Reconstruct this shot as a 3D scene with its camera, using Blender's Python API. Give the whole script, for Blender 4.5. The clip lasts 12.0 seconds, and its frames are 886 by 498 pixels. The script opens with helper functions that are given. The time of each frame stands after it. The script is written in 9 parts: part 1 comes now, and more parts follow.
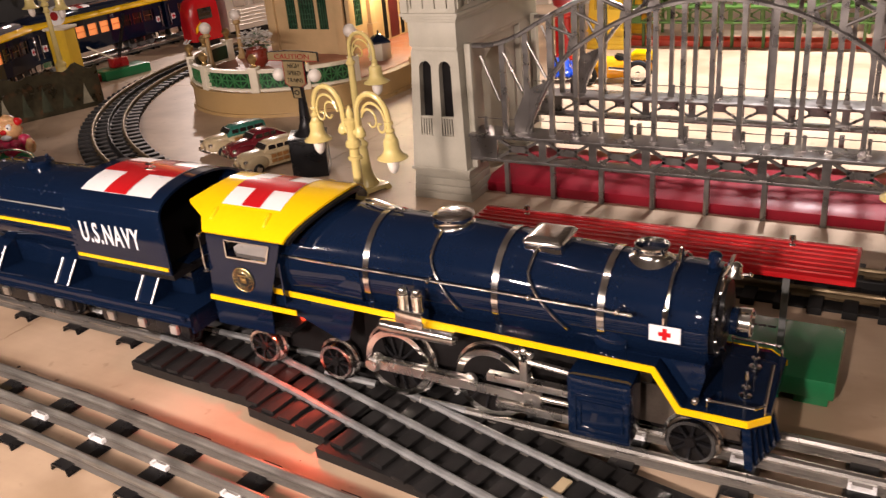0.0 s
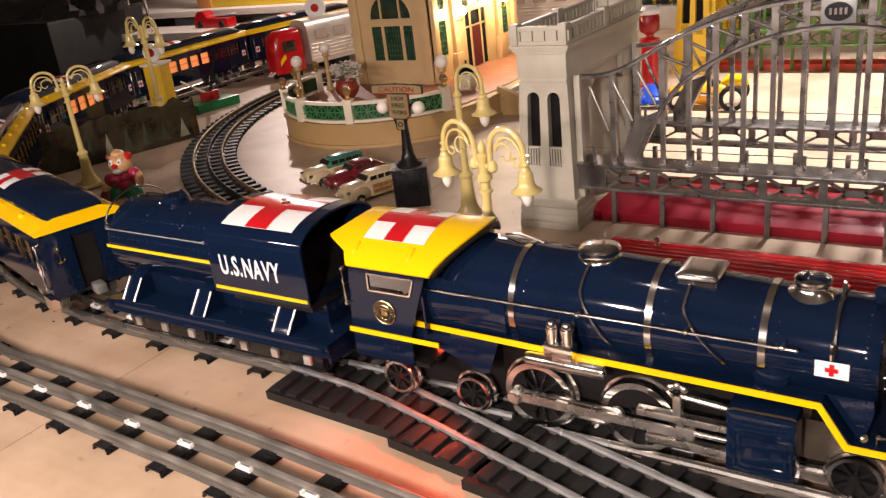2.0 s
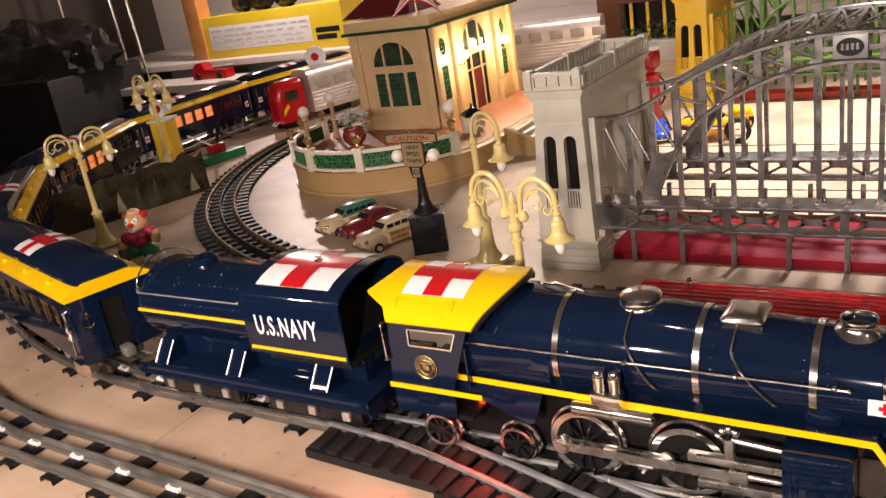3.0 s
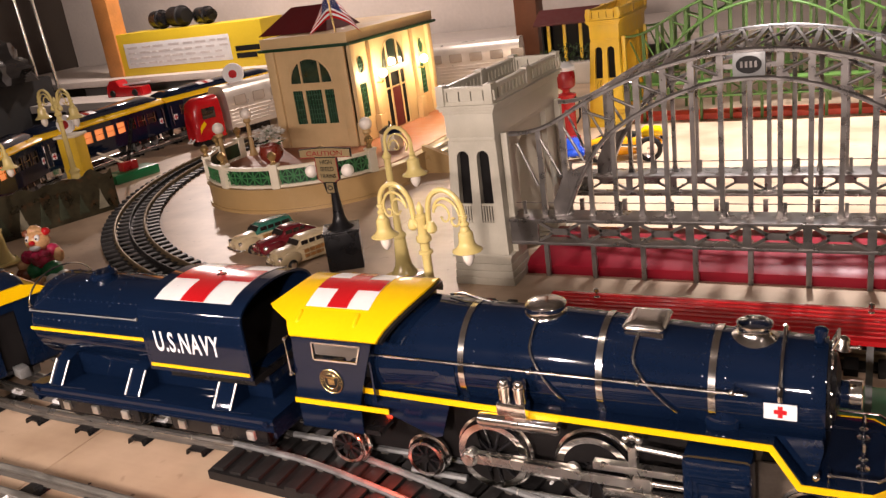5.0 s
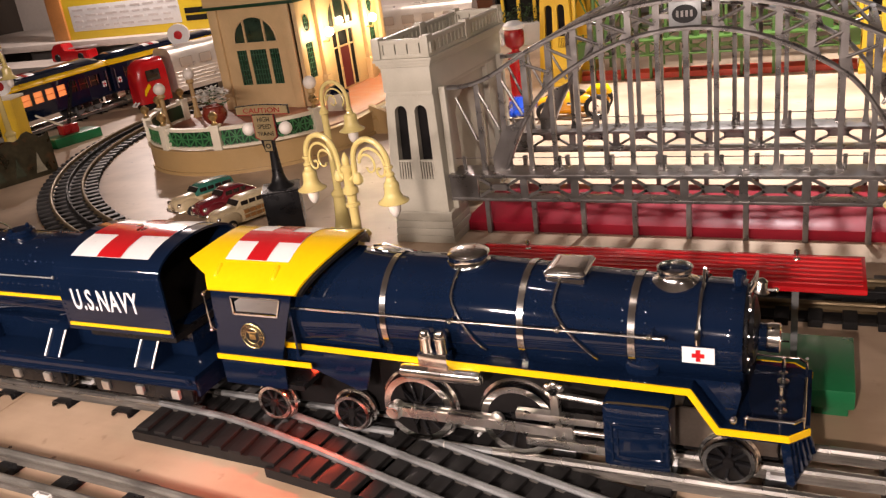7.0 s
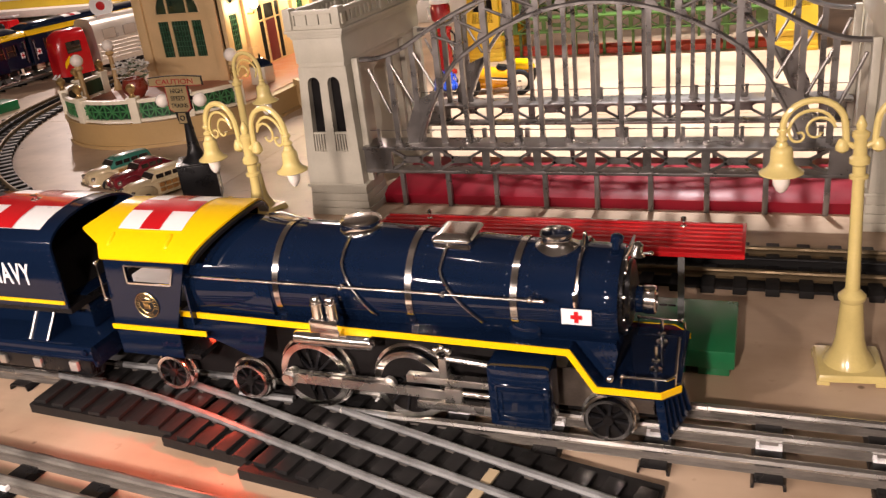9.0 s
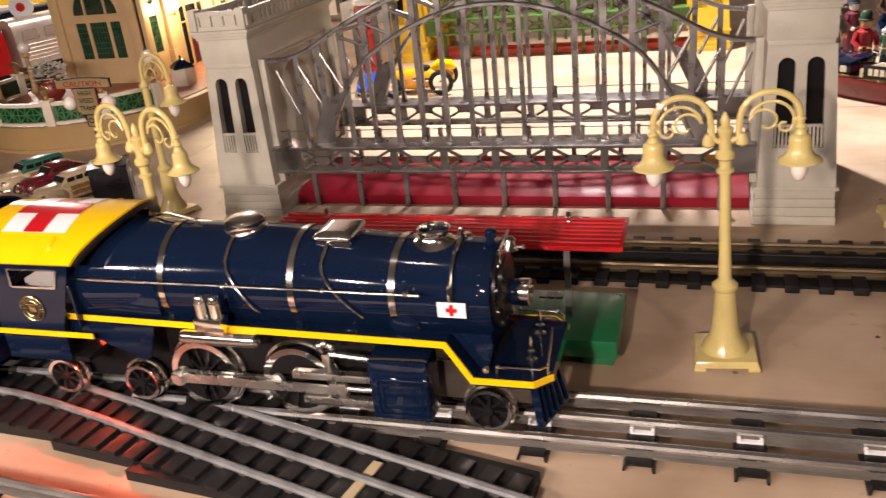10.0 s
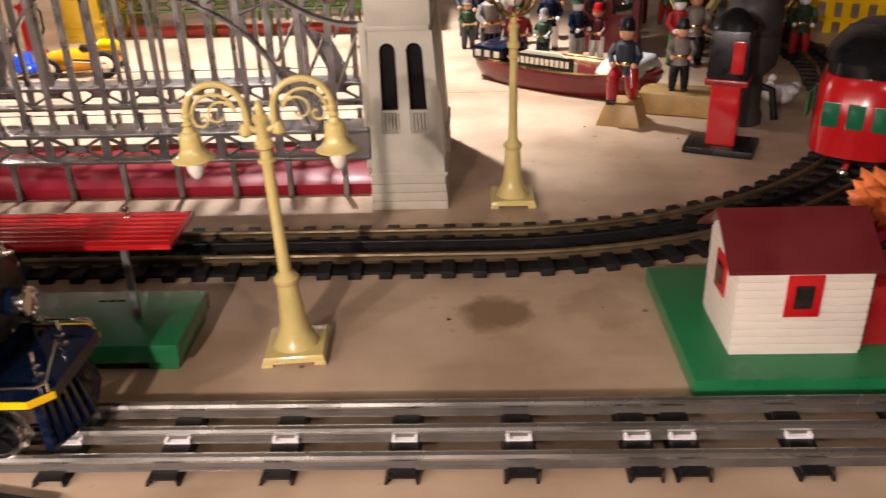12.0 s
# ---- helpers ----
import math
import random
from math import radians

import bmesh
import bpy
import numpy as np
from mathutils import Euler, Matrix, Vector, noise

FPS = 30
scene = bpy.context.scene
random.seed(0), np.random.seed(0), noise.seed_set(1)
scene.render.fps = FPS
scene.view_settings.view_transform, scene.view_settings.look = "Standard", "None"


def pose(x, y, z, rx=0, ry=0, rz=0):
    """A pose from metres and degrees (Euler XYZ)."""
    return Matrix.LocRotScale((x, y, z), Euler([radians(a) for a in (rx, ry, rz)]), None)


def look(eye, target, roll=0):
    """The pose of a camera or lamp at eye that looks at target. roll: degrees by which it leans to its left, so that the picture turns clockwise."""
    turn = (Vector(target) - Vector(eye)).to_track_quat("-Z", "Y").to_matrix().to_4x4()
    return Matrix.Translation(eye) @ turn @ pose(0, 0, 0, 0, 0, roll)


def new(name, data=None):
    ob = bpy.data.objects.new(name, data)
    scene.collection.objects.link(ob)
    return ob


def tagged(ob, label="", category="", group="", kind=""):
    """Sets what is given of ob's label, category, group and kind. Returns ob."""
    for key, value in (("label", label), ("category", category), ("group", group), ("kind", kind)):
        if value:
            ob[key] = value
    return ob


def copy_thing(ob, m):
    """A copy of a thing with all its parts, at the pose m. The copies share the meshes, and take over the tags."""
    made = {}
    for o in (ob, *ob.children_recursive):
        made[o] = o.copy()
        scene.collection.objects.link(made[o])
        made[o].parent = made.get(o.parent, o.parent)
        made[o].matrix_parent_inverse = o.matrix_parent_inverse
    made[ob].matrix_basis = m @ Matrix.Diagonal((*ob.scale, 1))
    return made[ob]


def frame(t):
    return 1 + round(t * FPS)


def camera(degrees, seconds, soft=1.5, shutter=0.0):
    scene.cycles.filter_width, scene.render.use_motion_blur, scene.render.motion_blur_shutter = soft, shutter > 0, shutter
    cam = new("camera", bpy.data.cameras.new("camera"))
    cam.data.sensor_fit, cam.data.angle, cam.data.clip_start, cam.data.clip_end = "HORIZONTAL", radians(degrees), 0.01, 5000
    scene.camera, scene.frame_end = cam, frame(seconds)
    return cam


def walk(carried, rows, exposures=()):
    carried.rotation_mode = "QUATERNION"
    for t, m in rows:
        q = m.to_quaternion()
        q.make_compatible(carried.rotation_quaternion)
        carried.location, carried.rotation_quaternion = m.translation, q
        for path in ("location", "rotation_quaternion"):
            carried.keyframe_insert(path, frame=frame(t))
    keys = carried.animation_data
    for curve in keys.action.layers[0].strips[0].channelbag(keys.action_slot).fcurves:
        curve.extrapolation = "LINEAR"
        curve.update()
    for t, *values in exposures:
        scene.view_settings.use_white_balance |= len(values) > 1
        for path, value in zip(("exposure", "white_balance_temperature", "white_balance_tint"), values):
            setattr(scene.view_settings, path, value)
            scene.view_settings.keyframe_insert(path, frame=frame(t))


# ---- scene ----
cam = camera(55.7, 12.0, soft=1.3, shutter=0.35)
PATH = [
    (0, (0.55, -0.879, 0.385), (-0.371, 0.697, -0.433), -5.2),
    (0.5, (0.528, -0.894, 0.392), (-0.437, 0.667, -0.403), -5.9),
    (1, (0.513, -0.905, 0.396), (-0.491, 0.64, -0.379), -6.2),
    (1.5, (0.511, -0.907, 0.395), (-0.509, 0.634, -0.368), -6.5),
    (2, (0.497, -0.914, 0.401), (-0.547, 0.617, -0.352), -7.0),
    (2.5, (0.478, -0.924, 0.407), (-0.588, 0.605, -0.32), -7.9),
    (3, (0.472, -0.929, 0.42), (-0.574, 0.636, -0.255), -9.4),
    (3.2, (0.469, -0.929, 0.423), (-0.563, 0.653, -0.234), -9.8),
    (4.8, (0.48, -0.918, 0.41), (-0.429, 0.745, -0.228), -8.1),
    (5, (0.482, -0.917, 0.406), (-0.414, 0.748, -0.244), -7.9),
    (5.5, (0.487, -0.911, 0.398), (-0.384, 0.755, -0.284), -7.6),
    (6, (0.486, -0.909, 0.391), (-0.367, 0.758, -0.312), -7.2),
    (6.5, (0.495, -0.9, 0.387), (-0.342, 0.769, -0.331), -7.5),
    (8.5, (0.528, -0.894, 0.376), (-0.207, 0.796, -0.4), -7.0),
    (9, (0.543, -0.893, 0.375), (-0.152, 0.806, -0.418), -6.6),
    (9.5, (0.56, -0.894, 0.374), (-0.09, 0.821, -0.424), -6.5),
    (10, (0.592, -0.89, 0.372), (0.01, 0.847, -0.431), -6.1),
    (10.5, (0.625, -0.877, 0.367), (0.142, 0.885, -0.445), -5.3),
    (11, (0.667, -0.863, 0.368), (0.323, 0.915, -0.482), -4.2),
    (11.5, (0.709, -0.845, 0.364), (0.497, 0.942, -0.51), -3.0),
    (12, (0.751, -0.832, 0.356), (0.688, 0.966, -0.517), -1.8),
]
walk(cam, [(t, look(eye, target, roll)) for t, eye, target, roll in PATH])

# ---- light ----
world = bpy.data.worlds.new("room_dark")
scene.world = world
world.use_nodes = True
world.node_tree.nodes["Background"].inputs[0].default_value = (1.0, 0.78, 0.58, 1)
world.node_tree.nodes["Background"].inputs[1].default_value = 0.015
scene.view_settings.exposure = 0.0


def lamp(name, kind, place, target, energy, colour, size=0.1, size_y=None):
    data = bpy.data.lights.new(name, kind)
    data.energy, data.color = energy, colour
    if kind == "AREA":
        data.size = size
        if size_y:
            data.shape, data.size_y = "RECTANGLE", size_y
    else:
        data.shadow_soft_size = size
    ob = new(name, data)
    ob.matrix_world = look(place, target)
    return ob


# hanging lamps behind the bridge and overhead; far, front and side lights are added
WARM = (1.0, 0.805, 0.73)
back = lamp("ceiling_lamp_back", "SPOT", (0.36, 0.74, 1.12), (0.47, 0.62, 0), 182, (1.0, 0.93, 0.93), 0.03)
back.data.spot_size, back.data.spot_blend = radians(65), 0.6
# unseen lights added to brighten the back wall, carton and streamliner
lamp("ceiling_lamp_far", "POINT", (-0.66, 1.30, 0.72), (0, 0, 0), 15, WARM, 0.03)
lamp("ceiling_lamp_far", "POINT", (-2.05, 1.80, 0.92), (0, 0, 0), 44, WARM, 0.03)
# unseen lights set low in front to brighten the train's near side
for place, power in (((-0.55, -0.95, 0.52), 7.5), ((-0.25, -1.10, 0.48), 14.5), ((0.05, -1.22, 0.48), 19.5), ((0.42, -1.30, 0.48), 38)):
    lamp("ceiling_lamp_aisle", "POINT", place, (0, 0, 0), power, WARM, 0.018)
lamp("ceiling_lamp_middle", "POINT", (0.05, -0.62, 1.42), (0, 0, 0), 3, WARM, 0.018)
# unseen light added to lift the right foreground
lamp("ceiling_lamp_side", "POINT", (1.20, -1.15, 1.15), (0, 0, 0), 9, WARM, 0.018)


# ---- building helpers ----
def faces_from(bm, verts, faces):
    vs = [bm.verts.new(v) for v in verts]
    for f in faces:
        try:
            bm.faces.new([vs[i] for i in f])
        except ValueError:
            pass
    return vs


def box(bm, x0, x1, y0, y1, z0, z1, bevel=0.0, top=None):
    """A block; top=(dx, dy) draws its upper face in on each side."""
    dx, dy = top or (0, 0)
    v = [(x0, y0, z0), (x1, y0, z0), (x1, y1, z0), (x0, y1, z0),
         (x0 + dx, y0 + dy, z1), (x1 - dx, y0 + dy, z1), (x1 - dx, y1 - dy, z1), (x0 + dx, y1 - dy, z1)]
    t = bmesh.new()
    faces_from(t, v, [(3, 2, 1, 0), (4, 5, 6, 7), (0, 1, 5, 4), (1, 2, 6, 5), (2, 3, 7, 6), (3, 0, 4, 7)])
    if bevel:
        bmesh.ops.bevel(t, geom=list(t.edges), offset=bevel, segments=2, affect="EDGES", profile=0.6)
    merge(bm, t)
    return bm


def merge(bm, other, m=None):
    if m is not None:
        other.transform(m)
    index = {v: bm.verts.new(v.co) for v in other.verts}
    for f in other.faces:
        try:
            bm.faces.new([index[v] for v in f.verts])
        except ValueError:
            pass
    other.free()


def frame_of(d):
    d = Vector(d).normalized()
    a = Vector((0, 0, 1)) if abs(d.z) < 0.9 else Vector((1, 0, 0))
    u = d.cross(a).normalized()
    return u, d.cross(u).normalized()


def tube(bm, pts, r, seg=10, cap=True, closed=False):
    """A round bar along points; r is one radius or one for each point."""
    pts = [Vector(p) for p in pts]
    n = len(pts)
    rs = r if isinstance(r, (list, tuple)) else [r] * n
    rings, u_last = [], None
    for i, p in enumerate(pts):
        a = pts[(i - 1) % n] if (i > 0 or closed) else p
        b = pts[(i + 1) % n] if (i < n - 1 or closed) else p
        d = (b - a).normalized()
        if u_last is None:
            u, w = frame_of(d)
        else:
            w = d.cross(u_last).normalized()
            u = w.cross(d).normalized()
        u_last = u
        w = d.cross(u)
        rings.append([bm.verts.new(p + (u * math.cos(k * math.tau / seg) + w * math.sin(k * math.tau / seg)) * rs[i]) for k in range(seg)])
    for i in range(n if closed else n - 1):
        for k in range(seg):
            q = rings[(i + 1) % n]
            bm.faces.new((rings[i][k], rings[i][(k + 1) % seg], q[(k + 1) % seg], q[k]))
    if cap and not closed:
        bm.faces.new(list(reversed(rings[0])))
        bm.faces.new(rings[-1])
    return bm


def cyl(bm, a, b, r0, r1=None, seg=20):
    return tube(bm, [a, b], [r0, r0 if r1 is None else r1], seg)


def lathe(bm, profile, origin=(0, 0, 0), axis=(0, 0, 1), seg=24):
    """A turned body: profile of (radius, height along the axis)."""
    d = Vector(axis).normalized()
    u, w = frame_of(d)
    o = Vector(origin)
    rings = []
    for r, h in profile:
        c = o + d * h
        if r < 1e-6:
            rings.append([bm.verts.new(c)])
        else:
            rings.append([bm.verts.new(c + (u * math.cos(k * math.tau / seg) + w * math.sin(k * math.tau / seg)) * r) for k in range(seg)])
    for a, b in zip(rings, rings[1:]):
        for k in range(seg):
            k2 = (k + 1) % seg
            if len(a) == 1 and len(b) == 1:
                continue
            if len(a) == 1:
                bm.faces.new((a[0], b[k2], b[k]))
            elif len(b) == 1:
                bm.faces.new((a[k], a[k2], b[0]))
            else:
                bm.faces.new((a[k], a[k2], b[k2], b[k]))
    if len(rings[0]) > 1:
        bm.faces.new(list(reversed(rings[0])))
    if len(rings[-1]) > 1:
        bm.faces.new(rings[-1])
    return bm


def prism(bm, outline, a, b, plane="xz"):
    """A flat outline in the named plane, drawn out from a to b along the third axis."""
    def at(p, c):
        return {"xz": (p[0], c, p[1]), "yz": (c, p[0], p[1]), "xy": (p[0], p[1], c)}[plane]
    n = len(outline)
    va = [bm.verts.new(at(p, a)) for p in outline]
    vb = [bm.verts.new(at(p, b)) for p in outline]
    bm.faces.new(va)
    bm.faces.new(list(reversed(vb)))
    for i in range(n):
        j = (i + 1) % n
        bm.faces.new((va[j], va[i], vb[i], vb[j]))
    return bm


def ball(bm, c, r, seg=14, squash=1.0):
    n = max(6, seg // 2)
    prof = [(r * math.sin(math.pi * i / n), -r * squash * math.cos(math.pi * i / n)) for i in range(n + 1)]
    prof[0], prof[-1] = (0, prof[0][1]), (0, prof[-1][1])
    return lathe(bm, prof, c, (0, 0, 1), seg)


def bar(bm, a, b, w, h, up=(0, 0, 1)):
    """A square bar from a to b: w across, h along up."""
    a, b = Vector(a), Vector(b)
    d = (b - a).normalized()
    s = d.cross(Vector(up)).normalized() * (w / 2)
    t = s.cross(d).normalized() * (h / 2)
    v = [p + q for p in (a, b) for q in (-s - t, s - t, s + t, -s + t)]
    faces_from(bm, v, [(3, 2, 1, 0), (4, 5, 6, 7), (0, 1, 5, 4), (1, 2, 6, 5), (2, 3, 7, 6), (3, 0, 4, 7)])
    return bm


def mesh_of(name, bm, mats, sharp=38):
    bmesh.ops.recalc_face_normals(bm, faces=list(bm.faces))
    lim = radians(sharp)
    for e in bm.edges:
        e.smooth = len(e.link_faces) == 2 and e.calc_face_angle(0) < lim
    for f in bm.faces:
        f.smooth = True
    me = bpy.data.meshes.new(name)
    bm.to_mesh(me)
    bm.free()
    for m in mats if isinstance(mats, (list, tuple)) else [mats]:
        me.materials.append(m)
    return me


def part(name, bm, material, parent, label=""):
    ob = new(name, mesh_of(name, bm, material))
    ob.parent = parent
    return tagged(ob, label)


def thing(name, label, category, group="", at=(0, 0, 0), rz=0.0, kind=""):
    ob = new(name)
    ob.empty_display_size = 0.02
    ob.matrix_world = pose(*at, 0, 0, rz)
    return tagged(ob, label, category, group, kind)


def single(name, bm, material, label, category, group="", at=(0, 0, 0), rz=0.0, kind=""):
    ob = new(name, mesh_of(name, bm, material))
    ob.matrix_world = pose(*at, 0, 0, rz)
    return tagged(ob, label, category, group, kind)


def again(name, ob, parent, m=None):
    """Another part on the same mesh."""
    c = new(name, ob.data)
    c.parent = parent
    if m is not None:
        c.matrix_basis = m
    return c


def lettering(body, size, depth, material, parent, m, name="lettering", label="", align="CENTER", sx=1.0, bold=0.0):
    data = bpy.data.curves.new(name, "FONT")
    data.body, data.size, data.extrude, data.align_x, data.offset = body, size, depth, align, bold
    data.materials.append(material)
    ob = new(name, data)
    ob.parent = parent
    ob.matrix_basis = m @ Matrix.Diagonal((sx, 1, 1, 1))
    return tagged(ob, label)


# ---- materials ----
def surface(name, colour, rough=0.5, metal=0.0, vary=0.12, scale=40.0, fine=400.0, bump=0.05, coat=0.0, worn=0.0, worn_colour=(0.3, 0.25, 0.2), random_tint=0.0, trans=0.0):
    m = bpy.data.materials.new(name)
    m.use_nodes = True
    nt = m.node_tree
    b = nt.nodes["Principled BSDF"]
    tc = nt.nodes.new("ShaderNodeTexCoord")
    big, small = nt.nodes.new("ShaderNodeTexNoise"), nt.nodes.new("ShaderNodeTexNoise")
    for n, s in ((big, scale), (small, fine)):
        n.inputs["Scale"].default_value, n.inputs["Detail"].default_value = s, 4
        nt.links.new(tc.outputs["Object"], n.inputs["Vector"])
    mixn = nt.nodes.new("ShaderNodeMath")
    mixn.operation = "MULTIPLY_ADD"
    nt.links.new(small.outputs["Fac"], mixn.inputs[0])
    mixn.inputs[1].default_value = 0.4
    nt.links.new(big.outputs["Fac"], mixn.inputs[2])
    ramp = nt.nodes.new("ShaderNodeMapRange")
    ramp.inputs[1].default_value, ramp.inputs[2].default_value = 0.45, 0.95
    ramp.inputs[3].default_value, ramp.inputs[4].default_value = 1 - vary, 1 + vary
    nt.links.new(mixn.outputs[0], ramp.inputs[0])
    hsv = nt.nodes.new("ShaderNodeHueSaturation")
    hsv.inputs["Color"].default_value = (*colour, 1)
    last = ramp.outputs[0]
    if random_tint:
        info = nt.nodes.new("ShaderNodeObjectInfo")
        rr = nt.nodes.new("ShaderNodeMapRange")
        rr.inputs[3].default_value, rr.inputs[4].default_value = 1 - random_tint, 1 + random_tint
        nt.links.new(info.outputs["Random"], rr.inputs[0])
        mul = nt.nodes.new("ShaderNodeMath")
        mul.operation = "MULTIPLY"
        nt.links.new(last, mul.inputs[0])
        nt.links.new(rr.outputs[0], mul.inputs[1])
        last = mul.outputs[0]
    nt.links.new(last, hsv.inputs["Value"])
    out = hsv.outputs["Color"]
    if worn:
        wn = nt.nodes.new("ShaderNodeTexNoise")
        wn.inputs["Scale"].default_value, wn.inputs["Detail"].default_value = scale * 1.7, 8
        nt.links.new(tc.outputs["Object"], wn.inputs["Vector"])
        wr = nt.nodes.new("ShaderNodeMapRange")
        wr.inputs[1].default_value, wr.inputs[2].default_value = 0.58, 0.72
        wr.inputs[4].default_value = worn
        nt.links.new(wn.outputs["Fac"], wr.inputs[0])
        mx = nt.nodes.new("ShaderNodeMix")
        mx.data_type = "RGBA"
        nt.links.new(wr.outputs[0], mx.inputs[0])
        nt.links.new(out, mx.inputs[6])
        mx.inputs[7].default_value = (*worn_colour, 1)
        out = mx.outputs[2]
    nt.links.new(out, b.inputs["Base Color"])
    rmap = nt.nodes.new("ShaderNodeMapRange")
    rmap.inputs[1].default_value, rmap.inputs[2].default_value = 0.3, 0.7
    rmap.inputs[3].default_value, rmap.inputs[4].default_value = max(rough * 0.75, 0.01), min(rough * 1.3 + 0.02, 1)
    nt.links.new(big.outputs["Fac"], rmap.inputs[0])
    nt.links.new(rmap.outputs[0], b.inputs["Roughness"])
    b.inputs["Metallic"].default_value = metal
    b.inputs["Coat Weight"].default_value, b.inputs["Coat Roughness"].default_value = coat, 0.05
    b.inputs["Transmission Weight"].default_value = trans
    if bump:
        bp = nt.nodes.new("ShaderNodeBump")
        bp.inputs["Strength"].default_value, bp.inputs["Distance"].default_value = bump, 0.0015
        nt.links.new(mixn.outputs[0], bp.inputs["Height"])
        nt.links.new(bp.outputs[0], b.inputs["Normal"])
    return m


def glowing(name, colour, strength):
    m = bpy.data.materials.new(name)
    m.use_nodes = True
    b = m.node_tree.nodes["Principled BSDF"]
    b.inputs["Base Color"].default_value = (*colour, 1)
    b.inputs["Emission Color"].default_value = (*colour, 1)
    b.inputs["Emission Strength"].default_value = strength
    return m


NAVY = surface("navy_enamel", (0.0034, 0.0090, 0.0260), 0.05, 0, 0.10, 25, 300, 0.006, coat=0.05)
NAVY.node_tree.nodes["Principled BSDF"].inputs["Specular IOR Level"].default_value = 0.42
# lighter, glossier navy than the body, so rivet glints sit in the colour
RIVET = surface("navy_rivet_glints", (0.006, 0.015, 0.042), 0.16, 0, 0.10, 25, 300, 0.0, coat=1.0)
YELLOW = surface("yellow_enamel", (0.86, 0.53, 0.003), 0.14, 0, 0.06, 30, 300, 0.015, coat=0.2)
WHITE = surface("white_enamel", (0.78, 0.78, 0.78), 0.34, 0, 0.05, 30, 300, 0.02, coat=0.1)
RED = surface("red_enamel", (0.48, 0.010, 0.014), 0.16, 0, 0.08, 30, 300, 0.02, coat=0.2)
DARKRED = surface("dark_red_paint", (0.30, 0.010, 0.014), 0.3, 0, 0.12, 30, 300, 0.03, coat=0.3)
NICKEL = surface("nickel_plate", (0.90, 0.87, 0.82), 0.13, 1.0, 0.05, 60, 600, 0.004)
STEEL = surface("tinplate_steel", (0.62, 0.60, 0.56), 0.26, 0.95, 0.10, 14, 120, 0.008, worn=0.12, worn_colour=(0.36, 0.33, 0.28))
DARKSTEEL = surface("brown_frame_steel", (0.27, 0.22, 0.18), 0.34, 0.9, 0.2, 60, 500, 0.05)
ROD = surface("polished_rod", (0.92, 0.88, 0.82), 0.27, 1.0, 0.06, 60, 600, 0.02)
DULLRAIL = surface("dull_steel_rail", (0.30, 0.29, 0.26), 0.42, 0.85, 0.15, 40, 400, 0.04)
# darker copy of the rail steel; shade under the head put into its colour
RAILWEB = surface("shaded_rail_web", (0.20, 0.185, 0.165), 0.46, 0.7, 0.15, 40, 400, 0.03)
CRIMSON = surface("crimson_paint", (0.22, 0.007, 0.018), 0.40, 0, 0.10, 30, 300, 0.02)
CRIMSON.node_tree.nodes["Principled BSDF"].inputs["Specular IOR Level"].default_value = 0.2
SATINNICKEL = surface("satin_nickel", (0.86, 0.84, 0.80), 0.44, 1.0, 0.06, 60, 600, 0.015)
GREYSTEEL = surface("dull_zinc", (0.27, 0.28, 0.28), 0.52, 0.7, 0.2, 60, 500, 0.08, worn=0.4, worn_colour=(0.18, 0.17, 0.16))
BLACK = surface("black_enamel", (0.009, 0.009, 0.010), 0.28, 0, 0.2, 50, 500, 0.04, coat=0.05)
BLACK.node_tree.nodes["Principled BSDF"].inputs["Specular IOR Level"].default_value = 0.3
BLACKMATT = surface("black_matt_plastic", (0.011, 0.0105, 0.0105), 0.5, 0, 0.2, 60, 600, 0.10)
BLACKMATT.node_tree.nodes["Principled BSDF"].inputs["Specular IOR Level"].default_value = 0.25
DARKIN = surface("dull_black_and_shade", (0.007, 0.006, 0.006), 0.7, 0, 0.2, 40, 300, 0.05)
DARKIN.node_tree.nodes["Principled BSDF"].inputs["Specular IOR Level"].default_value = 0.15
SILVERPAINT = surface("silver_paint", (0.24, 0.225, 0.215), 0.30, 0.8, 0.10, 50, 500, 0.05)
STONE = surface("pale_grey_paint", (0.47, 0.445, 0.365), 0.42, 0, 0.08, 40, 400, 0.06)
CREAM = surface("cream_lamp_paint", (0.60, 0.49, 0.19), 0.16, 0, 0.08, 60, 500, 0.02, coat=0.8)
GOLDPLATE = surface("gold_plate", (0.72, 0.55, 0.25), 0.2, 1.0, 0.1, 60, 500, 0.03)
BRASSRAIL = surface("brassy_rail", (0.17, 0.125, 0.07), 0.5, 0.7, 0.2, 60, 500, 0.08)
GREEN = surface("green_enamel", (0.010, 0.16, 0.055), 0.35, 0, 0.10, 30, 300, 0.03, coat=0.3)
BULB = surface("frosted_bulb_glass", (0.80, 0.74, 0.66), 0.25, 0, 0.04, 60, 500, 0.0, coat=0.5)


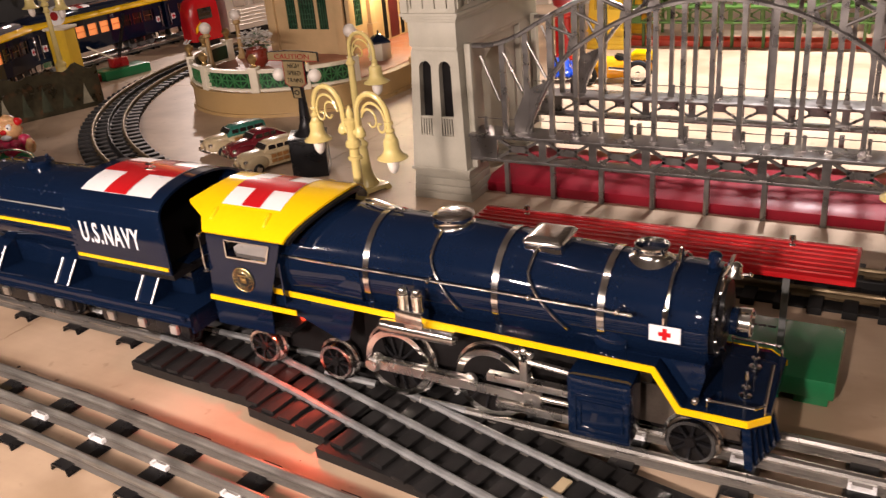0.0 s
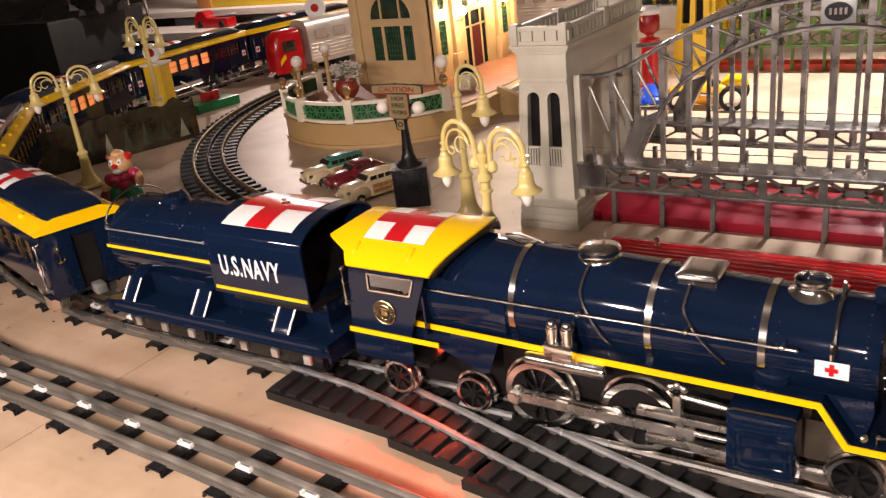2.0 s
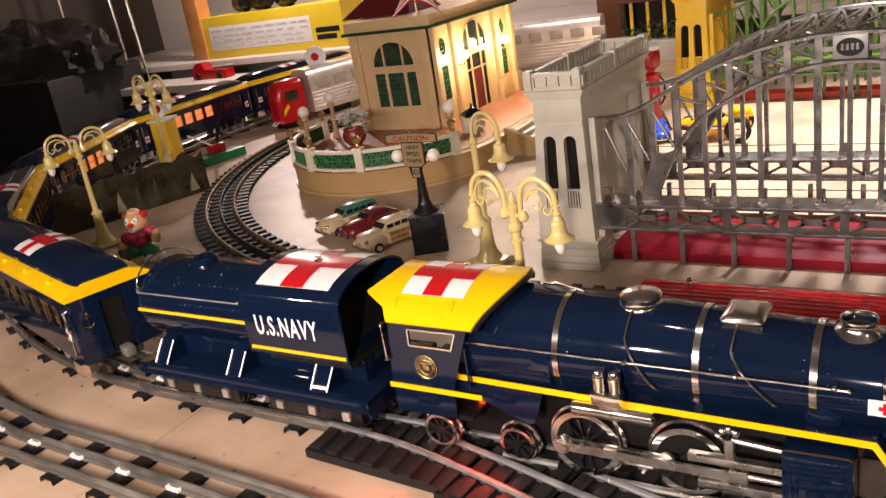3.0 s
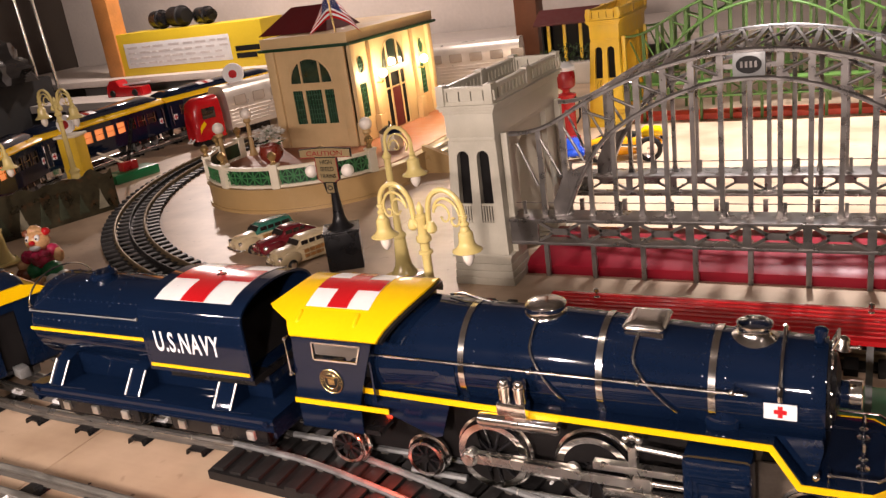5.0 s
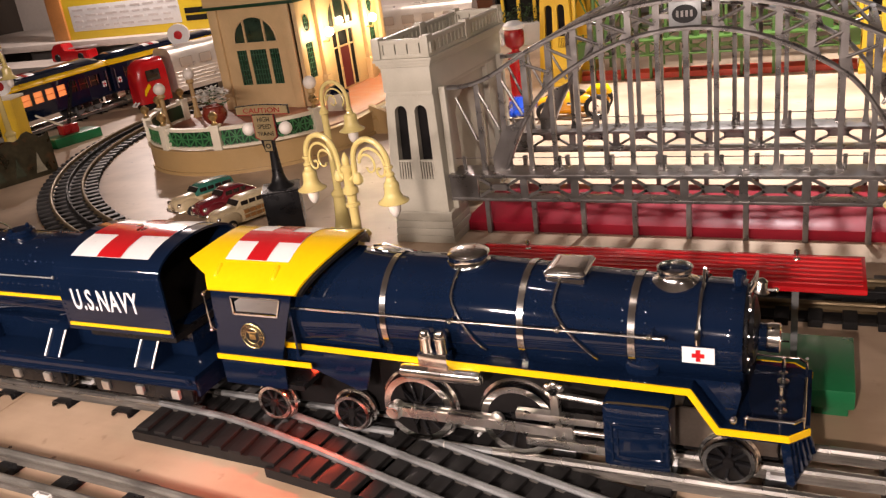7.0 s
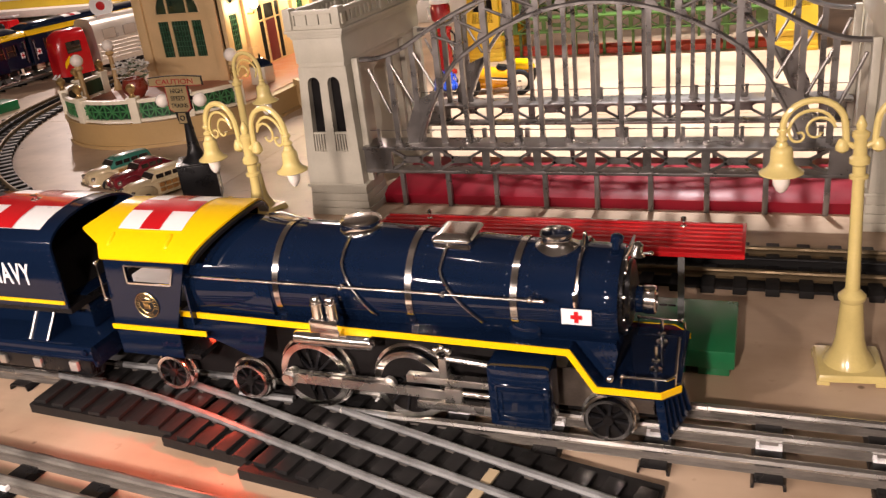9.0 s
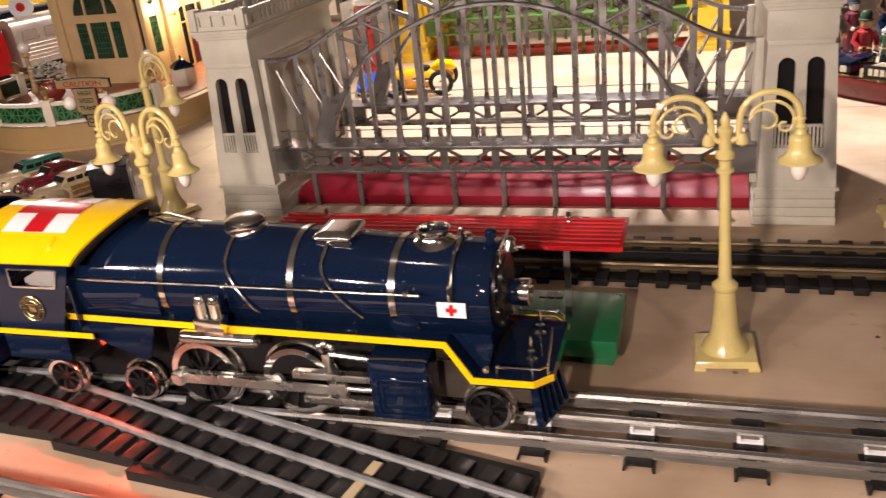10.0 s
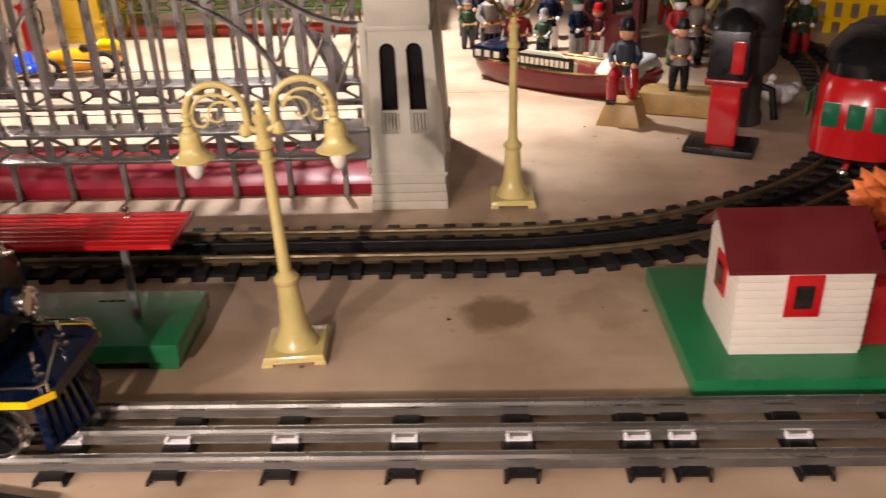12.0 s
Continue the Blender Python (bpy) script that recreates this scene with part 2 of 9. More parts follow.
# ---- the table top ----
def plywood():
    m = bpy.data.materials.new("plywood_painted_tan")
    m.use_nodes = True
    nt = m.node_tree
    b = nt.nodes["Principled BSDF"]
    tc = nt.nodes.new("ShaderNodeTexCoord")
    grain, blotch, spots = (nt.nodes.new("ShaderNodeTexNoise") for _ in range(3))
    stretch = nt.nodes.new("ShaderNodeMapping")
    stretch.inputs["Scale"].default_value = (1.2, 14, 8)
    stretch.inputs["Rotation"].default_value = (0, 0, 0.25)
    nt.links.new(tc.outputs["Object"], stretch.inputs["Vector"])
    nt.links.new(stretch.outputs[0], grain.inputs["Vector"])
    grain.inputs["Scale"].default_value, grain.inputs["Detail"].default_value = 6, 6
    nt.links.new(tc.outputs["Object"], blotch.inputs["Vector"])
    blotch.inputs["Scale"].default_value, blotch.inputs["Detail"].default_value = 8, 10
    nt.links.new(tc.outputs["Object"], spots.inputs["Vector"])
    spots.inputs["Scale"].default_value, spots.inputs["Detail"].default_value = 55, 3
    ramp = nt.nodes.new("ShaderNodeValToRGB")
    ramp.color_ramp.elements[0].position, ramp.color_ramp.elements[0].color = 0.37, (0.37, 0.262, 0.172, 1)
    ramp.color_ramp.elements[1].position, ramp.color_ramp.elements[1].color = 0.62, (0.56, 0.422, 0.298, 1)
    add = nt.nodes.new("ShaderNodeMath")
    add.operation = "MULTIPLY_ADD"
    add.inputs[1].default_value = 0.10
    nt.links.new(grain.outputs["Fac"], add.inputs[0])
    half = nt.nodes.new("ShaderNodeMath")
    half.operation = "MULTIPLY"
    half.inputs[1].default_value = 0.90
    nt.links.new(blotch.outputs["Fac"], half.inputs[0])
    nt.links.new(half.outputs[0], add.inputs[2])
    nt.links.new(add.outputs[0], ramp.inputs[0])
    sr = nt.nodes.new("ShaderNodeMapRange")
    sr.inputs[1].default_value, sr.inputs[2].default_value, sr.inputs[4].default_value = 0.66, 0.76, 0.5
    nt.links.new(spots.outputs["Fac"], sr.inputs[0])
    mx = nt.nodes.new("ShaderNodeMix")
    mx.data_type = "RGBA"
    nt.links.new(sr.outputs[0], mx.inputs[0])
    nt.links.new(ramp.outputs[0], mx.inputs[6])
    mx.inputs[7].default_value = (0.24, 0.15, 0.08, 1)
    specks = nt.nodes.new("ShaderNodeTexVoronoi")
    specks.inputs["Scale"].default_value = 26
    nt.links.new(tc.outputs["Object"], specks.inputs["Vector"])
    dot = nt.nodes.new("ShaderNodeMapRange")
    dot.inputs[1].default_value, dot.inputs[2].default_value, dot.inputs[3].default_value, dot.inputs[4].default_value = 0.05, 0.085, 0.75, 0.0
    nt.links.new(specks.outputs["Distance"], dot.inputs[0])
    some = nt.nodes.new("ShaderNodeMath")
    some.operation = "LESS_THAN"
    some.inputs[1].default_value = 0.36
    nt.links.new(specks.outputs["Color"], some.inputs[0])
    few = nt.nodes.new("ShaderNodeMath")
    few.operation = "MULTIPLY"
    nt.links.new(dot.outputs[0], few.inputs[0])
    nt.links.new(some.outputs[0], few.inputs[1])
    mx2 = nt.nodes.new("ShaderNodeMix")
    mx2.data_type = "RGBA"
    nt.links.new(few.outputs[0], mx2.inputs[0])
    nt.links.new(mx.outputs[2], mx2.inputs[6])
    mx2.inputs[7].default_value = (0.09, 0.055, 0.03, 1)
    # old water stains with ragged edges
    last = mx2.outputs[2]
    ragged = nt.nodes.new("ShaderNodeTexNoise")
    ragged.inputs["Scale"].default_value, ragged.inputs["Detail"].default_value = 30, 6
    nt.links.new(tc.outputs["Object"], ragged.inputs["Vector"])
    for (sx, sy), size, deep in (((0.775, -0.222), 0.062, 0.75), ((0.860, -0.215), 0.075, 0.30), ((0.660, 0.020), 0.10, 0.35), ((-0.330, -0.330), 0.09, 0.22), ((0.100, -0.560), 0.07, 0.25)):
        far = nt.nodes.new("ShaderNodeVectorMath")
        far.operation = "DISTANCE"
        far.inputs[1].default_value = (sx, sy, 0)
        nt.links.new(tc.outputs["Object"], far.inputs[0])
        edge = nt.nodes.new("ShaderNodeMath")
        edge.operation = "MULTIPLY_ADD"
        edge.inputs[1].default_value = 1.0 / size
        nt.links.new(far.outputs["Value"], edge.inputs[0])
        nt.links.new(ragged.outputs["Fac"], edge.inputs[2])
        soak = nt.nodes.new("ShaderNodeMapRange")
        soak.inputs[1].default_value, soak.inputs[2].default_value, soak.inputs[3].default_value, soak.inputs[4].default_value = 0.80, 1.05, deep, 0.0
        nt.links.new(edge.outputs[0], soak.inputs[0])
        blot = nt.nodes.new("ShaderNodeMix")
        blot.data_type = "RGBA"
        nt.links.new(soak.outputs[0], blot.inputs[0])
        nt.links.new(last, blot.inputs[6])
        blot.inputs[7].default_value = (0.150, 0.085, 0.040, 1)
        last = blot.outputs[2]
    nt.links.new(last, b.inputs["Base Color"])
    b.inputs["Roughness"].default_value = 0.42
    bp = nt.nodes.new("ShaderNodeBump")
    bp.inputs["Strength"].default_value, bp.inputs["Distance"].default_value = 0.12, 0.001
    nt.links.new(add.outputs[0], bp.inputs["Height"])
    nt.links.new(bp.outputs[0], b.inputs["Normal"])
    return m


PLY = plywood()
board = bmesh.new()
# sheets of board butted with narrow open joints
xs, ys = [-1.64, -0.205, 1.62, 2.4], [-0.70, 0.465, 1.3, 2.05]
for i in range(3):
    for j in range(3):
        box(board, xs[i] + 0.0006, xs[i + 1] - 0.0006, ys[j] + 0.0006, ys[j + 1] - 0.0006, -0.018, 0.0)
box(board, -1.64, 2.4, -0.70, 2.05, -0.03, -0.0185)
table = single("floor", board, PLY, "tan painted plywood layout table top with joints and stains", "table top", kind="structure")


# ---- the room round the table ----
WALLP = surface("basement_wall_paint", (0.66, 0.60, 0.55), 0.7, 0, 0.12, 3, 60, 0.05)
CONCRETE = surface("dark_floor", (0.05, 0.042, 0.035), 0.7, 0, 0.2, 4, 80, 0.05)
DARKWALL = surface("dark_side_wall", (0.045, 0.034, 0.026), 0.6, 0, 0.2, 4, 80, 0.05)
CEILP = surface("basement_ceiling", (0.055, 0.048, 0.042), 0.8, 0, 0.1, 3, 60, 0.05)


def slab(name, label, dims, mat, category):
    bm = bmesh.new()
    box(bm, *dims)
    return single(name, bm, mat, label, category, kind="structure")


slab("wall_north", "pale painted basement wall behind the layout", (-3.9, 2.8, 2.75, 2.85, -0.95, 1.75), WALLP, "wall")
# south and east walls and ceiling are unseen additions, dark to limit reflections
slab("wall_south", "added plain wall, kept dark to limit reflections", (-3.9, 2.8, -2.6, -2.5, -0.95, 1.75), DARKWALL, "wall")
slab("wall_west", "added plain wall, kept dark to limit reflections", (-3.9, -3.8, -2.5, 2.75, -0.95, 1.75), DARKWALL, "wall")
slab("wall_east", "added plain wall, kept dark to limit reflections", (2.7, 2.8, -2.5, 2.75, -0.95, 1.75), DARKWALL, "wall")
slab("room_floor", "dark basement floor under the table", (-3.9, 2.8, -2.6, 2.85, -1.05, -0.95), CONCRETE, "floor")
slab("ceiling", "added plain ceiling, kept dark to limit reflections", (-3.9, 2.8, -2.6, 2.85, 1.75, 1.85), CEILP, "ceiling")


# ---- tracks ----
GAUGE, RAILTOP = 0.054, 0.0165
NEAR_Y, FAR_Y = -0.420, -0.366
MID_Y = (NEAR_Y + FAR_Y) / 2
ARC_C, ARC_R = Vector((-0.25, 0.707)), 1.10


def offset_path(pts, d):
    """The plan path moved d to the left of its direction."""
    out = []
    for i, p in enumerate(pts):
        a, b = pts[max(i - 1, 0)], pts[min(i + 1, len(pts) - 1)]
        t = Vector((b[0] - a[0], b[1] - a[1])).normalized()
        out.append((p[0] - t.y * d, p[1] + t.x * d))
    return out


def walk_path(pts, step, start=0.0):
    """Places and headings at even steps along a plan path."""
    out, left = [], start
    for a, b in zip(pts, pts[1:]):
        a, b = Vector(a), Vector(b)
        length = (b - a).length
        while left <= length:
            p = a.lerp(b, left / length)
            out.append((p.x, p.y, math.degrees(math.atan2(b.y - a.y, b.x - a.x))))
            left += step
        left -= length
    return out


def rail_mesh(bm, pts, r=0.0032, h=RAILTOP):
    """A tinplate rail: a round head on a thin web with a spread foot."""
    tube(bm, [(x, y, h - r) for x, y in pts], r, 8)
    n = len(pts)
    prof = [(-0.004, 0.0058), (-0.0011, 0.0068), (-0.0011, h - r), (0.0011, h - r), (0.0011, 0.0068), (0.004, 0.0058)]
    rings = []
    sides = [offset_path(pts, o) for o, _ in prof]
    for i in range(n):
        rings.append([bm.verts.new((sides[k][i][0], sides[k][i][1], prof[k][1])) for k in range(len(prof))])
    for a, b in zip(rings, rings[1:]):
        for k in range(len(prof)):
            k2 = (k + 1) % len(prof)
            bm.faces.new((a[k], a[k2], b[k2], b[k])).material_index = 1
    bm.faces.new(rings[0]).material_index = 1
    bm.faces.new(list(reversed(rings[-1]))).material_index = 1
    return bm


def channel_tie(length=0.077, width=0.019):
    """A pressed steel sleeper: a flat top with turned-down flanges and splayed ends."""
    bm = bmesh.new()
    w, h, t = width / 2, 0.0062, 0.0012
    prof = [(-w - 0.0015, 0.0004), (-w, h - 0.001), (-w + 0.001, h), (w - 0.001, h), (w, h - 0.001), (w + 0.0015, 0.0004),
            (w - t + 0.0006, 0.0004), (w - t, h - t), (-w + t, h - t), (-w + t - 0.0006, 0.0004)]
    prism(bm, prof, -length / 2, length / 2, "xz")
    return bm


def tie_clip():
    bm = bmesh.new()
    box(bm, -0.0085, 0.0085, -0.0052, 0.0052, 0.0062, 0.0074, 0.0004)
    for s in (-1, 1):
        box(bm, s * 0.0072 - 0.0012, s * 0.0072 + 0.0012, -0.0052, 0.0052, 0.007, 0.0096, 0.0003)
    return bm


TIE_MESH = mesh_of("tie", channel_tie(), BLACK)
CLIP_MESH = mesh_of("insulator", tie_clip(), WHITE)


def tinplate_track(name, label, pts, ties, group="", rails=(-GAUGE / 2, 0.0, GAUGE / 2), material=STEEL):
    t = thing(name, label, "track", group)
    for o in rails:
        bm = bmesh.new()
        rail_mesh(bm, offset_path(pts, o))
        part("rail", bm, [material, RAILWEB], t)
    for x, y, a in ties:
        tie = new("tie", TIE_MESH)
        tie.parent, tie.matrix_basis = t, pose(x, y, 0, 0, 0, a)
        clip = new("insulator", CLIP_MESH)
        clip.parent, clip.matrix_basis = tie, pose(0, 0, 0, 0, 0, 0)
    return t


def arc(c, r, a0, a1, n=40):
    return [(c[0] + r * math.cos(radians(a0 + (a1 - a0) * i / n)), c[1] + r * math.sin(radians(a0 + (a1 - a0) * i / n))) for i in range(n + 1)]


# the straight under the locomotive, beyond the turnout
tie_x = [0.262, 0.338, 0.411, 0.486, 0.558, 0.629, 0.707, 0.781, 0.857, 0.886, 0.960, 1.035, 1.11, 1.185, 1.26]
tinplate_track("main_track", "three-rail tinplate track with steel rails and black steel ties", [(0.25, MID_Y), (1.35, MID_Y)], [(x, MID_Y, 0) for x in tie_x], "tinplate tracks")
# the wide curve under the tender and the coaches
curve_pts = [(0.02, MID_Y), (-0.1, MID_Y - 0.0005)] + [p for p in arc(ARC_C, ARC_R, -90, -180, 50)] + [(-1.35, 0.80), (-1.345, 1.0), (-1.30, 1.2), (-1.2, 1.4)]
tinplate_track("curved_track", "wide curve of three-rail tinplate track on black ties", curve_pts, walk_path(curve_pts, 0.075, 0.09), "tinplate tracks")
# the loop along the table's front edge
front_pts = [(0.62, -0.66), (0.45, -0.602), (0.3, -0.567), (0.0, -0.546), (-0.2, -0.5385), (-0.36, -0.534), (-0.46, -0.520), (-0.56, -0.492), (-0.66, -0.450), (-0.78, -0.385), (-0.9, -0.305), (-1.0, -0.225)]
tinplate_track("front_track", "three-rail tinplate track along the front, white clips at the middle rail", front_pts, walk_path(front_pts, 0.0725, 0.02), "tinplate tracks", material=DULLRAIL)


# dense black sleepers under two bright rails and a dark middle rail
def wood_tie():
    bm = bmesh.new()
    box(bm, -0.0062, 0.0062, -0.053, 0.053, 0.0, 0.0075, 0.0009)
    return bm


WOOD_TIE = mesh_of("sleeper", wood_tie(), BLACKMATT)


def dense_track(name, label, pts, step=0.0285):
    t = thing(name, label, "track", "dense-tie tracks")
    for o, mat, r in ((-GAUGE / 2, BRASSRAIL, 0.0026), (0.0, BLACKMATT, 0.0016), (GAUGE / 2, BRASSRAIL, 0.0026)):
        bm = bmesh.new()
        rail_mesh(bm, offset_path(pts, o), r, 0.0150)
        part("rail", bm, [mat, mat], t)
    # dark strip under the ties stands in for the shade between them
    bm = bmesh.new()
    lo, hi = offset_path(pts, -0.043), offset_path(pts, 0.043)
    prev = None
    for p, q in zip(lo, hi):
        quad = [bm.verts.new((*p, 0.0)), bm.verts.new((*p, 0.0030)), bm.verts.new((*q, 0.0030)), bm.verts.new((*q, 0.0))]
        if prev:
            for k in range(4):
                bm.faces.new((prev[k], quad[k], quad[(k + 1) % 4], prev[(k + 1) % 4]))
        prev = quad
    part("roadbed", bm, BLACKMATT, t, "dark strip standing in for the shade between the ties")
    for x, y, a in walk_path(pts, step, 0.01):
        s = new("sleeper", WOOD_TIE)
        s.parent, s.matrix_basis = t, pose(x, y, 0, 0, 0, a)
    return t


BACK_Y = -0.108
back_pts = arc((-0.11, 0.80), 0.908, -185, -90, 60) + [(0.2, BACK_Y), (0.5, BACK_Y)] + arc((0.775, 0.430), 0.538, -90, -4, 40) + [(1.330, 0.47), (1.350, 0.55), (1.358, 0.63), (1.345, 0.71), (1.315, 0.79), (1.27, 0.87), (1.21, 0.95)]
dense_track("back_loop_track", "long loop of track on dense black ties with brassy rails", back_pts)


# ---- the turnout in front of the tender ----
def turnout():
    t = thing("turnout", "black plastic turnout with ribbed ties and dull steel rails", "track switch")
    for outline in ([(-0.030, -0.4575), (0.128, -0.4660), (0.150, -0.335), (-0.030, -0.335)],
                    [(0.120, -0.4745), (0.212, -0.4860), (0.236, -0.340), (0.151, -0.336)],
                    [(0.203, -0.4965), (0.302, -0.5060), (0.330, -0.4180), (0.236, -0.345)],
                    [(0.303, -0.5060), (0.490, -0.5480), (0.496, -0.4510), (0.330, -0.4180)]):
        bm = bmesh.new()
        prism(bm, outline, 0.0, 0.0085, "xy")
        part("bed", bm, BLACKMATT, t)
    def rib(x, y, a, w, name="tie"):
        b2 = bmesh.new()
        box(b2, -0.0062, 0.0062, -w / 2, w / 2, 0.0086, 0.0120, 0.0007)
        o = part(name, b2, BLACKMATT, t)
        o.matrix_basis = pose(x, y, 0, 0, 0, a)
    for i in range(7):
        rib(-0.020 + 0.021 * i, -0.396 - 0.001 * i, 0, 0.118 + 0.002 * i)
    for i in range(8):
        rib(0.127 + 0.0205 * i, -0.4085 - 0.0040 * i, -5 - 1.1 * i, 0.126)
    for i in range(10):
        rib(0.291 + 0.0205 * i, -0.4590 - 0.0052 * i, -14.5, 0.096)
    mid = [(-0.03, -0.3930), (0.05, -0.3990), (0.1, -0.4085), (0.16, -0.4230), (0.22, -0.4395), (0.30, -0.4610), (0.40, -0.4875), (0.49, -0.512)]
    for o, a, b in ((-0.027, 0, 8), (0.0, 2, 8), (0.027, 4, 8)):
        bm = bmesh.new()
        rail_mesh(bm, offset_path(mid, o)[a:b], 0.0031, RAILTOP)
        part("rail", bm, [GREYSTEEL, RAILWEB], t)
    for y, x0, x1 in ((-0.366, 0.02, 0.25), (-0.393, 0.02, 0.25), (-0.414, 0.155, 0.205), (-0.4205, 0.262, 0.29)):
        bm = bmesh.new()
        rail_mesh(bm, [(x0, y), (x1, y)], 0.0031, RAILTOP)
        part("rail", bm, [GREYSTEEL, RAILWEB], t)
    bm = bmesh.new()
    bar(bm, (0.378, -0.5060, 0.0128), (0.3865, -0.4640, 0.0128), 0.0075, 0.0015)
    part("joint_strip", bm, surface("tan_fibre_strip", (0.45, 0.36, 0.22), 0.6), t, "tan fibre strip between rail joints")
    bm = bmesh.new()
    box(bm, 0.150, 0.262, -0.4060, -0.338, 0.0086, 0.0125, 0.001)
    part("frog_plate", bm, BLACKMATT, t)
    return t


turnout()


# ---- the arch bridge ----
def arch_bridge(label, at, SILVERPAINT, STONE, RED, rz=0.0, pan=0.200):
    br = thing("arch_bridge", label, "toy bridge", "arch bridges", at, rz)
    X0, X1, DEP = 0.0, 0.731, 0.245
    mid = (X0 + X1) / 2

    def tower(flip):
        """One portal tower, full depth, with paired arched niches in its front."""
        tw = new("tower")
        tw.parent = br
        def px(x):
            return 2 * mid - x if flip else x
        def tbox(bm, x0, x1, *rest, **kw):
            a, b = sorted((px(x0), px(x1)))
            return box(bm, a, b, *rest, **kw)
        # stepped plinth, front and back piers
        for y0, y1 in ((0.0, 0.062), (DEP - 0.062, DEP)):
            bm = bmesh.new()
            for i in range(4):
                d = 0.0008 * i
                tbox(bm, 0.002 + d, 0.085 - d, y0 + d, y1 - d, 0.0097 * i, 0.0097 * i + 0.0094, bevel=0.0007)
            tbox(bm, 0.0015, 0.0855, y0 - 0.001, y1 + 0.001, 0.0385, 0.0425, bevel=0.001)
            part("plinth", bm, STONE, tw)
            # tapered shaft with two round-headed niches cut in its face
            bm = bmesh.new()
            zb, zt = 0.0425, 0.190
            def edge(z):
                k = (z - zb) / (zt - zb)
                return 0.0045 + 0.0095 * k, 0.0815 - 0.0035 * k
            front, back = y0, y1
            recess = 0.012
            def fx(u, z):
                l, r = edge(z)
                return px(l + (r - l) * u)
            def fy(z):
                k = (z - zb) / (zt - zb)
                return front + 0.004 * k
            def ring(u0, u1, z0, z1):
                pts = [(u0, z0)]
                c, ru = (u0 + u1) / 2, (u1 - u0) / 2
                rz = 0.0085
                pts = [(u0, z0), (u1, z0)] + [(c + ru * math.cos(math.pi * i / 10), z1 - rz + rz * math.sin(math.pi * i / 10)) for i in range(11)]
                return pts
            nz0, nz1 = 0.085, 0.178
            cols = [(0.0, 0.17), (0.42, 0.58), (0.83, 1.0)]
            def quad(u0, u1, z0, z1):
                faces_from(bm, [(fx(u0, z0), fy(z0), z0), (fx(u1, z0), fy(z0), z0), (fx(u1, z1), fy(z1), z1), (fx(u0, z1), fy(z1), z1)], [(0, 1, 2, 3)])
            quad(0, 1, zb, nz0)
            quad(0, 1, nz1, zt)
            for u0, u1 in cols:
                for i in range(6):
                    quad(u0, u1, nz0 + (nz1 - nz0) * i / 6, nz0 + (nz1 - nz0) * (i + 1) / 6)
            for u0, u1 in ((0.17, 0.42), (0.58, 0.83)):
                hole = ring(u0, u1, nz0, nz1)
                # spandrels over the round head
                head = hole[2:]
                half = len(head) // 2
                va = [(fx(u, z), fy(z), z) for u, z in head]
                corner_r, corner_l = (fx(u1, nz1), fy(nz1), nz1), (fx(u0, nz1), fy(nz1), nz1)
                vs = [bm.verts.new(v) for v in va]
                cr, cl = bm.verts.new(corner_r), bm.verts.new(corner_l)
                for i in range(half):
                    bm.faces.new((cr, vs[i + 1], vs[i]))
                for i in range(half, len(head) - 1):
                    bm.faces.new((cl, vs[i + 1], vs[i]))
                bm.faces.new((cl, cr, vs[half]))
                # the niche's sides
                f = [bm.verts.new((fx(u, z), fy(z), z)) for u, z in hole]
                g = [bm.verts.new((fx(u, z), fy(z) + recess, z)) for u, z in hole]
                for i in range(len(hole)):
                    j = (i + 1) % len(hole)
                    bm.faces.new((f[i], f[j], g[j], g[i]))
            # sides, back, top
            l0, r0 = (px(e) for e in edge(zb))
            l1, r1 = (px(e) for e in edge(zt))
            faces_from(bm, [(l0, front, zb), (r0, front, zb), (r0, back, zb), (l0, back, zb), (l1, front + 0.004, zt), (r1, front + 0.004, zt), (r1, back, zt), (l1, back, zt)],
                       [(0, 3, 7, 4), (1, 2, 6, 5), (2, 3, 7, 6), (4, 5, 6, 7), (0, 1, 2, 3)])
            part("shaft", bm, STONE, tw)
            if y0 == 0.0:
                # flat dark sheet gives both niches their shade by colour
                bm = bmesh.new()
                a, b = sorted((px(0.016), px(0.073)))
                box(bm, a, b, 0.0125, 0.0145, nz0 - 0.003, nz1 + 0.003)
                part("niche_back", bm, DARKIN, tw, "dark sheet standing in for the shade in the niches")
                bm = bmesh.new()
                for u0, u1 in ((0.17, 0.42), (0.58, 0.83)):
                    for i in range(5):
                        u = u0 + (u1 - u0) * (i + 0.5) / 5
                        bar(bm, (fx(u, nz0), 0.004, nz0), (fx(u, nz0 + 0.022), 0.004, nz0 + 0.022), 0.0020, 0.0022, (0, 1, 0))
                    a, b = sorted((fx(u0, nz0 + 0.024), fx(u1, nz0 + 0.024)))
                    box(bm, a, b, 0.003, 0.006, nz0 + 0.022, nz0 + 0.0245)
                part("grille", bm, STONE, tw)
        # the lintel block across both piers, cornice and parapet
        for nm, d, z0, z1 in (("lintel", -0.0015, 0.1901, 0.1955), ("frieze", 0.0, 0.1955, 0.2245), ("cornice", 0.0015, 0.2246, 0.2282), ("cornice", 0.004, 0.2283, 0.2319), ("cornice", 0.0062, 0.2320, 0.2357)):
            bm = bmesh.new()
            tbox(bm, 0.0150 - d, 0.0800 + d, -d, DEP + d, z0, z1, bevel=0.0008)
            part(nm, bm, STONE, tw)
        bm = bmesh.new()
        x0, x1 = 0.0115, 0.0835
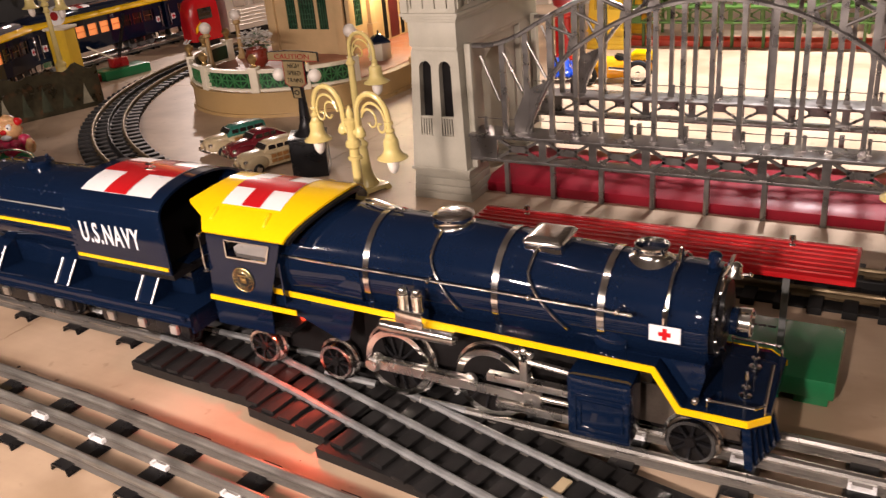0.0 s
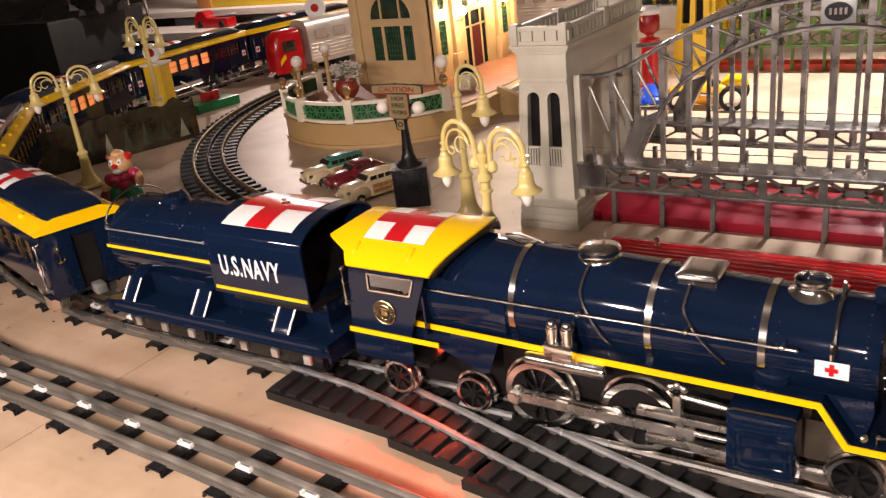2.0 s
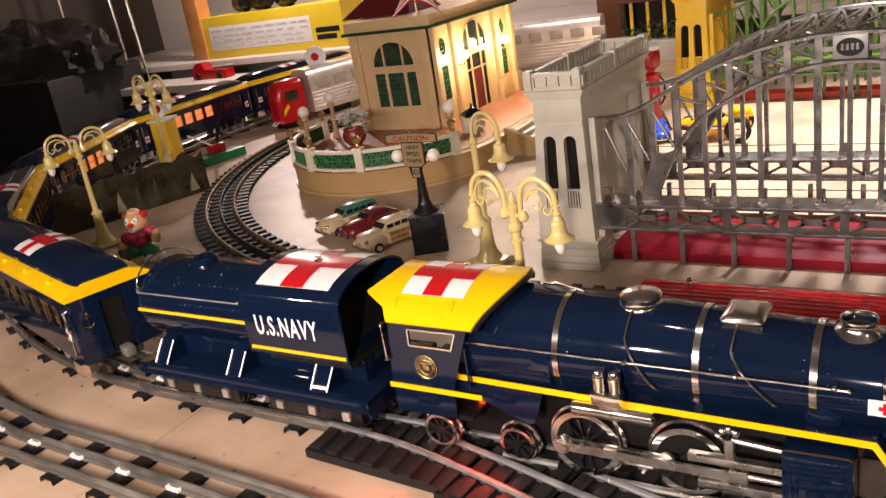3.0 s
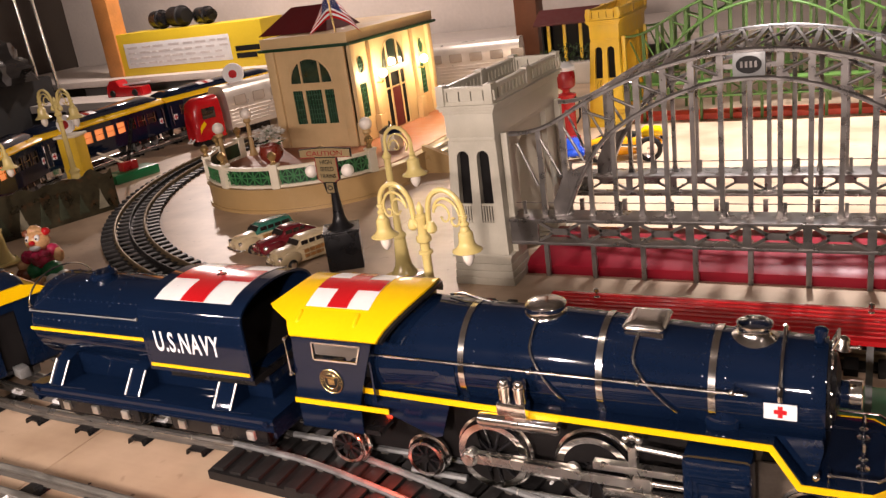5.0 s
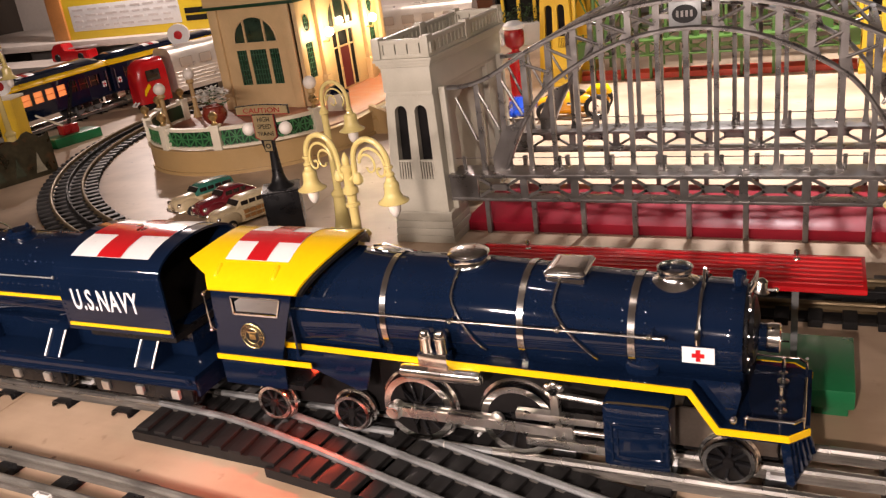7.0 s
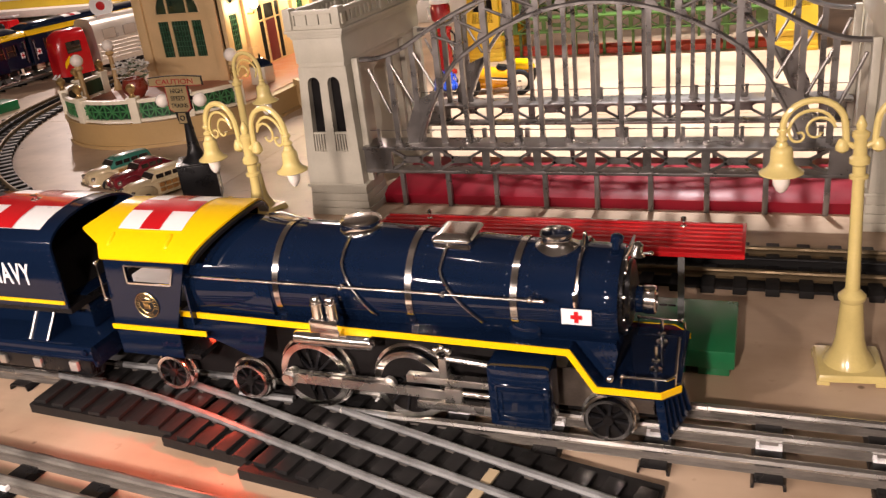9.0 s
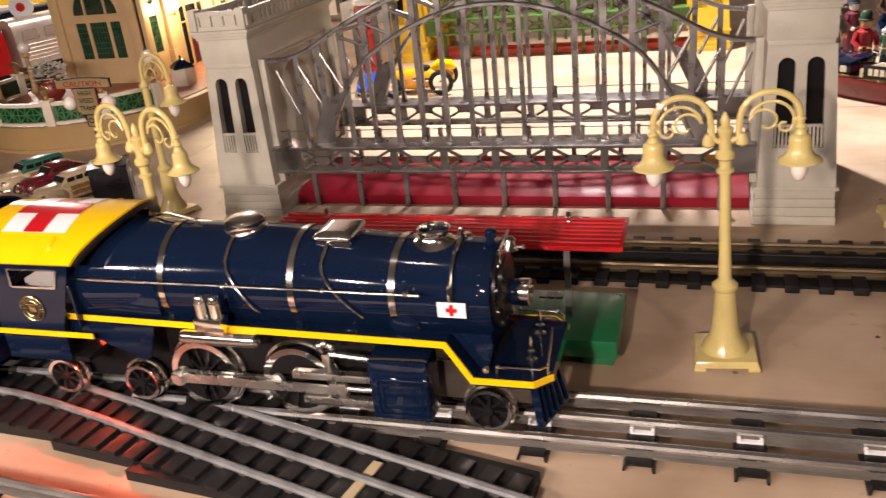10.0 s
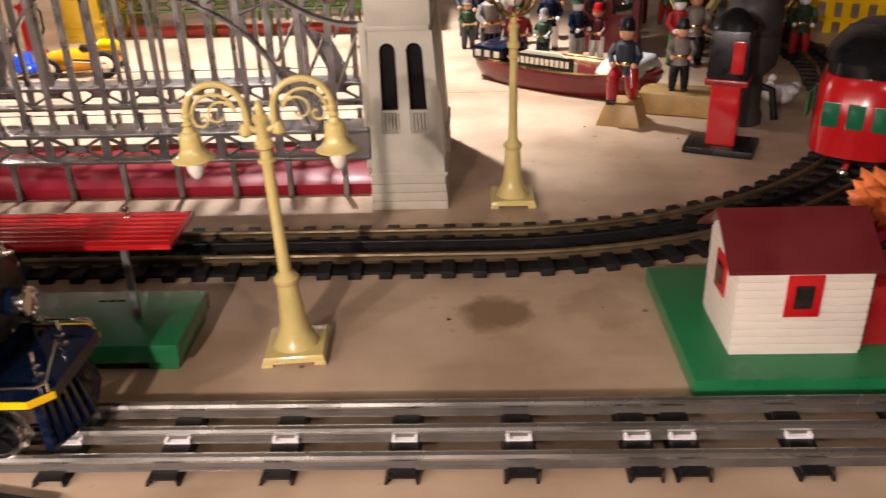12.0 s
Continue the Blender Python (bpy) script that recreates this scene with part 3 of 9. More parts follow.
        for y in (-0.003, DEP - 0.006):
            tbox(bm, x0, x1, y, y + 0.009, 0.2359, 0.2405, bevel=0.0004)
            tbox(bm, x0, x1, y, y + 0.009, 0.2525, 0.2575, bevel=0.0005)
            for i in range(5):
                xx = x0 + 0.004 + (x1 - x0 - 0.008) * i / 4
                tbox(bm, xx - 0.0072, xx + 0.0072, y + 0.001, y + 0.008, 0.2405, 0.2525)
        for x in (x0, x1 - 0.008):
            tbox(bm, x, x + 0.008, 0.006, DEP - 0.006, 0.2359, 0.2405, bevel=0.0004)
            tbox(bm, x, x + 0.008, 0.006, DEP - 0.006, 0.2525, 0.2575, bevel=0.0005)
            for i in range(19):
                yy = 0.012 + (DEP - 0.024) * i / 18
                tbox(bm, x + 0.001, x + 0.007, yy - 0.0036, yy + 0.0036, 0.2405, 0.2525)
            for yy in (0.002, DEP / 2, DEP - 0.002):
                tbox(bm, x - 0.001, x + 0.009, yy - 0.008, yy + 0.008, 0.2361, 0.2605, bevel=0.0006)
        part("parapet", bm, STONE, tw)
        # inner wall of the portal, with the arch opening for the track
        bm = bmesh.new()
        n = 12
        oy0, oy1, oz = 0.07, DEP - 0.07, 0.125
        head = [(DEP / 2 + (oy1 - oy0) / 2 * math.cos(math.pi * i / n), oz + 0.05 * math.sin(math.pi * i / n)) for i in range(n + 1)]
        outline = [(0.0625, 0.0425), (0.0625, 0.1899), (DEP - 0.0625, 0.1899), (DEP - 0.0625, 0.0425), (oy1, 0.0425)] + head + [(oy0, 0.0425)]
        a, b = sorted((px(0.025), px(0.072)))
        prism(bm, outline, a, b, "yz")
        part("portal_arch", bm, STONE, tw)
        # the pale end post against which the truss stops
        for y in (0.016, DEP - 0.026):
            bm = bmesh.new()
            tbox(bm, 0.0805, 0.0885, y, y + 0.010, 0.0425, 0.1965, bevel=0.0008)
            part("end_post", bm, STONE, tw)

    tower(False)
    tower(True)

    # trusses
    mid = 0.3685
    pitch, n_panels = 0.0303, 18
    span0, span1 = 0.0885, X1 - 0.0885
    deck = 0.0890

    def upper(x):
        d = abs(x - mid)
        if d < 0.21:
            return 0.2745 - 1.42 * d * d
        return 0.2119 - 0.6 * (d - 0.21) + 4.76 * (d - 0.21) ** 2

    def lower(x):
        d = abs(x - mid)
        return 0.2450 - 2.30 * d * d - 12.0 * max(0.0, d - 0.15) ** 2
    xs = [mid + pitch * (i - 9) for i in range(n_panels + 1)]

    def truss(y, front):
        t = new("truss")
        t.parent = br
        w = 0.009
        for name, fn, x0, x1 in (("upper_chord", upper, span0, span1), ("lower_chord", lower, mid - 0.2140, mid + 0.2140)):
            bm = bmesh.new()
            N = 48
            pts = [x0 + (x1 - x0) * i / N for i in range(N + 1)]
            # a rolled rib: rounded above, flat below
            sec = [(-w / 2, -0.0020), (-w * 0.30, -0.0026), (w * 0.30, -0.0026), (w / 2, -0.0020), (w / 2, 0.0006), (w * 0.36, 0.0020), (w * 0.12, 0.0027), (-w * 0.12, 0.0027), (-w * 0.36, 0.0020), (-w / 2, 0.0006)]
            verts = []
            for x in pts:
                k = (fn(x + 0.001) - fn(x - 0.001)) / 0.002
                c_, s_ = 1 / math.hypot(1, k), k / math.hypot(1, k)
                verts.append([bm.verts.new((x - s_ * dz, y + dy, fn(x) + c_ * dz)) for dy, dz in sec])
            m_ = len(sec)
            for a, b in zip(verts, verts[1:]):
                for k in range(m_):
                    bm.faces.new((a[k], a[(k + 1) % m_], b[(k + 1) % m_], b[k]))
            bm.faces.new(verts[0])
            bm.faces.new(verts[-1])
            part(name, bm, SILVERPAINT, t)
        for i, x in enumerate(xs[1:-1]):
            bm = bmesh.new()
            zt, zl = upper(x), max(lower(x), deck + 0.004)
            inside = abs(x - mid) < 0.20
            if inside:
                # slim hanger below the arch, a splayed foot and a splayed head, a wider post above
                h = 0.0026
                out = [(x - 0.0040, deck), (x - h, deck + 0.010), (x - h, zl - 0.008), (x - 0.0042, zl), (x - 0.0036, zl + 0.004), (x - 0.0036, zt), (x + 0.0036, zt), (x + 0.0036, zl + 0.004), (x + 0.0042, zl), (x + h, zl - 0.008), (x + h, deck + 0.010), (x + 0.0040, deck)]
            else:
                h = 0.0034
                out = [(x - h, deck), (x - h, zt), (x + h, zt), (x + h, deck)]
            prism(bm, out, y - 0.0026, y + 0.0026, "xz")
            part("hanger", bm, SILVERPAINT, t)
        for i in range(n_panels):
            left = i < n_panels / 2
            a, b = (xs[i], xs[i + 1]) if left else (xs[i + 1], xs[i])
            d = 1 if left else -1
            if i in (n_panels // 2 - 1, n_panels // 2):
                # short level strut beside the name plate
                bm = bmesh.new()
                zc = (upper(a) + lower(a)) / 2
                bar(bm, (a, y, zc), (b - d * 0.016, y, zc), 0.0050, 0.0040, (0, 1, 0))
                part("strut", bm, SILVERPAINT, t)
                continue
            gap = upper(a) - max(lower(a), deck)
            drop = min(0.012, gap * 0.22)
            p = Vector((a + d * 0.002, y, upper(a) - drop))
            q = Vector((b - d * 0.002, y, max(lower(b) + 0.007, upper(b) - 0.036)))
            if gap > 0.075:
                q = Vector((b - d * 0.006, y, upper(b) - 0.070))
            bm = bmesh.new()
            tube(bm, [p + Vector((0, -0.0012, 0)), q + Vector((0, -0.0012, 0))], 0.0019, 8)
            part("diagonal", bm, SILVERPAINT, t)
            if lower(b) > deck + 0.02 and gap < 0.075:
                # corner plate where the rod meets the post and the arch
                bm = bmesh.new()
                prism(bm, [(b, q.z + 0.006), (b, lower(b)), (b - d * 0.011, lower(b - d * 0.011)), (b - d * 0.006, q.z + 0.001)], y - 0.0015, y + 0.0015, "xz")
                part("corner_plate", bm, SILVERPAINT, t)
        for d in (-1, 1):
            # broad plate where the arch springs from the deck
            bm = bmesh.new()
            f = lambda u: mid + d * u
            prism(bm, [(f(0.2300), deck), (f(0.2300), deck + 0.018), (f(0.2140), deck + 0.052), (f(0.1850), lower(f(0.1850)) + 0.002), (f(0.1790), lower(f(0.1790)) - 0.004), (f(0.1960), deck + 0.036), (f(0.2080), deck + 0.016), (f(0.2080), deck)], y - 0.0022, y + 0.0022, "xz")
            part("springing_plate", bm, SILVERPAINT, t)
        if front:
            bm = bmesh.new()
            box(bm, mid - 0.0165, mid + 0.0165, y - 0.0062, y - 0.001, 0.2475, 0.2725, 0.001)
            pl = part("name_plate", bm, GREYSTEEL, t)
            bm = bmesh.new()
            lathe(bm, [(0.0, 0.0), (0.0125, 0.0), (0.013, 0.0012), (0.0, 0.0013)], (0, 0, 0), (0, -1, 0), 28)
            bm.transform(Matrix.Translation((mid, y - 0.0064, 0.2600)) @ Matrix.Diagonal((1, 1, 0.72, 1)))
            part("badge", bm, BLACKMATT, pl, "dark oval badge with unreadable raised marks")
            bm = bmesh.new()
            for k in range(4):
                box(bm, mid - 0.0085 + k * 0.0047, mid - 0.0060 + k * 0.0047, y - 0.0082, y - 0.0077, 0.2570, 0.2635)
            part("marks", bm, SILVERPAINT, pl)

    def deck_side(y):
        d = new("deck_girder")
        d.parent = br
        x0, x1 = 0.0835, X1 - 0.0835
        for z0, z1, name, ya, yb_ in ((0.0850, 0.0890, "top_flange", 0.014, 0.027), (0.0550, 0.0585, "bottom_flange", 0.012, 0.010)):
            bm = bmesh.new()
            ya, yb_ = (ya, yb_) if y < DEP / 2 else (yb_, ya)
            box(bm, x0, x1, y - ya, y + yb_, z0, z1, 0.0006)
            part(name, bm, SILVERPAINT, d)
        n, p = 8, 0.0622
        q0 = (x0 + x1) / 2 - 4 * p
        y += -0.008 if y < DEP / 2 else 0.008
        for i in range(n):
            a = q0 + p * i
            bm = bmesh.new()
            c, zc = a + p / 2, 0.0718
            for sx in (-1, 1):
                for sz in (-1, 1):
                    bar(bm, (c + sx * 0.0095, y, zc + sz * 0.0020), (c + sx * (p / 2 - 0.004), y, zc + sz * 0.0120), 0.0032, 0.0030, (0, 1, 0))
            box(bm, c - 0.0125, c + 0.0125, y - 0.0015, y + 0.0015, zc - 0.0040, zc + 0.0040)
            part("lattice", bm, SILVERPAINT, d)
            if i:
                bm = bmesh.new()
                box(bm, a - 0.0045, a + 0.0045, y - 0.0015, y + 0.0015, 0.0586, 0.0849)
                part("web_plate", bm, SILVERPAINT, d)
        for a, b in ((x0, q0 + 0.003), (q0 + n * p - 0.003, x1)):
            bm = bmesh.new()
            box(bm, a, b, y - 0.002, y + 0.002, 0.0586, 0.0849)
            part("end_plate", bm, SILVERPAINT, d)
        # hand rail wire on short stanchions
        bm = bmesh.new()
        ry = y + (0.016 if y < DEP / 2 else -0.016)
        tube(bm, [(x0, ry, 0.1040), (x1, ry, 0.1040)], 0.0006, 6)
        for i in range(9):
            x = (x0 + x1) / 2 - 0.0228 + 0.0610 * (i - 4)
            box(bm, x - 0.002, x + 0.002, ry - 0.001, ry + 0.001, 0.0890, 0.1060)
        part("hand_rail", bm, SILVERPAINT, d)

    yf, yb = 0.026, DEP - 0.026
    truss(yf, True)
    truss(yb, False)
    deck_side(yf - 0.006)
    deck_side(yb + 0.006)
    # lateral bracing over the arch
    br_l = new("top_bracing")
    br_l.parent = br
    for i in range(3, n_panels - 2):
        x = xs[i]
        bm = bmesh.new()
        box(bm, x - 0.0026, x + 0.0026, yf + 0.005, yb - 0.005, upper(x) - 0.002, upper(x) + 0.002)
        part("cross_strut", bm, SILVERPAINT, br_l)
        if i < n_panels - 3:
            x2 = xs[i + 1]
            ym = (yf + yb) / 2
            bm = bmesh.new()
            for s in (yf + 0.005, yb - 0.005):
                bar(bm, (x, s, upper(x)), ((x + x2) / 2, ym, (upper(x) + upper(x2)) / 2), 0.0032, 0.0024)
                bar(bm, (x2, s, upper(x2)), ((x + x2) / 2, ym, (upper(x) + upper(x2)) / 2), 0.0032, 0.0024)
            part("cross_brace", bm, SILVERPAINT, br_l)
    # red floor with its sloped skirt, and the silver props along it
    bm = bmesh.new()
    prism(bm, [(0.0475, 0.0), (pan, 0.0), (pan, 0.0120), (pan - 0.015, 0.0185), (0.060, 0.0185), (0.0475, 0.0120)], 0.0855, X1 - 0.0855, "yz")
    part("floor_pan", bm, RED, br, "glossy crimson pressed pan under the walkway")
    for i in range(9):
        x = X1 / 2 + 0.0622 * (i - 4)
        for y in (0.0430, DEP - 0.0430):
            bm = bmesh.new()
            box(bm, x - 0.003, x + 0.003, y - 0.003, y + 0.003, 0.0, 0.0548, 0.0005)
            part("prop", bm, SILVERPAINT, br)
    return br


arch_bridge("silver steel arch bridge between two pale grey towers", (0, 0, 0), SILVERPAINT, STONE, CRIMSON)
GREENPAINT = surface("apple_green_paint", (0.060, 0.130, 0.022), 0.4, 0, 0.1, 40, 400, 0.04)
YELLOWPAINT = surface("yellow_tower_paint", (0.72, 0.48, 0.03), 0.4, 0, 0.08, 40, 400, 0.05)
ORANGERED = surface("orange_red_paint", (0.55, 0.05, 0.02), 0.35, 0, 0.1, 40, 400, 0.04)
arch_bridge("green arch bridge with yellow towers and red floor", (-0.085, 0.915, 0), GREENPAINT, YELLOWPAINT, ORANGERED, pan=0.082)


# ---- the locomotive ----
def placed(bm, root):
    bm.transform(root.matrix_world.inverted())
    return bm


def spoked_wheel(r, rim, spokes, width, boss=0.006, weight=False, split=False):
    """A flanged wheel about the y axis; outer face towards -y. Returns the nickel rim, the black centre and the spokes, when split off."""
    rim_bm, mid_bm = bmesh.new(), bmesh.new()
    prof = [(r - rim, -0.001), (r - 0.0008, -0.0012), (r, 0.0), (r + 0.0004, width * 0.62), (r + 0.0024, width * 0.68), (r + 0.0024, width), (r - rim, width)]
    seg = 40
    rings = [[rim_bm.verts.new((q * math.cos(k * math.tau / seg), h, q * math.sin(k * math.tau / seg))) for k in range(seg)] for q, h in prof]
    for a, b in zip(rings, rings[1:] + rings[:1]):
        for k in range(seg):
            rim_bm.faces.new((a[k], a[(k + 1) % seg], b[(k + 1) % seg], b[k]))
    lathe(mid_bm, [(0.0, -0.0025), (boss * 0.8, -0.0022), (boss, -0.001), (boss, 0.004), (0, 0.004)], (0, 0, 0), (0, 1, 0), 16)
    spoke_bms = []
    for i in range(spokes):
        a = i * math.tau / spokes
        one = bmesh.new() if split else mid_bm
        bar(one, (boss * 0.7 * math.cos(a), 0.0015, boss * 0.7 * math.sin(a)), ((r - rim + 0.0006) * math.cos(a), 0.0015, (r - rim + 0.0006) * math.sin(a)), 0.0018, 0.0030, (0, 1, 0))
        if split:
            spoke_bms.append(one)
    lathe(mid_bm, [(0.0, width * 0.75), (r - rim + 0.0004, width * 0.75), (r - rim + 0.0004, width * 0.95), (0, width * 0.95)], (0, 0, 0), (0, 1, 0), 32)
    if weight:
        pts = [((r - rim) * math.cos(t), (r - rim) * math.sin(t)) for t in [radians(20 + 14 * i) for i in range(11)]]
        prism(mid_bm, pts, -0.0005, 0.003, "xz")
    return (rim_bm, mid_bm, spoke_bms) if split else (rim_bm, mid_bm)


def cross_decal(root, host, f, along, across, arm, name="cross_decal"):
    """A white panel with a red cross laid on a curved roof; f(u, v) gives a place on it."""
    for nm, cells, lift, mat in (("panel", [(-along, along, -across, across)], 0.0004, WHITE),
                                 ("cross", [(-along, along, -arm, arm), (-arm, arm, arm, across), (-arm, arm, -across, -arm)], 0.0008, RED)):
        bm = bmesh.new()
        for u0, u1, v0, v1 in cells:
            N = 8
            grid = [[bm.verts.new(f(u0 + (u1 - u0) * i / 2, v0 + (v1 - v0) * j / N, lift)) for i in range(3)] for j in range(N + 1)]
            for j in range(N):
                for i in range(2):
                    bm.faces.new((grid[j][i], grid[j][i + 1], grid[j + 1][i + 1], grid[j + 1][i]))
        part(nm + "_decal", placed(bm, root), mat, host, "white panel of the hospital cross" if nm == "panel" else "red hospital cross")


def rivets(bm, pts, r=0.0007):
    for p, n in pts:
        lathe(bm, [(r, -0.0002), (r * 0.8, r * 0.5), (0, r * 0.75)], p, n, 6)
    return bm


def locomotive():
    c = MID_Y
    root = thing("steam_locomotive", "glossy navy toy steam locomotive with yellow cab roof and nickel trim", "toy train", at=(0.28, c, RAILTOP))

    def P(name, bm, mat, parent=None, label=""):
        return part(name, placed(bm, root), mat, parent or root, label)

    axis_z = 0.1180
    def rad(x):
        if x < 0.225:
            return 0.0445 - 0.0055 * (x - 0.150) / 0.075
        return 0.0390 - 0.0030 * min((x - 0.225) / 0.2, 1)

    def rise(x):
        """Height of the crown over the axis, falling towards the smokebox."""
        table = [(0.150, 0.0435), (0.180, 0.0425), (0.225, 0.0397), (0.290, 0.0393), (0.320, 0.0376), (0.379, 0.0334), (0.400, 0.0321), (0.480, 0.0294)]
        for (a, p), (b, q) in zip(table, table[1:]):
            if x <= b:
                return p + (q - p) * (max(x, a) - a) / (b - a)
        return table[-1][1]

    def on_boiler(x, a, lift=0.0):
        """A place on the boiler's skin at the angle a (radians), and lift over it."""
        r, h = rad(x) + lift, (rise(x) if math.sin(a) > 0 else rad(x)) + lift
        return Vector((x, c + r * math.cos(a), axis_z + h * math.sin(a)))

    # boiler: rounded above, side sheets drawn down to the running board
    bm = bmesh.new()
    xs = [0.150, 0.165, 0.185, 0.205, 0.225, 0.26, 0.29, 0.305, 0.32, 0.34, 0.36, 0.379, 0.40, 0.43, 0.455, 0.4625, 0.4645]
    rings = []
    for x in xs:
        ring = []
        for k in range(41):
            a = radians(-50 + 280 * k / 40)
            ring.append(bm.verts.new(on_boiler(x, a, -0.0006 if x > 0.464 else 0.0)))
        rings.append(ring)
    for a, b in zip(rings, rings[1:]):
        for k in range(40):
            bm.faces.new((a[k], a[k + 1], b[k + 1], b[k]))
    bm.faces.new(rings[-1])
    boiler = P("boiler", bm, NAVY)
    bm = bmesh.new()
    pts = []
    for x in (0.232, 0.3345, 0.392, 0.4065, 0.457):
        for k in range(17):
            a = radians(-10 + 200 * k / 16)
            n = Vector((0, math.cos(a), math.sin(a)))
            pts.append((on_boiler(x, a), n))
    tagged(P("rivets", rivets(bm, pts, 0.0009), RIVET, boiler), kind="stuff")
    # smokebox front with hinged door
    bm = bmesh.new()
    lathe(bm, [(0.0292, 0.0), (0.0288, 0.0025), (0.0225, 0.0030), (0.0215, 0.0055), (0.012, 0.0078), (0, 0.008)], (0.464, c, axis_z - 0.001), (1, 0, 0), 36)
    P("smokebox_door", bm, BLACK, boiler, "black smokebox door")
    for i in range(10):
        bm = bmesh.new()
        a = radians(36 * i + 18)
        lathe(bm, [(0.0013, 0), (0.0013, 0.0012), (0, 0.0016)], (0.4665, c + 0.0258 * math.cos(a), axis_z - 0.001 + 0.0258 * math.sin(a)), (1, 0, 0), 8)
        P("bolt", bm, NICKEL, boiler)
    # nickel bands
    for x in (0.2220, 0.3245, 0.3980):
        bm = bmesh.new()
        w = 0.0023
        prev = None
        for k in range(45):
            a = radians(-34 + 248 * k / 44)
            q = [bm.verts.new(on_boiler(x, a, lift) + Vector((dx, 0, 0))) for dx, lift in ((-w, 0.0002), (-w, 0.0010), (w, 0.0010), (w, 0.0002))]
            if prev:
                for i in range(4):
                    bm.faces.new((prev[i], prev[(i + 1) % 4], q[(i + 1) % 4], q[i]))
            prev = q
        P("boiler_band", bm, NICKEL, boiler, "brushed nickel boiler band")
    def saddled(bm, x):
        # lets the foot of a dome follow the round of the boiler
        r, top = rad(x), rise(x)
        for v in bm.verts:
            h = v.co.z - (axis_z + top)
            if h < 0.004:
                v.co.z -= top * (1 - math.sqrt(max(1 - ((v.co.y - c) / r) ** 2, 0))) * min(1, (0.004 - h) / 0.003)
        return bm
    # steam dome, low and round, with a wide flange
    bm = bmesh.new()
    lathe(bm, [(0.0192, -0.0015), (0.0192, 0.0000), (0.0182, 0.0006), (0.0162, 0.0010), (0.0152, 0.0020), (0.0144, 0.0032), (0.0144, 0.0050), (0.0150, 0.0058), (0.0152, 0.0066), (0.0146, 0.0076), (0.0110, 0.0090), (0.0055, 0.0098), (0, 0.0100)], (0.2775, c, axis_z + rise(0.2775) - 0.0018), (0, 0, 1), 40)
    saddled(bm, 0.2775)
    P("steam_dome", bm, NICKEL, None, "polished nickel steam dome")

    # sand box, a rounded oblong with a turned-out skirt
    def pillow(bm, x, hx, hy, corner, levels):
        """A rounded oblong built up in rings of (inset, height)."""
        rings = []
        for inset, z in levels:
            ring = []
            for qx, qy, a0 in ((1, 1, 0), (-1, 1, 90), (-1, -1, 180), (1, -1, 270)):
                for k in range(6):
                    a = radians(a0 + 18 * k)
                    r = max(corner - inset * 0.5, 0.001)
                    ring.append(bm.verts.new((x + qx * (hx - inset - r) + r * math.cos(a), c + qy * (hy - inset - r) + r * math.sin(a), z)))
            rings.append(ring)
        n = len(rings[0])
        for p, q in zip(rings, rings[1:]):
            for k in range(n):
                bm.faces.new((p[k], p[(k + 1) % n], q[(k + 1) % n], q[k]))
        bm.faces.new(rings[-1])
        return bm
    bm = bmesh.new()
    zb = axis_z + rise(0.351)
    pillow(bm, 0.351, 0.0182, 0.0205, 0.005, [(0.0, -0.0105 + zb), (0.0, -0.0090 + zb), (0.0018, -0.0078 + zb), (0.0040, -0.0068 + zb), (0.0046, -0.0010 + zb), (0.0038, 0.0002 + zb), (0.0038, 0.0018 + zb), (0.0050, 0.0034 + zb), (0.0075, 0.0044 + zb), (0.0110, 0.0048 + zb)])
    P("sand_dome", bm, NICKEL, None, "polished nickel sand dome")
    # chimney
    bm = bmesh.new()
    lathe(bm, [(0.0150, -0.0015), (0.0150, 0.0000), (0.0140, 0.0008), (0.0120, 0.0018), (0.0104, 0.0032), (0.0100, 0.0052), (0.0104, 0.0066), (0.0114, 0.0074), (0.0114, 0.0088), (0.0104, 0.0090), (0.0098, 0.0070), (0.0096, 0.0), (0, 0.0)], (0.4205, c, axis_z + rise(0.4205)), (0, 0, 1), 40)
    saddled(bm, 0.4205)
    P("chimney", bm, NICKEL, None, "nickel chimney with a flared lip")
    bm = bmesh.new()
    lathe(bm, [(0.0099, 0.0), (0.0, 0.0003)], (0.4205, c, axis_z + rise(0.4205) + 0.0055), (0, 0, 1), 24)
    P("chimney_throat", bm, NAVY)

    # cab
    hw = 0.0520
    def side(y0, y1):
        bm = bmesh.new()
        # sheet round the window, in four strips
        def strip(p):
            prism(bm, p, y0, y1, "xz")
        strip([(0.078, 0.063), (0.1355, 0.063), (0.1375, 0.092), (0.1500, 0.1265), (0.0815, 0.1265), (0.078, 0.092)])
        strip([(0.0815, 0.1265), (0.1020, 0.1265), (0.1025, 0.1400), (0.0830, 0.1400)])
        strip([(0.1400, 0.1265), (0.1500, 0.1265), (0.1550, 0.1400), (0.1455, 0.1400)])
        strip([(0.0830, 0.1400), (0.1550, 0.1400), (0.1575, 0.1475), (0.0840, 0.1475)])
        return bm
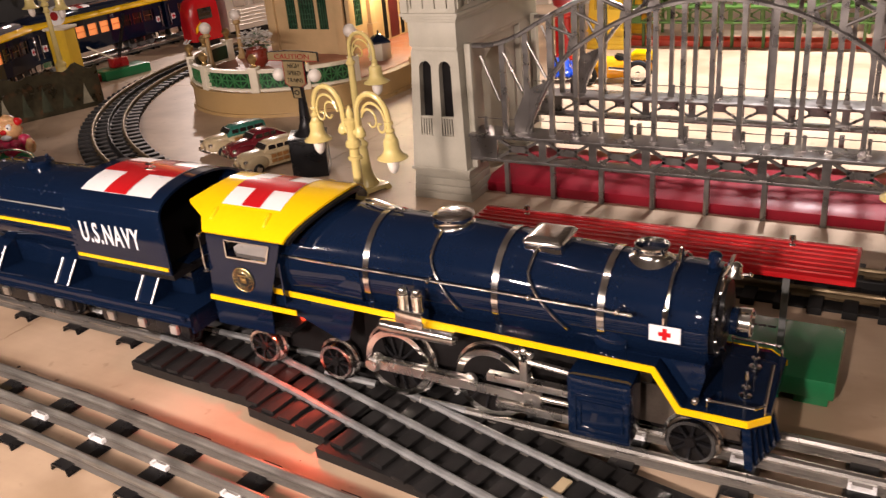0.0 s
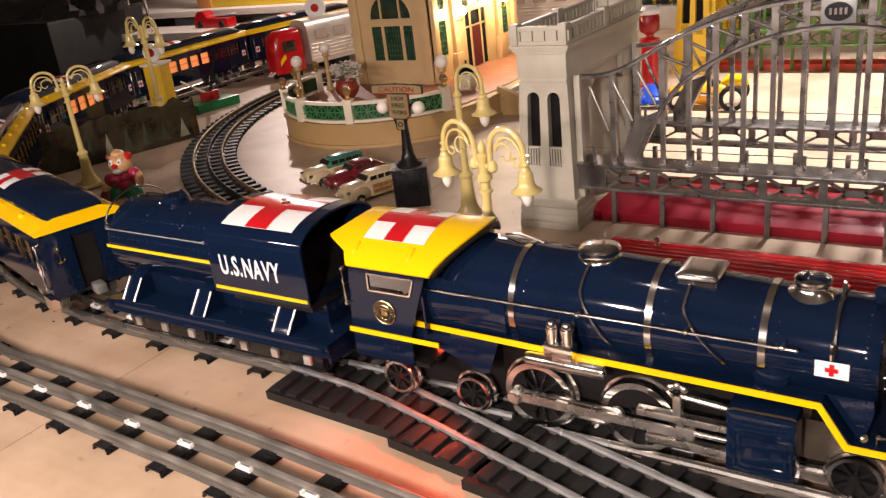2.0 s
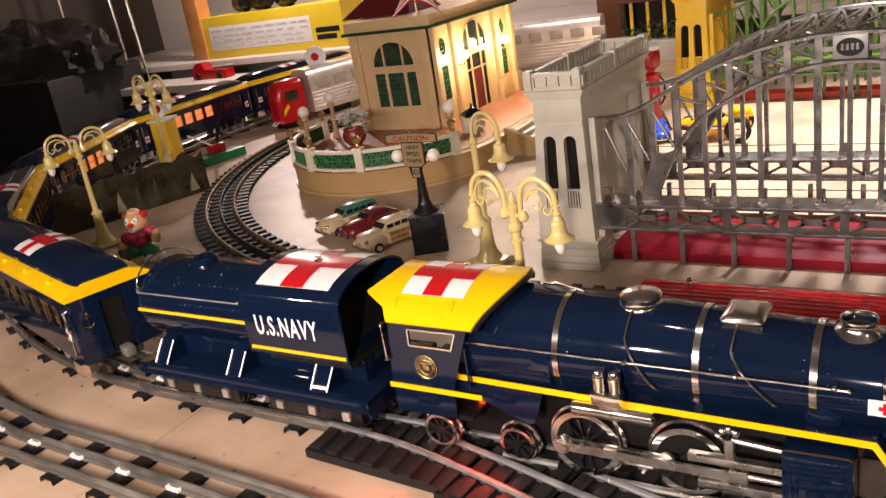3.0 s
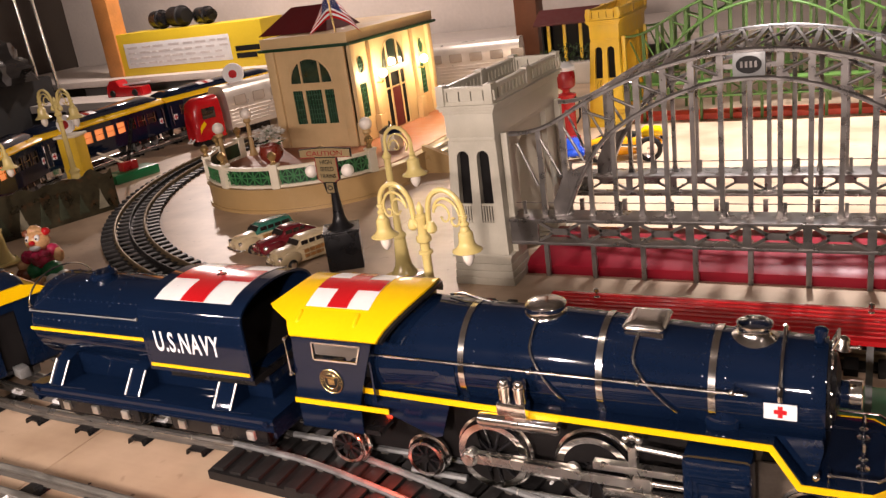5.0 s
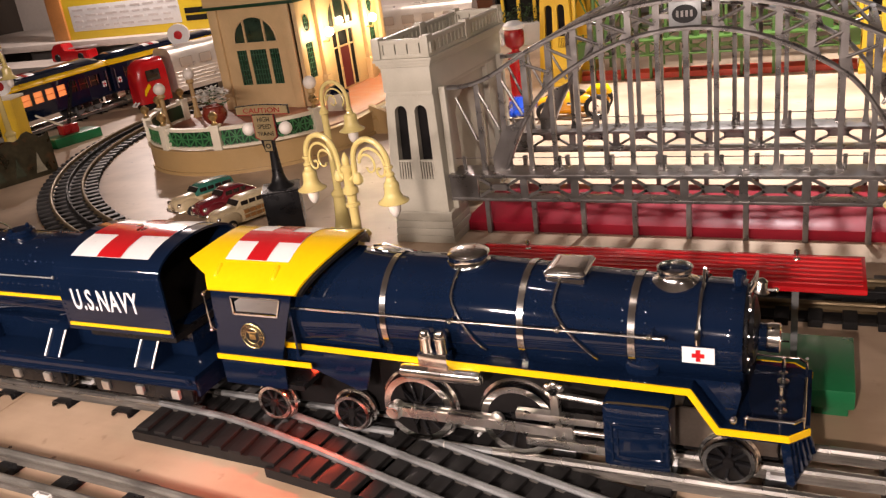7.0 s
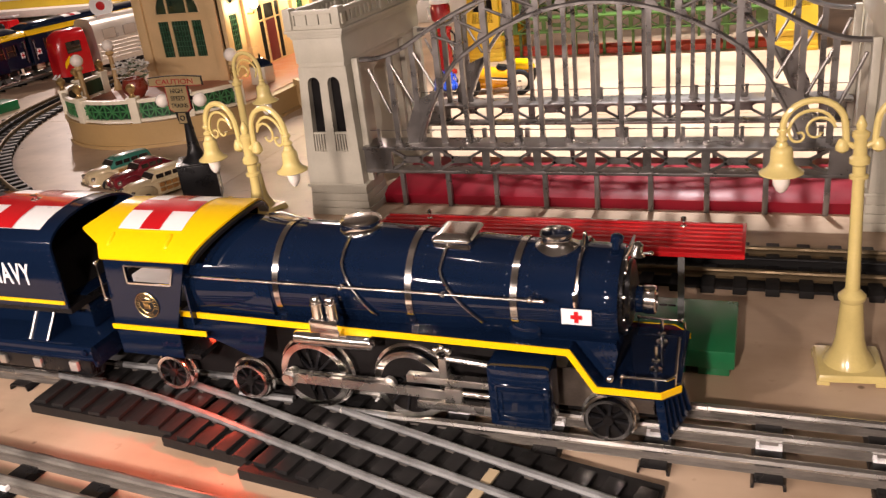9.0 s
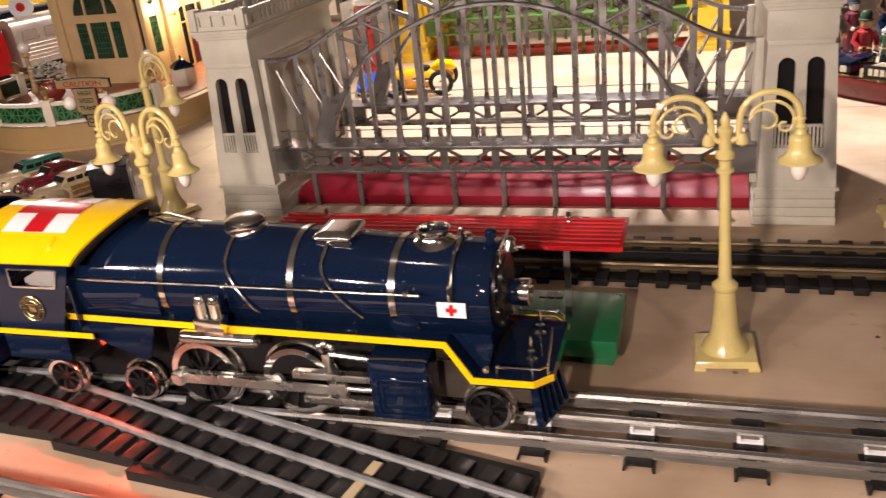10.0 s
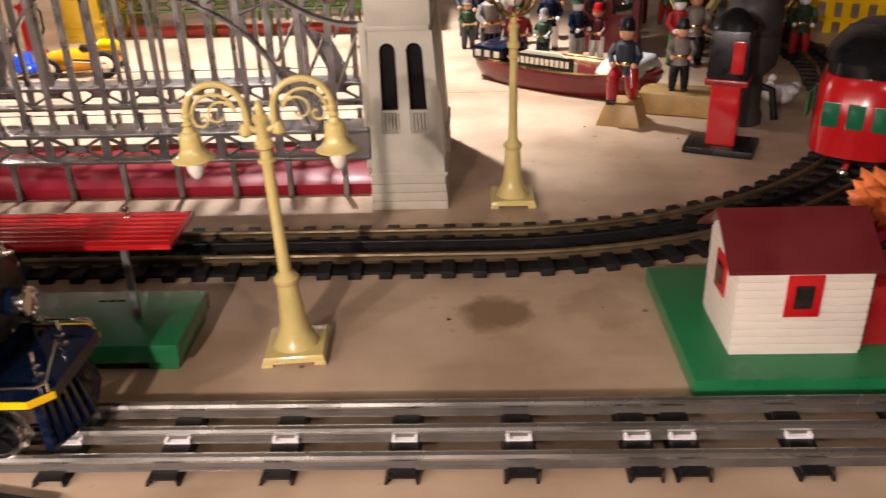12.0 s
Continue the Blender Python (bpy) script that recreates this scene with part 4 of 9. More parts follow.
    for s in (-1, 1):
        y0, y1 = sorted((c + s * hw, c + s * (hw - 0.0016)))
        sd = P("cab_side", side(y0, y1), NAVY)
        # window frame
        bm = bmesh.new()
        hole = [(0.1015, 0.1260), (0.1405, 0.1260), (0.1460, 0.1405), (0.1020, 0.1405)]
        for i in range(4):
            a, b = hole[i], hole[(i + 1) % 4]
            bar(bm, (a[0], c + s * (hw + 0.0003), a[1]), (b[0], c + s * (hw + 0.0003), b[1]), 0.0013, 0.0016, (0, 1, 0))
        P("window_frame", bm, NICKEL, sd, "thin nickel window frame")
        # lower yellow line
        bm = bmesh.new()
        a, b = sorted((c + s * (hw + 0.0001), c + s * (hw + 0.0012)))
        box(bm, 0.0755, 0.1625, a, b, 0.0850, 0.0892)
        P("stripe", bm, YELLOW, sd)
        # grab rail
        bm = bmesh.new()
        y = c + s * (hw + 0.003)
        tube(bm, [(0.0795, y - s * 0.003, 0.144), (0.0785, y, 0.1425), (0.0785, y, 0.112), (0.0795, y - s * 0.003, 0.1105)], 0.0008, 8)
        for z in (0.1425, 0.112):
            ball(bm, (0.0785, y, z), 0.0018, 10)
        P("grab_rail", bm, NICKEL, sd)
        # round seal
        bm = bmesh.new()
        lathe(bm, [(0.0108, 0), (0.0108, 0.0006), (0.0100, 0.0008), (0, 0.0008)], (0.1142, c + s * hw, 0.1080), (0, s, 0), 36)
        seal = P("seal", bm, BLACKMATT, sd, "round gold and black service seal")
        for r0, r1 in ((0.0098, 0.0106), (0.0060, 0.0066)):
            bm = bmesh.new()
            tube(bm, [(0.1142 + (r0 + r1) / 2 * math.cos(k * math.tau / 36), c + s * (hw + 0.0009), 0.1080 + (r0 + r1) / 2 * math.sin(k * math.tau / 36)) for k in range(36)], (r1 - r0) / 2, 6, closed=True)
            P("seal_ring", bm, GOLDPLATE, seal)
        bm = bmesh.new()
        for k in range(22):
            a = k * math.tau / 22
            if k in (13, 14, 19, 20):
                continue
            q = Vector((0.1142 + 0.0082 * math.cos(a), c + s * (hw + 0.0009), 0.1080 + 0.0082 * math.sin(a)))
            bar(bm, q - Vector((math.cos(a), 0, math.sin(a))) * 0.0009, q + Vector((math.cos(a), 0, math.sin(a))) * 0.0009, 0.0007, 0.0005, (0, 1, 0))
        box(bm, 0.1112, 0.1172, c + s * (hw + 0.0009) - 0.0002, c + s * (hw + 0.0009) + 0.0002, 0.1050, 0.1105, 0.0002)
        box(bm, 0.1100, 0.1184, c + s * (hw + 0.0009) - 0.0002, c + s * (hw + 0.0009) + 0.0002, 0.1108, 0.1118)
        P("seal_marks", bm, GOLDPLATE, seal)
        bm = bmesh.new()
        rv = [(Vector((0.0805 + 0.0005 * i, c + s * hw, 0.093 + 0.0052 * i)), Vector((0, s, 0))) for i in range(10)]
        rv += [(Vector((0.147 + 0.0021 * i, c + s * hw, 0.121 + 0.0055 * i)), Vector((0, s, 0))) for i in range(5)]
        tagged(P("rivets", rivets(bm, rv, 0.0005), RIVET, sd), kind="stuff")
    # cab front wall and floor
    bm = bmesh.new()
    box(bm, 0.1500, 0.1516, c - hw + 0.002, c + hw - 0.002, 0.092, 0.1475)
    P("cab_front", bm, NAVY)
    bm = bmesh.new()
    box(bm, 0.0790, 0.1495, c - hw + 0.002, c + hw - 0.002, 0.062, 0.066)
    P("cab_floor", bm, BLACK)
    # roof: a shell bent over, corners cut back at the rear
    def roof_z(v):
        return 0.1478 + 0.0232 * math.cos(min(abs(v) / 0.057, 1) * math.pi / 2) ** 0.8

    def roof_x0(v):
        # hollow at the crown, lobed at the shoulders, cut back at the eaves
        u = abs(v)
        if u < 0.036:
            return 0.0690 - 0.0140 * (u / 0.036) ** 2
        k = min((u - 0.036) / 0.0215, 1)
        return 0.0550 + (0.0250 * (k / 0.55) if k < 0.55 else 0.0250 + 0.0060 * (k - 0.55) / 0.45) - 0.0015 * math.sin(k * math.pi)

    def roof_x1(v):
        return 0.1640 + 0.0210 * math.cos(min(abs(v) / 0.0575, 1) * math.pi / 2) ** 1.2
    bm = bmesh.new()
    N, M, t = 36, 6, 0.0016
    vs = [-0.0575 + 0.115 * j / N for j in range(N + 1)]
    top = [[bm.verts.new((roof_x0(v) + (roof_x1(v) - roof_x0(v)) * i / M, c + v, roof_z(v))) for i in range(M + 1)] for v in vs]
    low = [[bm.verts.new((roof_x0(v) + (roof_x1(v) - roof_x0(v)) * i / M, c + v * 0.975, roof_z(v) - t)) for i in range(M + 1)] for v in vs]
    for j in range(N):
        for i in range(M):
            bm.faces.new((top[j][i], top[j][i + 1], top[j + 1][i + 1], top[j + 1][i]))
            bm.faces.new((low[j][i], low[j + 1][i], low[j + 1][i + 1], low[j][i + 1]))
        bm.faces.new((top[j][0], top[j + 1][0], low[j + 1][0], low[j][0]))
        bm.faces.new((top[j][M], low[j][M], low[j + 1][M], top[j + 1][M]))
    for j in (0, N):
        for i in range(M):
            bm.faces.new((top[j][i], low[j][i], low[j][i + 1], top[j][i + 1]))
    roof = P("cab_roof", bm, YELLOW, None, "bright yellow curved cab roof")
    # dark band of the firebox where it runs in under the roof
    bm = bmesh.new()
    prev = None
    for k in range(31):
        v = -0.0560 + 0.112 * k / 30
        q = [bm.verts.new((roof_x1(v) + dx, c + v * f, roof_z(v) - dz)) for dx, f, dz in ((-0.006, 0.97, 0.0020), (0.0022, 0.965, 0.0024), (0.0022, 0.93, 0.0050), (-0.006, 0.93, 0.0050))]
        if prev:
            for i in range(4):
                bm.faces.new((prev[i], prev[(i + 1) % 4], q[(i + 1) % 4], q[i]))
        prev = q
    P("roof_lining", bm, BLACK, roof, "dark edge lining under the roof")
    for s in (-1, 1):
        bm = bmesh.new()
        vv = [s * (0.0362 + 0.0130 * i / 8) for i in range(9)]
        tube(bm, [(0.1410, c + v, roof_z(v) - 0.0012) for v in vv], [0.0006, 0.0018] + [0.0025] * 5 + [0.0018, 0.0006], 12)
        P("roof_rib", bm, YELLOW, roof)
        bm = bmesh.new()
        tube(bm, [(0.0885, c + v, roof_z(v) - 0.0014) for v in vv], [0.0006, 0.0018] + [0.0025] * 5 + [0.0018, 0.0006], 12)
        P("roof_rib", bm, YELLOW, roof)
    cross_decal(root, roof, lambda u, v, l: (0.1190 + u, c - 0.006 + v, roof_z(v - 0.006) + l), 0.0290, 0.0290, 0.0092)

    # running boards with the yellow edge, falling slightly towards the front
    for s in (-1, 1):
        bm = bmesh.new()
        a, b = sorted((c + s * 0.020, c + s * 0.0440))
        prism(bm, [(0.1365, 0.0968), (0.1365, 0.1003), (0.4355, 0.0953), (0.4338, 0.0915)], a, b, "xz")
        prism(bm, [(0.4338, 0.0915), (0.4355, 0.0953), (0.4540, 0.0690), (0.4510, 0.0668)], a, b, "xz")
        rb = P("running_board", bm, NAVY)
        bm = bmesh.new()
        o0, o1 = sorted((c + s * 0.0441, c + s * 0.0452))
        h = 0.0023
        prism(bm, [(0.1365, 0.0985 - h), (0.4332, 0.0933 - h), (0.4500, 0.0672 - h), (0.4920, 0.0672 - h), (0.4920, 0.0672 + h), (0.4522, 0.0672 + h), (0.4354, 0.0933 + h), (0.1365, 0.0985 + h)], o0, o1, "xz")
        P("stripe", bm, YELLOW, rb, "yellow line along the running board")
        bm = bmesh.new()
        bar(bm, (0.4920, c + s * 0.0448, 0.0672), (0.5035, c + s * 0.0335, 0.0672), 0.0012, 2 * h, (0, 0, 1))
        P("stripe", bm, YELLOW, rb)
        # firebox apron
        bm = bmesh.new()
        a, b = sorted((c + s * 0.0420, c + s * 0.0436))
        prism(bm, [(0.1355, 0.0965), (0.1355, 0.0800), (0.1600, 0.0780), (0.1950, 0.0640), (0.2010, 0.0660), (0.2110, 0.0950)], a, b, "xz")
        ap = P("apron", bm, NAVY)
        bm = bmesh.new()
        rv = [(Vector((0.145 + 0.0055 * i, c + s * 0.0436, 0.0915)), Vector((0, s, 0))) for i in range(12)]
        rv += [(Vector((0.168 + 0.0055 * i, c + s * 0.0436, 0.0800 - 0.0021 * i)), Vector((0, s, 0))) for i in range(6)]
        rv += [(Vector((0.152 + 0.0075 * i, c + s * 0.0436, 0.0870)), Vector((0, s, 0))) for i in range(8)]
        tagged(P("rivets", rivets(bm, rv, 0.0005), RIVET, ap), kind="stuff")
        # side sheet between boiler and running board
        bm = bmesh.new()
        a, b = sorted((c + s * 0.0350, c + s * 0.0405))
        box(bm, 0.1510, 0.2170, a, b, 0.1000, 0.1255, 0.0015)
        P("firebox_sheet", bm, NAVY)
        # smoke-box saddle pad
        bm = bmesh.new()
        lathe(bm, [(0.0115, 0), (0.0108, 0.004), (0.007, 0.0065), (0, 0.007)], (0.4035, c + s * 0.029, 0.1015), (0, s, 0), 20)
        P("saddle", bm, NAVY)
        # red-cross flag plate
        bm = bmesh.new()
        a, b = sorted((c + s * 0.0352, c + s * 0.0366))
        box(bm, 0.4282, 0.4500, a, b, 0.1090, 0.1218, 0.0004)
        fl = P("flag_plate", bm, NAVY)
        bm = bmesh.new()
        a, b = sorted((c + s * 0.0366, c + s * 0.0371))
        box(bm, 0.4294, 0.4488, a, b, 0.1099, 0.1209)
        P("flag_panel", bm, WHITE, fl, "white panel")
        bm = bmesh.new()
        y = c + s * 0.0373
        box(bm, 0.4353, 0.4429, y - 0.0003, y + 0.0003, 0.1140, 0.1168)
        box(bm, 0.4377, 0.4405, y - 0.0003, y + 0.0003, 0.1114, 0.1140)
        box(bm, 0.4377, 0.4405, y - 0.0003, y + 0.0003, 0.1168, 0.1194)
        P("flag_cross", bm, RED, fl, "small red cross")
        # long hand rail on posts
        bm = bmesh.new()
        y = c + s * 0.0445
        tube(bm, [(0.1500, y, 0.1305), (0.4195, y, 0.1290)], 0.0010, 8)
        for x in (0.277, 0.3525, 0.4115):
            tube(bm, [(x, c + s * 0.034, 0.1295), (x, y + s * 0.001, 0.1295)], 0.0009, 8)
            ball(bm, (x, y, 0.1295), 0.0022, 12)
        ball(bm, (0.4195, y, 0.1290), 0.0016, 10)
        P("hand_rail", bm, NICKEL, None, "nickel hand rail")
        # sand pipes from the domes
        def down(x, dx, name="sand_pipe"):
            bm = bmesh.new()
            pts = []
            for k in range(15):
                a = radians(78 - 96 * k / 14)
                t = k / 14
                xx = x - 0.002 * math.sin(t * math.pi) + dx * max(0, (t - 0.45) / 0.55) ** 1.2
                q = on_boiler(xx, a, 0.0014)
                pts.append((q.x, c + s * (q.y - c), q.z))
            tube(bm, pts, 0.0011, 8)
            P(name, bm, NICKEL, None, "thin nickel pipe")
        down(0.2765, 0.022)
        down(0.349, 0.027)
        bm = bmesh.new()
        pts = [on_boiler(0.4390, radians(a), 0.0020) for a in range(80, 4, -6)]
        pts = [(q.x, c + s * (q.y - c), q.z) for q in pts]
        tube(bm, pts, [0.0013] * (len(pts) - 4) + [0.0019, 0.0026, 0.0019, 0.0015], 8)
        P("lubricator_pipe", bm, NICKEL)
        # twin feed pump over the running board
        bm = bmesh.new()
        y = c + s * 0.0505
        for x in (0.2600, 0.2715):
            lathe(bm, [(0.0044, 0.0), (0.0044, 0.0100), (0.0049, 0.0104), (0.0049, 0.0118), (0.0040, 0.0124), (0.0040, 0.0150), (0.0030, 0.0164), (0, 0.0168)], (x, y, 0.1085), (0, 0, 1), 16)
        pump = P("feed_pump", bm, NICKEL, None, "polished nickel twin feed pump")
        bm = bmesh.new()
        box(bm, 0.2545, 0.2765, y - 0.0055, y + 0.0055, 0.0985, 0.1086, 0.0012)
        box(bm, 0.2580, 0.2730, min(y, c + s * 0.044), max(y + s * 0.002, c + s * 0.044), 0.0885, 0.0985, 0.0008)
        P("pump_base", bm, NICKEL, pump)
        # long air tank under the board
        bm = bmesh.new()
        lathe(bm, [(0, 0.0), (0.0050, 0.001), (0.0056, 0.003), (0.0056, 0.027), (0.0060, 0.0275), (0.0060, 0.0325), (0.0056, 0.033), (0.0056, 0.059), (0.0050, 0.061), (0, 0.062)], (0.2350, c + s * 0.0465, 0.0885), (1, 0, 0), 20)
        P("air_tank", bm, NICKEL, None, "nickel air tank")
        # cylinder block
        bm = bmesh.new()
        a, b = sorted((c + s * 0.031, c + s * 0.0555))
        box(bm, 0.3810, 0.4240, a, b, 0.0375, 0.0850, 0.0035)
        cb = P("cylinder_block", bm, NAVY)
        bm = bmesh.new()
        yy = c + s * 0.0557
        for q in (((0.3870, 0.0425), (0.4220, 0.0425)), ((0.3870, 0.0705), (0.4220, 0.0705)), ((0.3870, 0.0425), (0.3870, 0.0705)), ((0.4220, 0.0425), (0.4220, 0.0705)),
                  ((0.3905, 0.0465), (0.4185, 0.0465)), ((0.3905, 0.0665), (0.4185, 0.0665)), ((0.3905, 0.0465), (0.3905, 0.0665)), ((0.4185, 0.0465), (0.4185, 0.0665))):
            bar(bm, (q[0][0], yy, q[0][1]), (q[1][0], yy, q[1][1]), 0.0012, 0.0012, (0, 1, 0))
        P("panel_moulding", bm, NAVY, cb)
        bm = bmesh.new()
        rv = [(Vector((0.3850 + 0.00436 * i, yy - s * 0.0002, z)), Vector((0, s, 0))) for i in range(10) for z in (0.0380, 0.0760)]
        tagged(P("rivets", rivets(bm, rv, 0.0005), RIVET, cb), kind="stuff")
        # frame plate, nickel, seen between cylinder and front wheel
        bm = bmesh.new()
        a, b = sorted((c + s * 0.0190, c + s * 0.0205))
        box(bm, 0.4000, 0.4850, a, b, 0.0360, 0.0660)
        P("frame_plate", bm, DARKSTEEL)

        # wheels
        wy = c + s * 0.0295
        turn = Matrix.Identity(4) if s < 0 else Matrix.Rotation(math.pi, 4, "Z")
        for x, r, rim, sp, nm in ((0.2345, 0.0290, 0.0058, 12, "driving_wheel"), (0.3135, 0.0290, 0.0058, 12, "driving_wheel"), (0.4560, 0.0172, 0.0034, 8, "pilot_wheel"), (0.1010, 0.0162, 0.0036, 8, "trailing_wheel"), (0.1745, 0.0162, 0.0036, 8, "trailing_wheel")):
            rim_bm, mid_bm, spoke_bms = spoked_wheel(r, rim, sp, 0.0085, 0.006 if r > 0.02 else 0.004, r > 0.02, True)
            m = Matrix.Translation((x, wy, RAILTOP + r)) @ turn @ Matrix.Rotation(radians(11 * x * 100), 4, "Y")
            rim_bm.transform(m)
            mid_bm.transform(m)
            w = P(nm, mid_bm, DARKIN, None, "black spoked wheel with a nickel tyre")
            P("tyre", rim_bm, NICKEL, w, "nickel tyre")
            for one in spoke_bms:
                one.transform(m)
                P("spoke", one, BLACK, w)
            if s < 0:
                bm = bmesh.new()
                cyl(bm, (x, c - 0.030, RAILTOP + r), (x, c + 0.030, RAILTOP + r), 0.0022, None, 10)
                P("axle", bm, GREYSTEEL, w)
        # rods: pins behind and low
        px1, px2, pz = 0.2215, 0.3005, 0.0500
        def rod(a, b, w0, w1, t, y, name, ends=True):
            bm = bmesh.new()
            p, q = Vector((a[0], y, a[1])), Vector((b[0], y, b[1]))
            d = (q - p).normalized()
            n = Vector((-d.z, 0, d.x))
            th = Vector((0, t / 2, 0))
            v = []
            for base, w in ((p, w0), (q, w1)):
                for k in (-th, th):
                    v += [base + n * w / 2 + k, base - n * w / 2 + k]
            faces_from(bm, v, [(0, 1, 3, 2), (4, 6, 7, 5), (0, 4, 5, 1), (2, 3, 7, 6), (0, 2, 6, 4), (1, 5, 7, 3)])
            if ends:
                for e, w in ((p, w0), (q, w1)):
                    lathe(bm, [(w * 0.85, -t * 0.7), (w * 0.85, t * 0.7), (w * 0.4, t * 1.2), (0, t * 1.3)], e, (0, s, 0), 18)
            P(name, bm, ROD, None, "polished nickel rod")
        rod((px1, pz), (px2, pz), 0.0062, 0.0062, 0.0026, c + s * 0.0372, "coupling_rod")
        rod((px1, pz), (0.3520, 0.0490), 0.0078, 0.0064, 0.0026, c + s * 0.0425, "main_rod")
        bm = bmesh.new()
        lathe(bm, [(0.0062, 0.0), (0.0062, 0.006), (0.0048, 0.0075), (0, 0.0078)], (px1, c + s * 0.0395, pz), (0, s, 0), 20)
        P("crank_boss", bm, ROD)
        bm = bmesh.new()
        a, b = sorted((c + s * 0.0385, c + s * 0.0455))
        box(bm, 0.3180, 0.3860, a, b, 0.0585, 0.0640, 0.0006)
        P("upper_slide_bar", bm, ROD)
        bm = bmesh.new()
        box(bm, 0.3240, 0.3860, a, b, 0.0375, 0.0440, 0.0006)
        P("lower_slide_bar", bm, ROD)
        bm = bmesh.new()
        tube(bm, [(0.3520, c + s * 0.0415, 0.0510), (0.3830, c + s * 0.0415, 0.0510)], 0.0022, 10)
        box(bm, 0.3455, 0.3580, a, b, 0.0442, 0.0560, 0.001)
        P("cross_head", bm, ROD)
        bm = bmesh.new()
        tube(bm, [(0.3480, c + s * 0.0420, 0.0790), (0.3830, c + s * 0.0420, 0.0765)], 0.0022, 8)
        P("valve_rod", bm, ROD)
        bm = bmesh.new()
        box(bm, 0.3435, 0.3495, a, b, 0.0640, 0.0800, 0.001)
        for k in range(3):
            ball(bm, (0.3420 + 0.0045 * k, c + s * 0.0430, 0.0855 + (0.002 if k == 1 else 0)), 0.0030, 10)
        P("link_hanger", bm, ROD, None, "cast nickel link hanger")
    # chassis between the wheels
    bm = bmesh.new()
    box(bm, 0.2000, 0.3800, c - 0.0195, c + 0.0195, 0.0300, 0.0930, 0.001)
    P("chassis", bm, DARKIN)
    bm = bmesh.new()
    box(bm, 0.0900, 0.2000, c - 0.0150, c + 0.0150, 0.0270, 0.0925, 0.002)
    P("rear_truck", bm, DARKIN)
    bm = bmesh.new()
    box(bm, 0.4250, 0.4860, c - 0.0150, c + 0.0150, 0.0290, 0.0640, 0.002)
    P("front_truck", bm, DARKIN)
    # steam chest between boiler and front deck
    bm = bmesh.new()
    prism(bm, [(0.4000, 0.0960), (0.4340, 0.0960), (0.4630, 0.0960), (0.4640, 0.0880), (0.4600, 0.0690), (0.4545, 0.0690), (0.4365, 0.0955)], c - 0.0330, c + 0.0330, "xz")
    P("saddle_block", bm, NAVY)
    # front deck
    bm = bmesh.new()
    prism(bm, [(0.4530, c - 0.0440), (0.4920, c - 0.0440), (0.5035, c - 0.0330), (0.5035, c + 0.0330), (0.4920, c + 0.0440), (0.4530, c + 0.0440)], 0.0630, 0.0692, "xy")
    deck = P("front_deck", bm, NAVY)
    bm = bmesh.new()
    prism(bm, [(0.4990, c - 0.0345), (0.5035, c - 0.0330), (0.5035, c + 0.0330), (0.4990, c + 0.0345)], 0.0692, 0.0715, "xy")
    P("deck_lip", bm, NAVY, deck)
    for s in (-1, 1):
        # flag posts
        bm = bmesh.new()
        lathe(bm, [(0.0040, 0), (0.0040, 0.001), (0.0016, 0.0018), (0.0014, 0.006), (0.0028, 0.0065), (0.0028, 0.0075), (0.0012, 0.008), (0.0014, 0.014), (0.0010, 0.018), (0, 0.0182)], (0.4860, c + s * 0.0180, 0.0692), (0, 0, 1), 14)
        P("flag_post", bm, NICKEL, deck)
        bm = bmesh.new()
        tube(bm, [(0.4670, c + s * 0.0400, 0.0692), (0.4675, c + s * 0.0400, 0.0760), (0.4950, c + s * 0.0395, 0.0760), (0.5000, c + s * 0.0340, 0.0760)], 0.0009, 8)
        tube(bm, [(0.5000, c + s * 0.0340, 0.0692), (0.5000, c + s * 0.0340, 0.0770), (0.5002, c + s * 0.0120, 0.0920)], 0.0009, 8)
        ball(bm, (0.4675, c + s * 0.0400, 0.0762), 0.0016, 8)
        P("deck_rail", bm, NICKEL, deck)
        bm = bmesh.new()
        ball(bm, (0.4600, c + s * 0.0415, 0.0745), 0.0028, 10)
        P("cylinder_cock", bm, NICKEL, deck)
    # cow catcher of slanting slats
    for i in range(11):
        y = -0.036 + 0.072 * i / 10
        bm = bmesh.new()
        x0, x1 = 0.4960 - 0.20 * abs(y), 0.5055 - 0.32 * abs(y)
        bar(bm, (x0, c + y * 0.85, 0.0625), (x1, c + y, 0.0290), 0.0052, 0.0030, (0, 1, 0))
        P("cow_catcher_slat", bm, NAVY)
    bm = bmesh.new()
    tube(bm, [(0.4940, c - 0.036, 0.0285), (0.5055, c, 0.0280), (0.4940, c + 0.036, 0.0285)], 0.0020, 8)
    P("cow_catcher_foot", bm, NAVY)
    # headlight, bell and marker lamps
    bm = bmesh.new()
    lathe(bm, [(0.0085, 0.0), (0.0090, 0.002), (0.0090, 0.010), (0.0075, 0.0105)], (0.4690, c, 0.1120), (1, 0, 0), 24)
    hl = P("headlight", bm, NAVY)
    bm = bmesh.new()
    lathe(bm, [(0.0092, 0.0), (0.0096, 0.001), (0.0096, 0.0075), (0.0084, 0.0082), (0.0078, 0.0060), (0, 0.0058)], (0.4765, c, 0.1120), (1, 0, 0), 28)
    P("headlight_rim", bm, NICKEL, hl, "nickel headlight rim")
    bm = bmesh.new()
    tube(bm, [(0.4655, c - 0.006, 0.1440), (0.4700, c - 0.0075, 0.1535), (0.4700, c + 0.0075, 0.1535), (0.4655, c + 0.006, 0.1440)], 0.0011, 8)
    box(bm, 0.4648, 0.4680, c - 0.010, c + 0.010, 0.1340, 0.1445, 0.0006)
